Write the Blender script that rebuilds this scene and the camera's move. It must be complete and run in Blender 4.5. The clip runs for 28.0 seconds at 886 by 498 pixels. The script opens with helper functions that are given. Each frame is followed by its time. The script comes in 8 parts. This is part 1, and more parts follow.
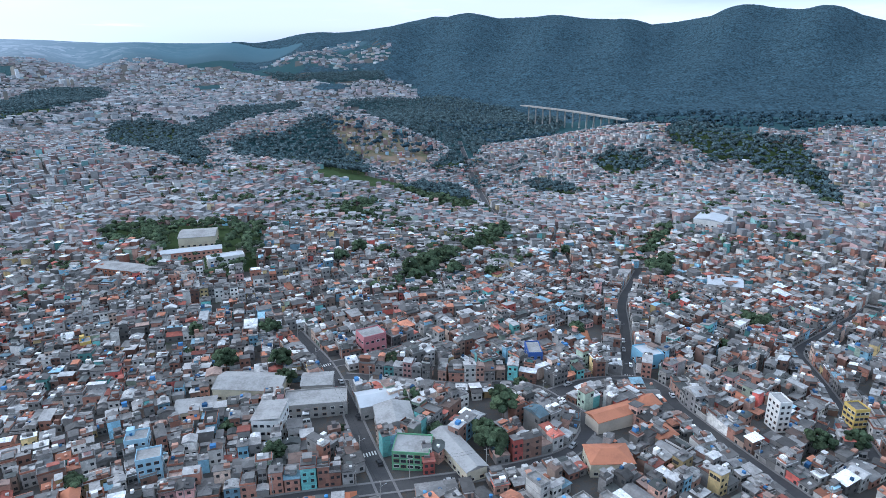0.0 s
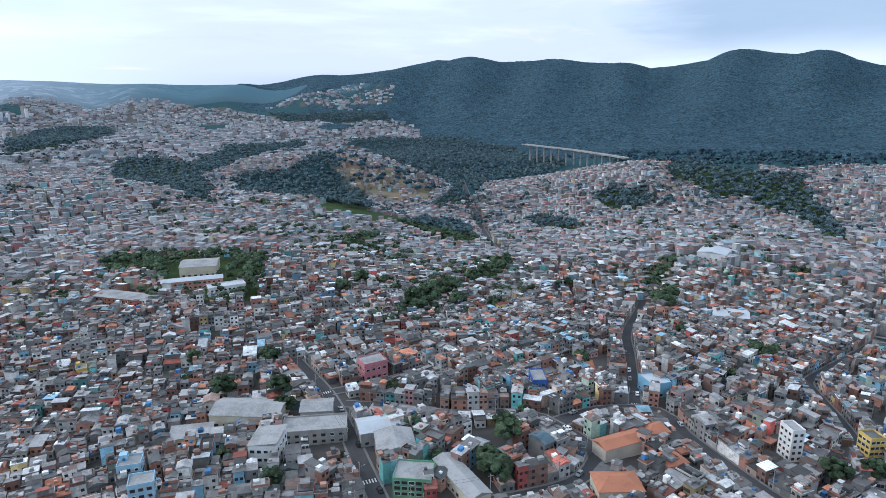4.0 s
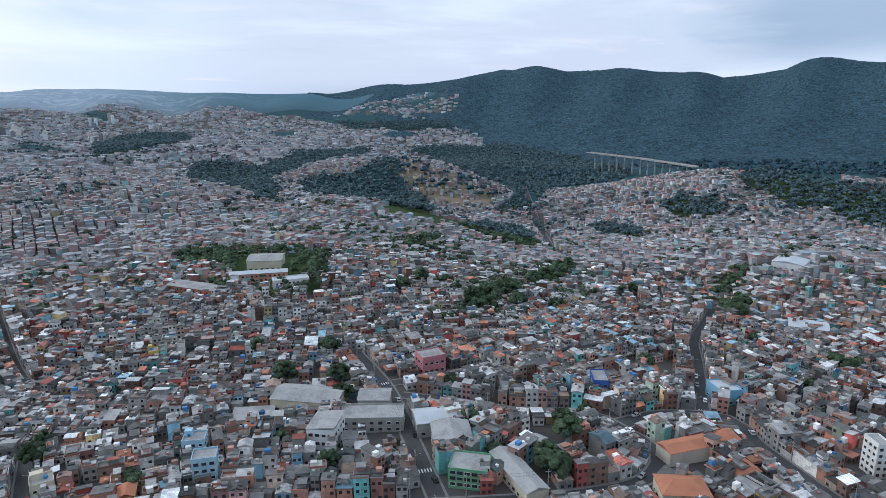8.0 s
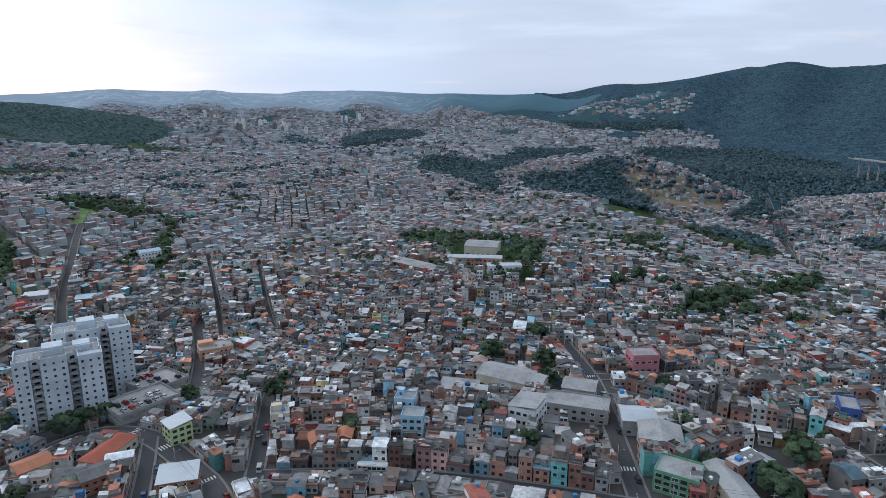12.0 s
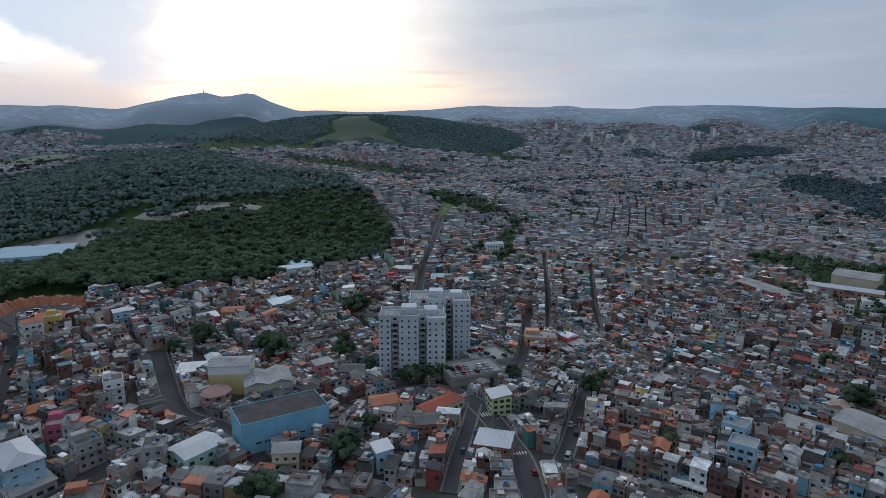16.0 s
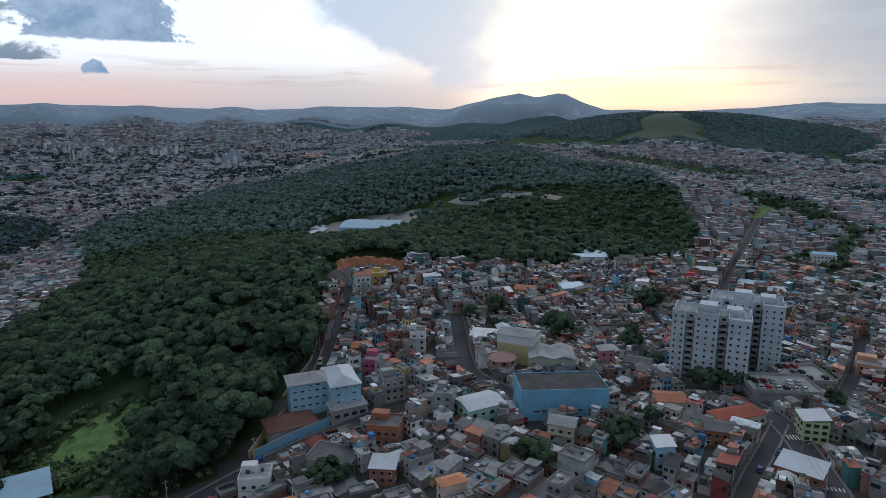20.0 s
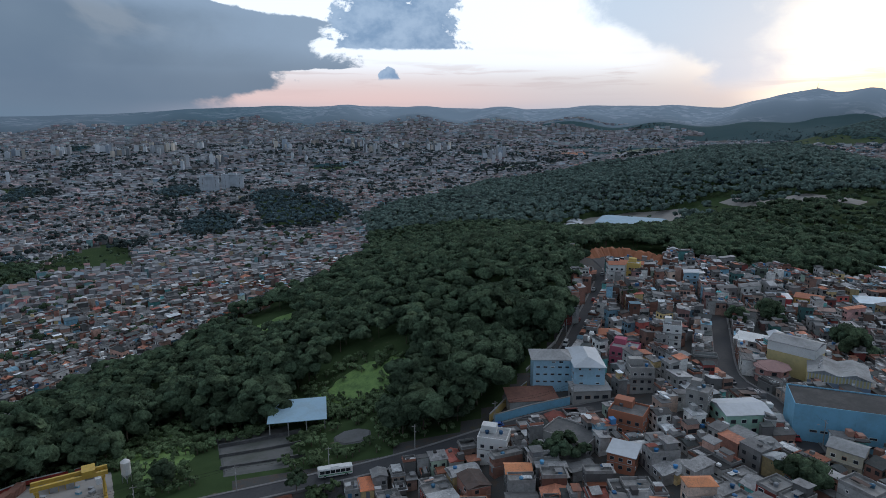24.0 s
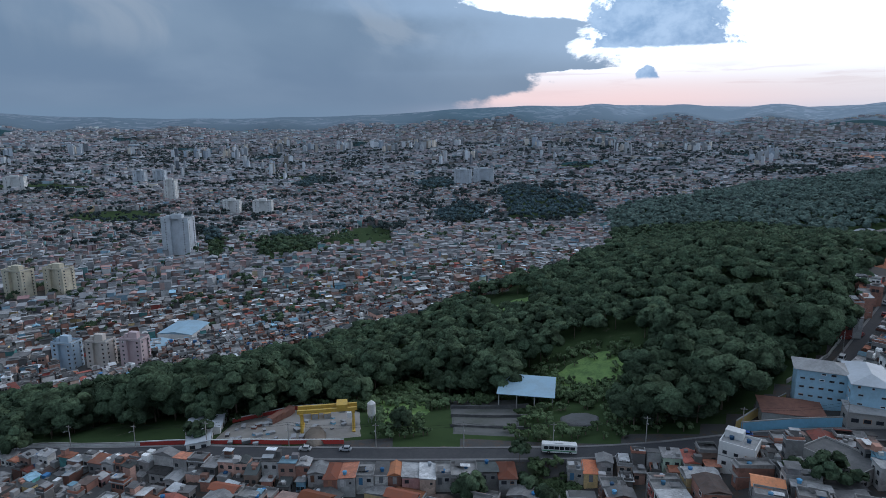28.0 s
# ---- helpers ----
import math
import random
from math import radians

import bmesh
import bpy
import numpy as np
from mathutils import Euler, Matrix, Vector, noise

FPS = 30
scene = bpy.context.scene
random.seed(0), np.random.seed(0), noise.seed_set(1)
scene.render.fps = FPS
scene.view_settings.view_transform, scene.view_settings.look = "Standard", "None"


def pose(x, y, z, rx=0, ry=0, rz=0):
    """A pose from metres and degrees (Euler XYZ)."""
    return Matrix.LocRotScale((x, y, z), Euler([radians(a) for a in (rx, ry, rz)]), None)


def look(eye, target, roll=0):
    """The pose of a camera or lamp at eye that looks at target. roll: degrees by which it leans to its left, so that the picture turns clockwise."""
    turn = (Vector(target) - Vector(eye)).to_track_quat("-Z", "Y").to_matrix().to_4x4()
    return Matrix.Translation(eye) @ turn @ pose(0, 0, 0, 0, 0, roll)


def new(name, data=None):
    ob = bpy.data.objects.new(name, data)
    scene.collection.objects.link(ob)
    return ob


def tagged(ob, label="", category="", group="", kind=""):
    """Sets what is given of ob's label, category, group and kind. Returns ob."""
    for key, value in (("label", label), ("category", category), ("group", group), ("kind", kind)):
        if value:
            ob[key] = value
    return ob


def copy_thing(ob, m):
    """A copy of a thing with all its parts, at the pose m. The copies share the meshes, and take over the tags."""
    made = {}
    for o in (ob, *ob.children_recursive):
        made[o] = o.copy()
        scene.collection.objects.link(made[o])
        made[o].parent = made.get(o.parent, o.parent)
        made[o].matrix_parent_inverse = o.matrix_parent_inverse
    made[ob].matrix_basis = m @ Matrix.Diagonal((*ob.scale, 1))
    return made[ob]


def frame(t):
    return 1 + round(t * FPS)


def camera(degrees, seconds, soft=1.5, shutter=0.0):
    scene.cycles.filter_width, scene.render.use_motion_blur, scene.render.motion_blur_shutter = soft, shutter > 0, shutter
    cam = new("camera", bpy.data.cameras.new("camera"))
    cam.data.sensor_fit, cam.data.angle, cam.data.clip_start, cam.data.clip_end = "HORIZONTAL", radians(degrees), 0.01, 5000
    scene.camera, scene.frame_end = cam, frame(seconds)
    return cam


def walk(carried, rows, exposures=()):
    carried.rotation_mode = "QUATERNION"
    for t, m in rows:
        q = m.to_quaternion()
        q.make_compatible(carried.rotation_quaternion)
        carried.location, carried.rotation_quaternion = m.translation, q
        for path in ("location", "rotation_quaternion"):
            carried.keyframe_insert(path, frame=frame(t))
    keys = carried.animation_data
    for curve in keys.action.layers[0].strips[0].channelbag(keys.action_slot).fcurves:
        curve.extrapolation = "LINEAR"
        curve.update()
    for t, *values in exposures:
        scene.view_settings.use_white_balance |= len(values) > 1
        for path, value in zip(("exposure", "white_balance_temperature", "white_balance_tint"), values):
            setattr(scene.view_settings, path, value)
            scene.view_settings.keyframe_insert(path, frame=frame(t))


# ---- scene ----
import itertools

cam = camera(70.695, 28.0, soft=0.85)
PATH = [
    (0.0, (3.07, -1.71, 148.46), (3.07, 378.79, 25.10), -0.31),
    (0.5, (2.84, -1.50, 147.32), (2.85, 379.79, 26.44), -0.28),
    (1.0, (2.92, -1.64, 146.41), (2.63, 380.73, 28.95), -0.26),
    (1.5, (2.81, -1.64, 145.67), (2.34, 381.72, 31.49), -0.20),
    (2.0, (2.69, -1.57, 144.49), (2.21, 382.82, 33.83), -0.16),
    (2.5, (2.78, -1.35, 143.54), (1.94, 383.94, 36.07), -0.15),
    (3.0, (2.69, -1.31, 142.61), (1.78, 384.78, 38.04), -0.12),
    (3.5, (2.55, -1.28, 141.79), (1.63, 385.57, 40.08), -0.13),
    (5.5, (2.32, -1.33, 138.13), (0.97, 387.80, 45.52), -0.07),
    (6.0, (2.19, -1.26, 137.08), (-0.43, 387.86, 44.48), 0.01),
    (6.5, (1.97, -1.40, 136.23), (-6.41, 387.66, 43.70), 0.03),
    (7.0, (1.98, -1.57, 135.59), (-14.82, 387.22, 43.05), 0.01),
    (7.5, (1.96, -1.57, 134.54), (-25.89, 386.59, 42.04), -0.01),
    (8.0, (1.89, -1.28, 133.40), (-37.51, 385.89, 40.96), 0.04),
    (8.5, (1.54, -1.03, 132.29), (-50.00, 384.72, 39.88), 0.11),
    (9.0, (1.47, -0.92, 131.25), (-64.99, 382.55, 38.88), 0.12),
    (9.5, (1.59, -1.08, 130.34), (-80.91, 379.26, 37.94), 0.09),
    (10.0, (1.55, -0.88, 129.26), (-97.12, 375.62, 37.01), 0.02),
    (10.5, (1.27, -0.89, 128.13), (-113.11, 371.17, 36.00), 0.00),
    (11.0, (1.17, -0.37, 127.02), (-128.90, 366.54, 35.07), 0.01),
    (11.5, (1.14, -0.36, 126.28), (-144.63, 360.59, 34.29), 0.01),
    (12.0, (1.02, -0.50, 125.25), (-168.24, 350.17, 33.68), 0.05),
    (12.5, (0.78, -0.19, 123.93), (-193.89, 337.62, 34.53), 0.05),
    (14.5, (0.02, 0.57, 119.54), (-278.29, 275.89, 37.44), 0.11),
    (15.0, (-0.31, 0.60, 118.30), (-296.17, 257.02, 36.34), 0.16),
    (15.5, (-0.27, 0.49, 117.33), (-312.18, 237.11, 35.34), 0.12),
    (16.0, (-0.50, 0.59, 116.28), (-326.25, 217.76, 34.32), 0.10),
    (16.5, (-0.83, 0.70, 115.26), (-339.12, 197.75, 33.22), 0.05),
    (17.0, (-0.91, 0.82, 114.12), (-350.57, 176.94, 32.15), 0.06),
    (17.5, (-1.11, 1.10, 112.94), (-360.89, 155.49, 30.95), 0.07),
    (18.0, (-1.12, 1.15, 111.79), (-369.65, 133.35, 29.88), 0.04),
    (18.5, (-1.07, 1.15, 110.95), (-376.60, 111.76, 28.85), 0.03),
    (19.0, (-1.23, 1.32, 109.80), (-382.57, 89.97, 27.83), -0.05),
    (19.5, (-1.28, 1.28, 108.81), (-387.06, 67.94, 26.80), -0.04),
    (20.0, (-1.57, 1.29, 107.59), (-390.59, 45.85, 25.88), 0.01),
    (20.5, (-1.65, 1.10, 106.42), (-392.57, 24.34, 24.92), 0.07),
    (21.0, (-1.94, 1.08, 105.44), (-393.52, 4.63, 23.89), 0.12),
    (21.5, (-2.29, 1.17, 104.14), (-393.59, -14.92, 22.73), 0.06),
    (23.5, (-2.22, 1.02, 100.00), (-382.24, -93.67, 18.65), -0.01),
    (24.0, (-2.54, 1.25, 98.87), (-377.19, -112.87, 17.57), -0.06),
    (24.5, (-2.85, 1.29, 97.75), (-371.17, -131.89, 16.48), -0.09),
    (25.0, (-2.94, 1.27, 96.73), (-364.04, -150.44, 15.52), -0.14),
    (25.5, (-2.92, 1.40, 95.90), (-355.73, -168.71, 14.74), -0.14),
    (26.0, (-3.07, 1.28, 94.92), (-346.75, -186.54, 13.63), -0.16),
    (26.5, (-3.19, 1.24, 93.77), (-336.81, -203.94, 12.58), -0.17),
    (27.0, (-3.24, 1.26, 92.61), (-325.87, -220.91, 11.67), -0.18),
    (27.5, (-3.50, 1.06, 91.46), (-314.36, -237.34, 10.61), -0.13),
    (28.0, (-3.50, 1.13, 90.25), (-306.79, -246.93, 9.76), -0.18),
]
EXPOSURES = [(0.0, 1.2, 5200, 10), (3.0, 1.12, 5330, 10), (6.0, 0.86, 5520, 10), (12.0, 0.64, 5520, 10), (15.0, 0.08, 5520, 10), (17.0, -0.1, 5450, 10), (21.0, -0.17, 5450, 10), (25.0, -0.13, 5450, 10), (28.0, 0.12, 5250, 10)]
walk(cam, [(t, look(eye, aim, roll)) for t, eye, aim, roll in PATH], EXPOSURES)

# ---- world, sun ----
SUN_AZ = 70.0      # degrees from north (+y) towards west (-x)


def node(tree, kind, **inputs):
    n = tree.nodes.new(kind)
    for key, value in inputs.items():
        n.inputs[key.replace("_", " ")].default_value = value
    return n


def math_node(tree, op, a, b=None, c=None, clamp=False):
    n = tree.nodes.new("ShaderNodeMath")
    n.operation, n.use_clamp = op, clamp
    for i, v in enumerate((a, b, c)):
        if v is None:
            continue
        if isinstance(v, (int, float)):
            n.inputs[i].default_value = v
        else:
            tree.links.new(v, n.inputs[i])
    return n.outputs[0]


def mix_node(tree, fac, a, b, blend="MIX"):
    n = tree.nodes.new("ShaderNodeMix")
    n.data_type, n.blend_type = "RGBA", blend
    for sock, v in ((n.inputs[0], fac), (n.inputs[6], a), (n.inputs[7], b)):
        if isinstance(v, (int, float)):
            sock.default_value = v
        elif isinstance(v, tuple):
            sock.default_value = (*v, 1) if len(v) == 3 else v
        else:
            tree.links.new(v, sock)
    return n.outputs[2]


def step_node(tree, v, lo, hi, to0=0.0, to1=1.0):
    n = tree.nodes.new("ShaderNodeMapRange")
    n.interpolation_type = "SMOOTHSTEP"
    for i, w in enumerate((v, lo, hi, to0, to1)):
        if isinstance(w, (int, float)):
            n.inputs[i].default_value = w
        else:
            tree.links.new(w, n.inputs[i])
    return n.outputs[0]


def noise_node(tree, vec, scale, detail=4.0, rough=0.5, distort=0.0):
    n = tree.nodes.new("ShaderNodeTexNoise")
    n.inputs["Scale"].default_value, n.inputs["Detail"].default_value = scale, detail
    n.inputs["Roughness"].default_value, n.inputs["Distortion"].default_value = rough, distort
    if vec is not None:
        tree.links.new(vec, n.inputs["Vector"])
    return n.outputs["Fac"]


def build_world():
    w = bpy.data.worlds.new("dusk_sky")
    w.use_nodes = True
    scene.world = w
    t = w.node_tree
    t.nodes.clear()
    sky = t.nodes.new("ShaderNodeTexSky")
    sky.sky_type, sky.sun_disc = "NISHITA", False
    sky.sun_elevation, sky.sun_rotation = radians(6), radians(-SUN_AZ)
    sky.air_density, sky.dust_density = 1.5, 3.0
    nish = mix_node(t, 1.0, sky.outputs[0], (0.10, 0.10, 0.10), "MULTIPLY")
    co = t.nodes.new("ShaderNodeTexCoord")
    sep = t.nodes.new("ShaderNodeSeparateXYZ")
    t.links.new(co.outputs["Generated"], sep.inputs[0])
    x, y, z = sep.outputs
    el = math_node(t, "MULTIPLY", math_node(t, "ARCSINE", z), 57.3)
    az = math_node(t, "MULTIPLY", math_node(t, "ARCTAN2", math_node(t, "MULTIPLY", x, -1.0), y), 57.3)
    def bell(v, mid, width):
        u = math_node(t, "DIVIDE", math_node(t, "SUBTRACT", v, mid), width)
        return math_node(t, "POWER", 2.718, math_node(t, "MULTIPLY", math_node(t, "MULTIPLY", u, u), -1.0))

    def times(*v):
        out = v[0]
        for w_ in v[1:]:
            out = math_node(t, "MULTIPLY", out, w_)
        return out

    def plane(ka, ke, shift=0.0):
        """Cloud coordinates from bearing and height above the horizon."""
        c = t.nodes.new("ShaderNodeCombineXYZ")
        t.links.new(math_node(t, "MULTIPLY", az, ka), c.inputs[0])
        t.links.new(math_node(t, "MULTIPLY", el, ke), c.inputs[1])
        c.inputs[2].default_value = shift
        return c.outputs[0]

    def add(a, b):
        return math_node(t, "ADD", a, b)

    def off(n, gain):
        return math_node(t, "MULTIPLY", math_node(t, "SUBTRACT", n, 0.5), gain)

    n1 = noise_node(t, plane(0.030, 0.16), 1.0, 6, 0.55, 0.4)            # broad drifts
    n2 = noise_node(t, plane(0.045, 0.42), 1.0, 7, 0.6, 0.7)             # long streaks
    n3 = noise_node(t, plane(0.22, 0.30, 3.0), 1.0, 8, 0.62, 0.3)        # billows
    n4 = noise_node(t, plane(0.050, 0.11, 7.0), 1.0, 4, 0.5, 0.5)        # soft swells
    n5 = noise_node(t, plane(0.09, 1.15, 5.0), 1.0, 6, 0.6, 0.4)         # thin bars near the horizon
    n6 = noise_node(t, plane(0.9, 1.1, 1.0), 1.0, 5, 0.6, 0.2)           # small curls on the heaps
    # overcast overhead, palest at the top, greyer away from the sun
    veil = mix_node(t, step_node(t, el, 3.0, 30.0), (0.67, 0.70, 0.74), (0.45, 0.51, 0.58))
    veil = mix_node(t, step_node(t, el, 20.0, 48.0), veil, (0.74, 0.76, 0.77))
    veil = mix_node(t, step_node(t, az, 46.0, -6.0, 0.0, 0.66), veil, (0.37, 0.395, 0.42))
    # the lower sky, brighter towards the sun
    low = mix_node(t, step_node(t, az, 18.0, 34.0), (0.44, 0.46, 0.50), (0.48, 0.525, 0.575))
    low = mix_node(t, step_node(t, az, 36.0, 52.0), low, (0.54, 0.58, 0.61))
    low = mix_node(t, step_node(t, az, 52.0, 66.0), low, (0.84, 0.82, 0.78))
    low = mix_node(t, times(step_node(t, n1, 0.46, 0.62), step_node(t, az, 62.0, 40.0), 0.5), low, (0.60, 0.63, 0.66))
    low = mix_node(t, times(step_node(t, n4, 0.50, 0.66), step_node(t, az, 66.0, 44.0), step_node(t, el, 3.0, 7.0), 0.6), low, (0.35, 0.42, 0.48))
    north = step_node(t, az, 60.0, 44.0)
    low = mix_node(t, times(north, step_node(t, n2, 0.55, 0.68), step_node(t, el, 9.0, 4.0), 0.6), low, (0.66, 0.555, 0.51))
    low = mix_node(t, times(north, step_node(t, n2, 0.44, 0.34), step_node(t, el, 2.5, 5.0), 0.4), low, (0.37, 0.42, 0.47))
    # a slate-blue bank over the mountain
    lean = add(add(az, off(n2, 10.0)), math_node(t, "MULTIPLY", el, -0.6))
    slate = times(step_node(t, lean, -17.0, -26.0), step_node(t, el, 1.5, 5.0))
    low = mix_node(t, times(slate, 0.85), low, mix_node(t, n1, (0.19, 0.255, 0.33), (0.28, 0.34, 0.40)))
    # clear bright sky before the sun and, past a grey anvil, further south
    wander = add(az, add(off(n1, 22.0), off(n3, 7.0)))
    south = times(step_node(t, az, 76.0, 84.0), step_node(t, el, 20.0, 11.0, 0.3, 1.0))
    low = mix_node(t, south, low, (1.0, 0.94, 0.84))
    gap1 = times(bell(wander, 70.5, 11.0), bell(el, 5.5, 6.5))
    low = mix_node(t, math_node(t, "MINIMUM", times(gap1, 1.15), 1.0), low, (1.65, 1.5, 1.22))
    core = times(bell(add(az, off(n5, 14.0)), 67.0, 12.0), bell(el, 2.0, 1.8))
    low = mix_node(t, times(core, 0.9), low, (1.7, 1.2, 0.60))
    gap2 = times(step_node(t, wander, 83.0, 92.0), step_node(t, el, 2.6, 5.2), step_node(t, el, 17.0, 11.0))
    low = mix_node(t, gap2, low, (1.3, 1.27, 1.18))
    # grey bars and a warm, dim layer low in the west
    bars = times(step_node(t, n5, 0.52, 0.64), bell(el, 3.4, 1.7), step_node(t, az, 46.0, 56.0))
    low = mix_node(t, times(bars, 0.55), low, (0.74, 0.62, 0.56))
    warm = times(bell(el, 1.5, 2.3), step_node(t, az, 78.0, 84.0))
    low = mix_node(t, times(warm, 0.85), low, mix_node(t, step_node(t, az, 90.0, 114.0), (0.74, 0.65, 0.60), (1.02, 0.66, 0.54)))
    # the anvil, broad above and narrow below
    right, left = add(80.0, off(n3, 8.0)), add(add(math_node(t, "MULTIPLY", step_node(t, el, 3.6, 9.0), 9.5), 84.5), off(n3, 9.0))
    side = times(step_node(t, math_node(t, "SUBTRACT", az, right), -3.0, 2.0), step_node(t, math_node(t, "SUBTRACT", az, left), 1.6, -1.6))
    low = mix_node(t, times(side, step_node(t, el, 1.6, 3.6), 0.92), low, mix_node(t, n4, (0.60, 0.69, 0.76), (0.70, 0.80, 0.86)))
    # heaps of cloud with flat bases
    def heap(mid, wide, base, high, fade=0.0):
        shape = math_node(t, "SUBTRACT", 1.0, add(math_node(t, "POWER", math_node(t, "ABSOLUTE", math_node(t, "DIVIDE", math_node(t, "SUBTRACT", az, mid), wide)), 2.4), math_node(t, "POWER", math_node(t, "MAXIMUM", math_node(t, "DIVIDE", math_node(t, "SUBTRACT", el, base), high), 0.0), 2.0)))
        shape = add(shape, add(off(n3, 3.4), off(n6, 1.5)))
        return times(step_node(t, shape, 0.06, 0.34), step_node(t, add(el, off(n6, 0.5)), base - 0.12, base + 0.12))

    puff = math_node(t, "MAXIMUM", heap(110.8, 6.2, 6.0, 7.0), heap(111.6, 1.1, 3.5, 1.0))
    tint = mix_node(t, step_node(t, add(n3, off(n6, 0.4)), 0.34, 0.66), (0.27, 0.385, 0.52), (0.48, 0.58, 0.68))
    low = mix_node(t, times(puff, step_node(t, el, 17.0, 13.0)), low, tint)
    # the storm front in the south-west, down to the plain
    edge = add(124.0, math_node(t, "MULTIPLY", step_node(t, el, 1.6, 2.9), -3.6))
    edge = add(edge, math_node(t, "MULTIPLY", step_node(t, el, 4.0, 4.5), -5.2))
    edge = add(edge, add(math_node(t, "MULTIPLY", step_node(t, el, 4.9, 6.4), 2.4), math_node(t, "MULTIPLY", step_node(t, el, 8.0, 9.6), 9.0)))
    storm_side = add(math_node(t, "SUBTRACT", az, edge), add(off(n3, 11.0), off(n6, 1.2)))
    storm = step_node(t, storm_side, -0.5, add(0.7, step_node(t, el, 3.2, 1.0, 0.0, 4.0)))
    dark = mix_node(t, step_node(t, n4, 0.36, 0.64), (0.175, 0.230, 0.290), (0.235, 0.288, 0.340))
    dark = mix_node(t, times(step_node(t, noise_node(t, plane(0.07, 0.13, 9.0), 1.0, 5, 0.55, 0.9), 0.50, 0.68), step_node(t, el, 4.0, 8.0), 0.75), dark, (0.34, 0.365, 0.385))
    dark = mix_node(t, times(step_node(t, storm_side, 20.0, 0.0), step_node(t, el, 3.0, 6.5), 0.85), dark, (0.37, 0.45, 0.53))
    dark = mix_node(t, step_node(t, el, 4.5, 0.5, 0.0, 0.7), dark, (0.20, 0.25, 0.295))
    low = mix_node(t, storm, low, dark)
    # mist along the horizon
    haze = mix_node(t, step_node(t, az, 118.0, 134.0), (0.50, 0.55, 0.62), (0.20, 0.26, 0.31))
    haze = mix_node(t, step_node(t, az, 40.0, 4.0), haze, (0.33, 0.35, 0.38))
    haze = mix_node(t, times(bell(az, 68.0, 20.0), 0.8), haze, (1.2, 0.86, 0.52))
    haze = mix_node(t, times(bell(az, 112.0, 13.0), 0.8), haze, (0.86, 0.60, 0.52))
    low = mix_node(t, step_node(t, el, 1.9, 0.2), low, haze)
    veil = mix_node(t, step_node(t, el, 24.0, 13.0), veil, low)
    both = mix_node(t, 0.9, nish, veil)
    bg = t.nodes.new("ShaderNodeBackground")
    bg.inputs["Strength"].default_value = 1.0
    t.links.new(both, bg.inputs[0])
    out = t.nodes.new("ShaderNodeOutputWorld")
    t.links.new(bg.outputs[0], out.inputs[0])


build_world()
sun_data = bpy.data.lights.new("sun", "SUN")
sun_data.energy, sun_data.angle, sun_data.color = 0.7, radians(20), (1.0, 0.88, 0.76)
sun = new("sun", sun_data)
a = radians(SUN_AZ)
sun.matrix_world = look((-math.sin(a) * 500, math.cos(a) * 500, 260), (0, 0, 0))

# ---- materials ----
def material(name, rough=0.8, metal=0.0):
    m = bpy.data.materials.new(name)
    m.use_nodes = True
    t = m.node_tree
    b = t.nodes["Principled BSDF"]
    b.inputs["Roughness"].default_value, b.inputs["Metallic"].default_value = rough, metal
    b.inputs["Specular IOR Level"].default_value = 0.25
    return m, t, b


def coords(t):
    return t.nodes.new("ShaderNodeNewGeometry").outputs["Position"]


def bump(t, b, height, strength=0.3, dist=0.05):
    n = t.nodes.new("ShaderNodeBump")
    n.inputs["Strength"].default_value, n.inputs["Distance"].default_value = strength, dist
    t.links.new(height, n.inputs["Height"])
    t.links.new(n.outputs[0], b.inputs["Normal"])


def worn(name, color, dirt=(0.12, 0.11, 0.10), amount=0.45, fine=3.0, coarse=0.15, rough=0.85, metal=0.0, relief=0.25):
    """A painted or weathered surface: stains at two scales over one colour."""
    m, t, b = material(name, rough, metal)
    p = coords(t)
    n1 = noise_node(t, p, coarse, 5, 0.6)
    n2 = noise_node(t, p, fine, 4, 0.6)
    f = math_node(t, "MULTIPLY", step_node(t, math_node(t, "ADD", n1, math_node(t, "MULTIPLY", n2, 0.5)), 0.6, 1.0), amount)
    t.links.new(mix_node(t, f, color, dirt), b.inputs["Base Color"])
    if relief:
        bump(t, b, n2, relief, 0.04)
    return m


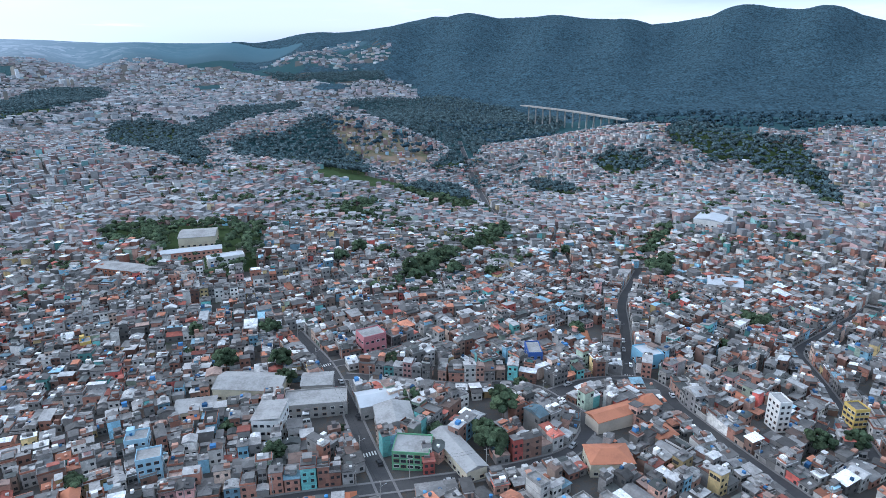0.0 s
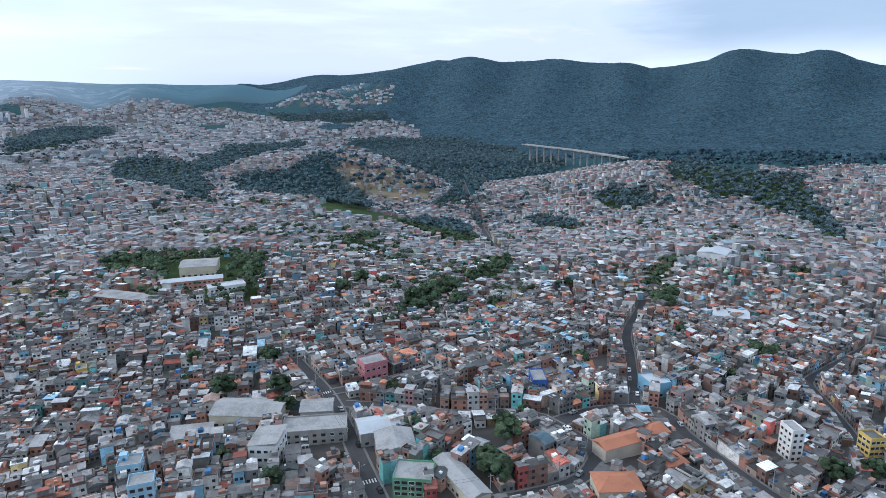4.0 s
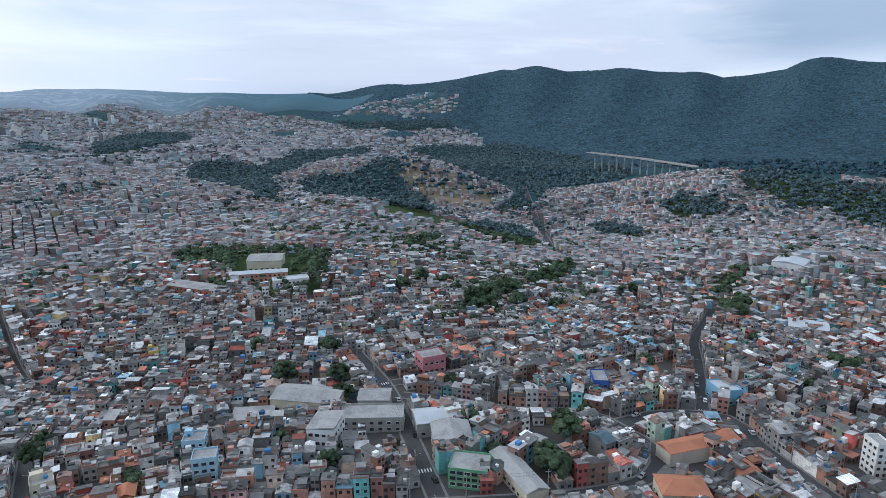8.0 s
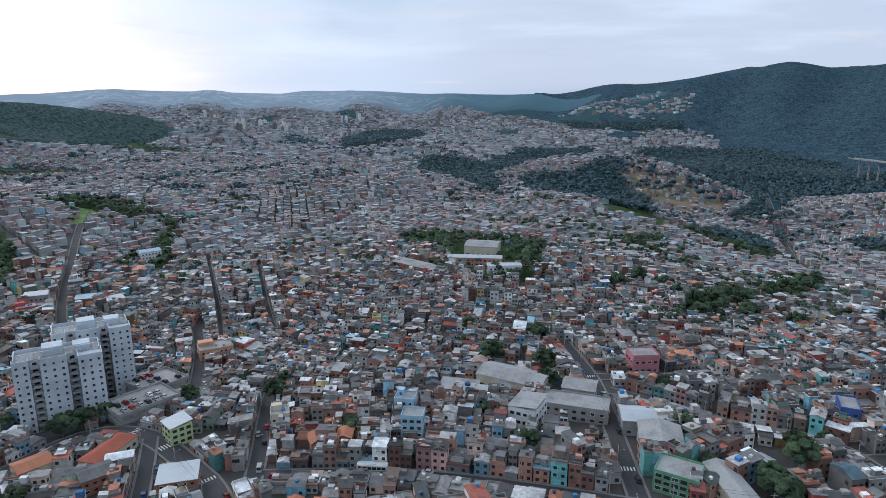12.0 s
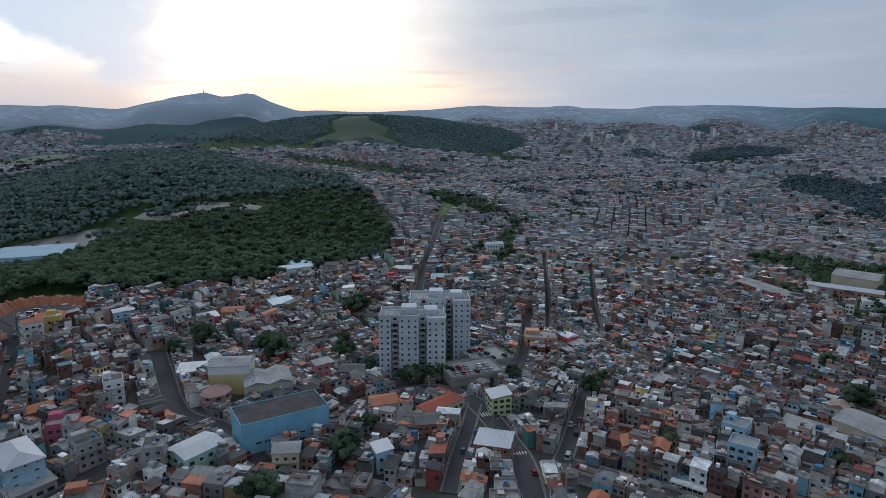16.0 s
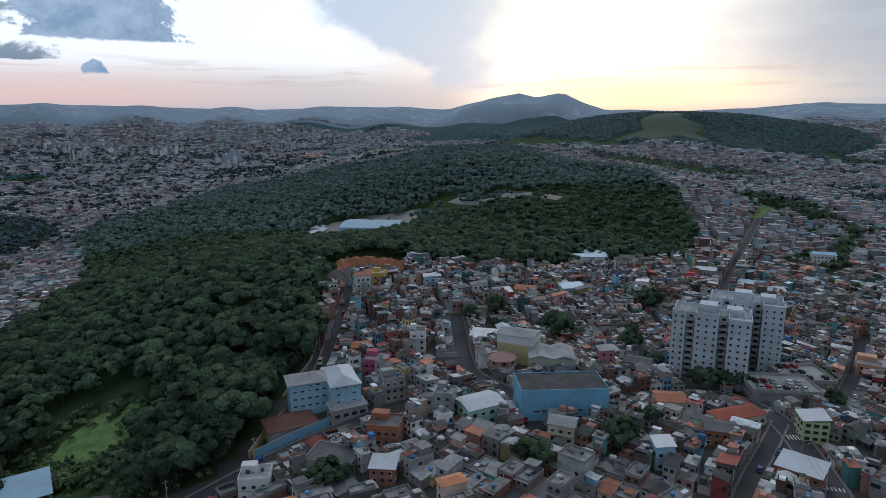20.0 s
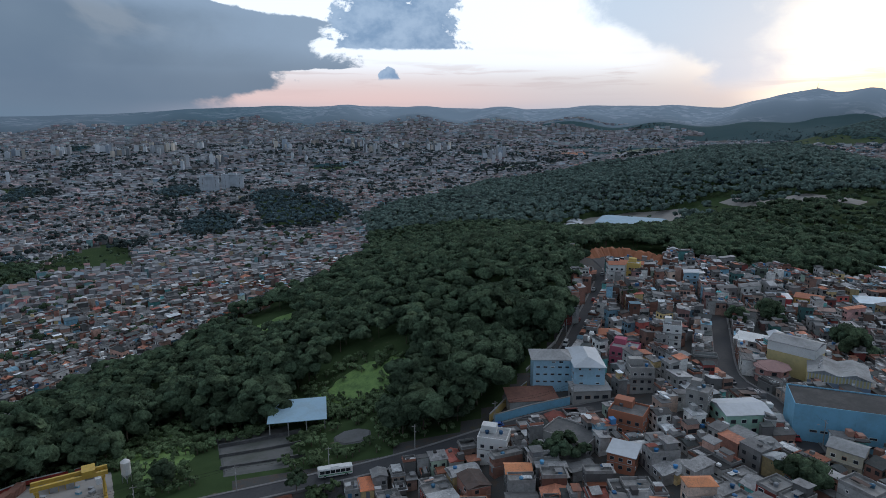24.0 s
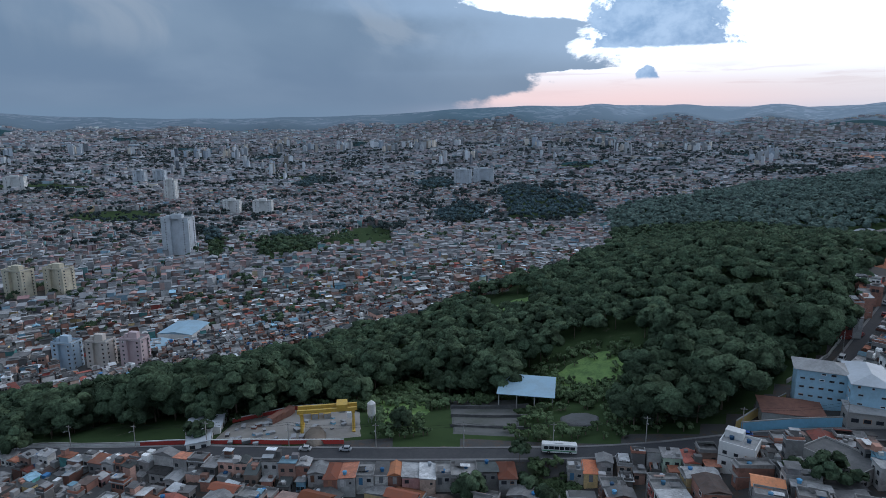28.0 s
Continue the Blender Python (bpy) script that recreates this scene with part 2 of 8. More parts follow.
def palette(name, colors, spread=(0.36, 1.2), seed=0.0, dirt=(0.10, 0.095, 0.09), amount=0.5, fine=1.2, coarse=0.12, rough=0.88, per_object=False, patch=0.0):
    """One of several weathered colours, by chance for each loose piece or object."""
    m, t, b = material(name, rough)
    if per_object:
        r = t.nodes.new("ShaderNodeObjectInfo").outputs["Random"]
    else:
        r = t.nodes.new("ShaderNodeNewGeometry").outputs["Random Per Island"]
    if seed:
        r = math_node(t, "FRACT", math_node(t, "MULTIPLY", r, seed))
    ramp = t.nodes.new("ShaderNodeValToRGB")
    ramp.color_ramp.interpolation = "CONSTANT"
    el = ramp.color_ramp.elements
    total, at = sum(c[0] for c in colors), 0.0
    for i, (share, col) in enumerate(colors):
        e = el[i] if i < 2 else el.new(at)
        e.position, e.color = at, (*col, 1)
        at += share / total
    t.links.new(r, ramp.inputs[0])
    vary = math_node(t, "ADD", spread[0], math_node(t, "MULTIPLY", math_node(t, "FRACT", math_node(t, "MULTIPLY", r, 917.3)), spread[1]))
    col = mix_node(t, 1.0, ramp.outputs[0], vary, "MULTIPLY")
    p = coords(t)
    n1, n2 = noise_node(t, p, coarse, 5, 0.65), noise_node(t, p, fine, 4, 0.65)
    f = math_node(t, "MULTIPLY", step_node(t, math_node(t, "ADD", math_node(t, "MULTIPLY", n1, 0.6), math_node(t, "MULTIPLY", n2, 0.6)), 0.5, 0.85), amount)
    # single sheets and patches, newer or more rusted than the rest
    if patch:
        cell = t.nodes.new("ShaderNodeTexVoronoi")
        cell.inputs["Scale"].default_value = patch
        cell.distance = "CHEBYCHEV"
        t.links.new(p, cell.inputs["Vector"])
        one = t.nodes.new("ShaderNodeSeparateColor")
        t.links.new(cell.outputs["Color"], one.inputs[0])
        tone = math_node(t, "ADD", 0.80, math_node(t, "MULTIPLY", one.outputs[0], 0.38))
        col = mix_node(t, 1.0, col, tone, "MULTIPLY")
    t.links.new(mix_node(t, f, col, dirt), b.inputs["Base Color"])
    bump(t, b, n2, 0.3, 0.05)
    return m


WALLS = [(19, (0.25, 0.243, 0.235)), (12, (0.38, 0.373, 0.36)), (17, (0.30, 0.155, 0.115)), (11, (0.42, 0.26, 0.205)), (18, (0.62, 0.605, 0.575)),
         (3, (0.56, 0.43, 0.21)), (4, (0.24, 0.42, 0.54)), (3, (0.16, 0.40, 0.39)), (2, (0.38, 0.47, 0.38)), (2, (0.48, 0.12, 0.10)),
         (4, (0.55, 0.42, 0.34)), (3, (0.50, 0.29, 0.27)), (3, (0.17, 0.165, 0.165))]
ROOFS = [(21, (0.205, 0.20, 0.195)), (22, (0.30, 0.295, 0.29)), (17, (0.115, 0.112, 0.11)), (16, (0.44, 0.44, 0.435)), (6, (0.26, 0.185, 0.155)),
         (6, (0.42, 0.175, 0.105)), (6, (0.62, 0.64, 0.65)), (8, (0.07, 0.078, 0.076)), (3, (0.25, 0.40, 0.49)), (3, (0.36, 0.115, 0.085))]
M_WALL = palette("house_walls", WALLS, patch=0.4)
M_ROOF = palette("house_roofs", ROOFS, amount=0.6, patch=0.55)
M_DARK = worn("window_dark", (0.035, 0.04, 0.045), amount=0.2, rough=0.25, relief=0)
M_ASPHALT = worn("asphalt", (0.05, 0.05, 0.054), (0.085, 0.083, 0.08), 0.6, 0.9, 0.06)
M_CONCRETE = worn("concrete", (0.36, 0.35, 0.33), (0.16, 0.15, 0.14), 0.6)
M_WHITE = worn("white_paint", (0.72, 0.72, 0.70), (0.35, 0.33, 0.30), 0.4)
M_LINE = worn("road_paint", (0.62, 0.62, 0.60), (0.25, 0.25, 0.25), 0.5, 2.0, 0.5, relief=0)


def foliage(name, a, b_, c, grain=0.9, relief=0.9, gaps=0.52):
    """Leaf masses: crowns of unlike tone, broken up by twigs and dark gaps."""
    m, t, b = material(name, 0.9)
    b.inputs["Specular IOR Level"].default_value = 0.04
    r = t.nodes.new("ShaderNodeNewGeometry").outputs["Random Per Island"]
    o = t.nodes.new("ShaderNodeObjectInfo").outputs["Random"]
    col = mix_node(t, r, a, b_)
    col = mix_node(t, math_node(t, "MULTIPLY", o, 0.5), col, c)
    n = noise_node(t, coords(t), 0.02, 3, 0.5)
    col = mix_node(t, step_node(t, n, 0.4, 0.7, 0.0, 0.45), col, c)
    # whole crowns differ in tone from their neighbours
    crowns = step_node(t, noise_node(t, coords(t), 0.13, 2, 0.5), 0.35, 0.65, 0.56, 1.26)
    col = mix_node(t, 1.0, col, crowns, "MULTIPLY")
    twigs = noise_node(t, coords(t), grain, 5, 0.7)
    col = mix_node(t, 1.0, col, step_node(t, twigs, 0.32, 0.68, gaps, 2.0 - gaps), "MULTIPLY")
    t.links.new(col, b.inputs["Base Color"])
    bump(t, b, twigs, relief, 0.9 / grain)
    return m


M_LEAF = foliage("tree_leaves", (0.053, 0.082, 0.050), (0.082, 0.112, 0.062), (0.066, 0.095, 0.056))
# blue and lift of distance haze mixed into the leaf green
M_HAZELEAF = foliage("hazed_leaves", (0.072, 0.110, 0.120), (0.090, 0.130, 0.138), (0.080, 0.118, 0.128), 0.5)
M_PLAIN = foliage("plain_leaves", (0.046, 0.062, 0.062), (0.062, 0.080, 0.076), (0.052, 0.070, 0.068), 0.5)
M_SCRUB = foliage("scrub_leaves", (0.085, 0.125, 0.060), (0.125, 0.165, 0.080), (0.10, 0.145, 0.07), 1.5)
M_BARK = worn("bark", (0.16, 0.12, 0.09), (0.07, 0.055, 0.045), 0.6, 5.0, 1.0)


def ground_material():
    m, t, b = material("ground", 0.95)
    p = coords(t)
    n1, n2, n3 = noise_node(t, p, 0.012, 6, 0.6), noise_node(t, p, 0.15, 5, 0.6), noise_node(t, p, 2.5, 3, 0.6)
    green = mix_node(t, n2, (0.028, 0.048, 0.020), (0.060, 0.088, 0.034))
    earth = mix_node(t, n3, (0.13, 0.10, 0.075), (0.20, 0.17, 0.14))
    col = mix_node(t, step_node(t, n2, 0.62, 0.76), green, earth)
    col = mix_node(t, step_node(t, n1, 0.45, 0.6, 0.0, 0.6), col, green)
    t.links.new(col, b.inputs["Base Color"])
    bump(t, b, n3, 0.4, 0.2)
    return m


M_GROUND = ground_material()


def town_ground():
    m, t, b = material("town_ground", 0.95)
    p = coords(t)
    n1, n2, n3 = noise_node(t, p, 0.05, 5, 0.6), noise_node(t, p, 0.4, 5, 0.65), noise_node(t, p, 3.0, 3, 0.6)
    grey = mix_node(t, n3, (0.045, 0.044, 0.042), (0.09, 0.088, 0.085))
    earth = mix_node(t, n3, (0.065, 0.05, 0.04), (0.11, 0.085, 0.066))
    col = mix_node(t, step_node(t, n2, 0.5, 0.65), grey, earth)
    col = mix_node(t, step_node(t, n1, 0.60, 0.72, 0.0, 0.8), col, (0.05, 0.075, 0.028))
    t.links.new(col, b.inputs["Base Color"])
    bump(t, b, n3, 0.4, 0.1)
    return m


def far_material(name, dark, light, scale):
    """The plain backdrop of distance behind everything; haze painted in, paler towards the sun."""
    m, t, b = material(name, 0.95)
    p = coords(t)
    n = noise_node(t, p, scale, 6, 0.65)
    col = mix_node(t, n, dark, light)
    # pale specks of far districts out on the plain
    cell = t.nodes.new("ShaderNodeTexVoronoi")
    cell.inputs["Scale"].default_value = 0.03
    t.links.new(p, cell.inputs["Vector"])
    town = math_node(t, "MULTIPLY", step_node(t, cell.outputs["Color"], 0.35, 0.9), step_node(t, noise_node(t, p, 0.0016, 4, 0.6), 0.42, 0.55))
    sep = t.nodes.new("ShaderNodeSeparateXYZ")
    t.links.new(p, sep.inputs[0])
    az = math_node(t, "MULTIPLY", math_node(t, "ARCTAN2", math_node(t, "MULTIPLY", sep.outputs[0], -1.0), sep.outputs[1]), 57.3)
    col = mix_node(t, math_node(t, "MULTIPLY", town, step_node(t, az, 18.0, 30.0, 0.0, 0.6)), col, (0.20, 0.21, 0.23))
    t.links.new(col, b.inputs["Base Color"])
    # haze as emission: stronger with distance, brightest towards the sun
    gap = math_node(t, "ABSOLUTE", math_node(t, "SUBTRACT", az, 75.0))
    haze_glow = mix_node(t, step_node(t, gap, 54.0, 38.0), (0.022, 0.052, 0.070), (0.135, 0.165, 0.200))
    haze_glow = mix_node(t, step_node(t, az, 118.0, 140.0), haze_glow, (0.085, 0.105, 0.130))
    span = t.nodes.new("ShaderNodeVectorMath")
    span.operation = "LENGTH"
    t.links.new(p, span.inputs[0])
    haze_glow = mix_node(t, step_node(t, span.outputs["Value"], 2900.0, 3900.0, 0.8, 0.0), haze_glow, (0.0, 0.0, 0.0))
    t.links.new(haze_glow, b.inputs["Emission Color"])
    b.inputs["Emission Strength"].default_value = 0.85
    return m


M_TOWN = town_ground()
M_KERB = worn("kerb_concrete", (0.19, 0.185, 0.18), (0.11, 0.10, 0.10), 0.6)
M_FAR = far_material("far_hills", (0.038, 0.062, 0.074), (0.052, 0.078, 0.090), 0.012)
# mountain leaf colour pushed to blue to paint miles of haze
M_FARWOOD = foliage("hazed_forest", (0.045, 0.082, 0.106), (0.055, 0.096, 0.120), (0.049, 0.088, 0.113), 0.035, 0.6, 0.74)
M_TERRACE = worn("terrace_earth", (0.19, 0.14, 0.095), (0.055, 0.085, 0.035), 0.9, 0.08, 0.02, relief=0)
# leaf green greyed blue, as haze would tint the far hill
M_HILLWOOD = foliage("hazed_hill_leaves", (0.046, 0.078, 0.074), (0.058, 0.094, 0.088), (0.050, 0.084, 0.080), 0.10, 0.7, 0.78)
# floor colour turned blue-green to carry the haze of far slopes
M_HAZEFLOOR = worn("hazed_floor", (0.027, 0.066, 0.074), (0.034, 0.076, 0.084), 0.6, 0.15, 0.02, relief=0)
for m in (M_HAZEFLOOR, M_GROUND, M_FAR):
    m.node_tree.nodes["Principled BSDF"].inputs["Specular IOR Level"].default_value = 0.04

# ---- the lie of the land ----
# x, y, radius, height of each rise or hollow
HILLS = [(79, 216, 150, 9.5), (-115, 199, 150, -4.8), (-227, 40, 150, 6.7), (-176, -148, 150, -5.2), (0, -230, 150, -10.3),
         (182, 390, 190, -18.5), (-111, 415, 190, 15.1), (-352, 247, 190, -21.3), (-428, -37, 190, 22.8), (-304, -304, 190, -14.2),
         (-37, -428, 190, -24.3), (400, 693, 330, 2.4), (-139, 788, 330, -18.1), (-613, 514, 330, 7.9), (-800, 0, 330, 9.3),
         (-613, -514, 330, -19.0), (-139, -788, 330, -11.9), (750, 1299, 650, 31.4), (-260, 1477, 650, -14.3), (-1149, 964, 650, 26.9),
         (-1500, 0, 650, 21.9), (-1149, -964, 650, -45.5), (0, 0, 400, 27.3)]
KNOLLS = [(184, 837, 110, 26), (57, 1300, 150, -26), (-163, 1259, 150, 16), (-653, 179, 130, 14), (-360, -72, 60, 12), (-169, 457, 70, 10),
          (-207, -125, 45, -7), (-125, -150, 40, 4), (-140, -112, 45, 2), (-98, -72, 45, -9), (-72, -205, 60, 17), (-240, 170, 70, -8), (-560, 1480, 200, 22), (-1000, 210, 160, 36), (-760, 310, 110, 18), (-650, -5, 90, -17), (-215, 50, 42, 1.8), (-138, -108, 28, 3.2), (-78, -200, 22, -2.6), (-203, 148, 27, 4.0)]
# hills and valleys beyond the near town: to the north, and to the west and south
OUTER_NORTH = [(-59, 698, 90, 0.8), (55, 698, 110, -19.1), (-35, 1009, 130, -7.3), (55, 1259, 140, -4.8), (-205, 1324, 120, 13.6), (-562, 1391, 180, -25.3), (-301, 784, 110, -7.7), (-184, 768, 110, 32.7), (-446, 805, 120, 16.9), (-566, 824, 140, 21.7), (-498, 1092, 130, -9.4), (-356, 1240, 120, 16.1), (-139, 990, 110, -13.0), (-320, 958, 100, 0.6), (-1108, 1707, 260, 1.5), (-868, 1668, 220, 25.5), (-507, 2110, 200, 31.2), (-322, 1923, 170, -31.4), (330, 986, 120, 27.8), (238, 1074, 120, 3.4), (97, 895, 110, -26.2), (176, 872, 110, -24.4), (418, 786, 120, -19.1), (588, 906, 130, 19.0)]
OUTER_WEST = [(413, 661, 110, -5.9), (281, 575, 110, 16.3), (213, 1737, 200, -25.4), (-1610, 1370, 240, 49.0), (-1719, 1603, 240, 42.8), (-1306, 103, 160, 4.0), (-764, 156, 100, -12.8), (-626, 192, 80, 5.5), (-735, 0, 90, -13.7), (-1002, 429, 150, -14.5), (-594, 386, 110, 8.2), (-1371, 406, 180, 24.5), (-1488, 78, 180, 25.7), (-1886, -1133, 320, 37.3), (-1660, -1443, 320, 9.7), (-453, -647, 140, 9.0), (-548, -244, 80, -6.4), (-988, -829, 200, 10.3), (-987, -525, 160, 14.5), (-1207, -324, 160, -10.2), (-1713, -150, 220, -11.6), (-1704, 795, 170, 89.0), (-1619, 1051, 150, 57.4), (-1750, 535, 150, 54.9), (-1294, 718, 130, 20.7)]
# bearing in degrees and how high the skyline stands there, in degrees
SKYLINE = [(-180, 0.6), (-60, 1.4), (-45, 1.6), (-34, 2.0), (-29.7, 2.85), (-26.6, 3.12), (-23, 2.8), (-20, 2.3), (-17.6, 1.8), (-15, 2.5), (-12.4, 2.6),
           (-8, 2.8), (-3.2, 2.65), (0.5, 2.9), (4.2, 2.1), (9.2, 1.5), (13, 1.25), (16, 0.8), (19, 0.85), (27, 0.9), (34, 1.2), (40, 0.9), (54, 1.15), (60, 0.6),
           (69, 0.65), (71, 1.3), (72.9, 2.06), (75.1, 1.75), (76.7, 2.17), (79, 1.75), (80.2, 1.3), (83, 0.75), (90.5, 1.0), (100, 0.7), (112, 1.0),
           (125, 0.9), (136, 0.2), (150, -0.1), (180, 0.6)]


# the ridge road, with the ground falling away steeply on its town side
RIDGE_ROAD = [(-44, -300), (-60, -248), (-70, -216), (-80, -194), (-92, -167), (-104, -149), (-117, -132), (-127, -119), (-138, -106), (-154, -87), (-166, -68), (-176, -51), (-186, -36), (-193, -24), (-199, -12)]


def ridge_drop(x, y):
    near, side = np.full(x.shape, 1e9), np.zeros(x.shape)
    for (ax, ay), (bx, by) in zip(RIDGE_ROAD, RIDGE_ROAD[1:]):
        ux, uy = bx - ax, by - ay
        f = np.clip(((x - ax) * ux + (y - ay) * uy) / (ux * ux + uy * uy), 0, 1)
        dist = np.hypot(x - ax - f * ux, y - ay - f * uy)
        cross = ux * (y - ay) - uy * (x - ax)
        side = np.where(dist < near, cross, side)
        near = np.minimum(near, dist)
    a, b = np.clip((near - 3.5) / 7, 0, 1), np.clip((near - 35) / 60, 0, 1)
    drop = 5.5 * a * a * (3 - 2 * a) * (1 - b * b * (3 - 2 * b)) * np.clip((-22 - y) / 35, 0, 1)
    return np.where(side < 0, drop, 0.0)


def land(x, y):
    """The height of the ground at x, y (arrays or numbers)."""
    x, y = np.asarray(x, float), np.asarray(y, float)
    z = np.full(x.shape, -20.0)
    for cx, cy, r, h in HILLS + KNOLLS:
        z = z + h * np.exp(-((x - cx) ** 2 + (y - cy) ** 2) / (2 * r * r))
    z = z - ridge_drop(x, y)
    d = np.hypot(x, y)
    out = np.clip((d - 470) / 150, 0, 1)
    out = out * out * (3 - 2 * out)
    for cx, cy, r, h in OUTER_NORTH + OUTER_WEST:
        z = z + out * h * np.exp(-((x - cx) ** 2 + (y - cy) ** 2) / (2 * r * r))
    bearing = np.degrees(np.arctan2(-x, y))
    sky = np.interp(bearing, [s[0] for s in SKYLINE], [s[1] for s in SKYLINE])
    hill = np.clip((20 - bearing) / 12, 0, 1) * np.clip((bearing + 75) / 20, 0, 1)
    near, far = 2300 - 500 * hill, 4400 - 100 * hill
    z = z + np.clip((d - 1900) / 900, 0, 1) * (6 * np.sin(x / 210 + 2.1 * np.sin(y / 330)) * np.sin(y / 260 + 1.7 * np.sin(x / 390)) + 3 * np.sin(x / 97 + y / 140))
    u = np.clip((d - near) / (far - near), 0, 1)
    ridge = 110 + far * np.tan(np.radians(sky))
    rough = 0.06 * np.sin(x / 170 + 1.3 * np.sin(y / 260)) * np.sin(y / 190 + 1.1 * np.sin(x / 310)) + 0.05 * np.sin(bearing * 0.9 + d / 900)
    up = u * u * (3 - 2 * u)
    wx, wy = x + 190 * np.sin(y / 610 + 0.4), y + 230 * np.sin(x / 540 + 1.1)
    spur = 40 * np.sin(wx / 250 + 0.9 * np.sin(wy / 700)) + 26 * np.sin(wx / 118 + wy / 310 + 1.3) * np.sin(wy / 240) + 13 * np.sin(wx / 61 - wy / 90) * np.sin(wy / 75 + wx / 140)
    z = z + hill * u * (1 - u) * 2.2 * spur
    z = z + (ridge - z) * up * np.clip(1 + rough * 6 * u * (1 - u) * 1.6, 0.5, 1.5)
    return z


def mesh_from(name, verts, faces, materials, indices=None, smooth=False):
    me = bpy.data.meshes.new(name)
    me.from_pydata(np.asarray(verts).tolist() if isinstance(verts, np.ndarray) else verts, [], faces.tolist() if isinstance(faces, np.ndarray) else faces)
    for m in materials:
        me.materials.append(m)
    if indices is not None:
        me.polygons.foreach_set("material_index", np.asarray(indices, np.int32))
    if smooth:
        me.polygons.foreach_set("use_smooth", np.ones(len(me.polygons), bool))
    me.update()
    return me


def polar_sheet(r0, r1, rings, spokes, lift=0.0):
    rr = np.geomspace(r0, r1, rings)
    aa = np.linspace(0, 2 * np.pi, spokes, endpoint=False)
    R, A = np.meshgrid(rr, aa, indexing="ij")
    X, Y = -R * np.sin(A), R * np.cos(A)
    V = np.stack([X, Y, land(X, Y) + lift], -1).reshape(-1, 3)
    i, j = np.meshgrid(np.arange(rings - 1), np.arange(spokes), indexing="ij")
    k = (j + 1) % spokes
    Fq = np.stack([i * spokes + j, i * spokes + k, (i + 1) * spokes + k, (i + 1) * spokes + j], -1).reshape(-1, 4)
    return V, Fq[:, ::-1]


GROUND_EDGE = 3300.0
V, Fq = polar_sheet(4.0, GROUND_EDGE, 185, 540)
V = np.vstack([V, [[0, 0, float(land(0, 0))]]])
cap = [[i, (i + 1) % 540, len(V) - 1] for i in range(540)]
ground = tagged(new("ground", mesh_from("ground", V, Fq.tolist() + cap, [M_GROUND, M_TOWN, M_HAZEFLOOR, M_TERRACE], smooth=True)),
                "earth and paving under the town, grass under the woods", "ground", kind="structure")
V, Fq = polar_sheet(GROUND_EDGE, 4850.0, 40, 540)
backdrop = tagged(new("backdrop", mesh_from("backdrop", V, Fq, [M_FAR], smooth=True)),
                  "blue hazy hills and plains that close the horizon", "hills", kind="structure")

# ---- streets ----
STREETS = [
    (5.5, [(-12, 160), (-21, 183), (-28, 201), (-39, 231), (-50, 258), (-59, 274), (-75, 300)]),
    (4.8, [(-50, 262), (-32, 270), (-22, 276), (-6, 291)]),
    (4.8, [(-14, 172), (20, 178), (45, 187), (53, 194), (60, 207), (58, 218), (51, 226), (43, 239), (29, 242), (10, 238), (-20, 246), (-42, 250)]),
    (4.8, [(86, 246), (94, 277), (105, 319), (115, 364), (135, 406), (150, 440)]),
    (6.6, [(48, 232), (66, 244), (79, 247), (94, 248), (99, 240), (98, 227), (103, 210), (110, 189), (122, 160)]),
    (4.3, [(281, 370), (194, 299), (186, 290), (178, 255), (169, 222), (160, 190)]),
    (3.6, [(112, 560), (95, 507), (102, 478), (99, 439)]),
    (6.5, [(39, 1300), (41, 1126), (49, 1005), (58, 861), (57, 708), (70, 640)]),
    (4.8, [(-182, 200), (-165, 177), (-143, 149), (-134, 136)]),
    (4.8, [(-135, 139), (-109, 151), (-84, 160), (-54, 166), (-14, 172)]),
    (7.1, [(-110, 105), (-141, 127), (-159, 134), (-181, 141), (-196, 143), (-212, 137), (-216, 122), (-212, 100)]),
    (4.3, [(-140, 96), (-157, 111), (-173, 127), (-189, 142)]),
    (6.2, [(-300, 42), (-269, 40), (-245, 38), (-228, 39), (-217, 50), (-186, 54)]),
    (4.8, [(-205, 175), (-218, 189), (-251, 224), (-283, 252)]),
    (4.8, [(-300, 185), (-378, 230), (-454, 288), (-548, 364), (-598, 409)]),
    (3.6, [(-262, 250), (-298, 284), (-406, 380)]),
    (3.6, [(-232, 264), (-264, 292), (-358, 388)]),
    (5.6, [(-44, -300), (-60, -248), (-70, -216), (-80, -194), (-92, -167), (-104, -149), (-117, -132), (-127, -119), (-138, -106), (-154, -87), (-166, -68), (-176, -51), (-186, -36), (-193, -24), (-199, -12), (-206, 3)]),
    (4.3, [(-226, -23), (-240, -22), (-254, -20), (-275, -18), (-309, -14), (-333, -12), (-352, -15)]),
]


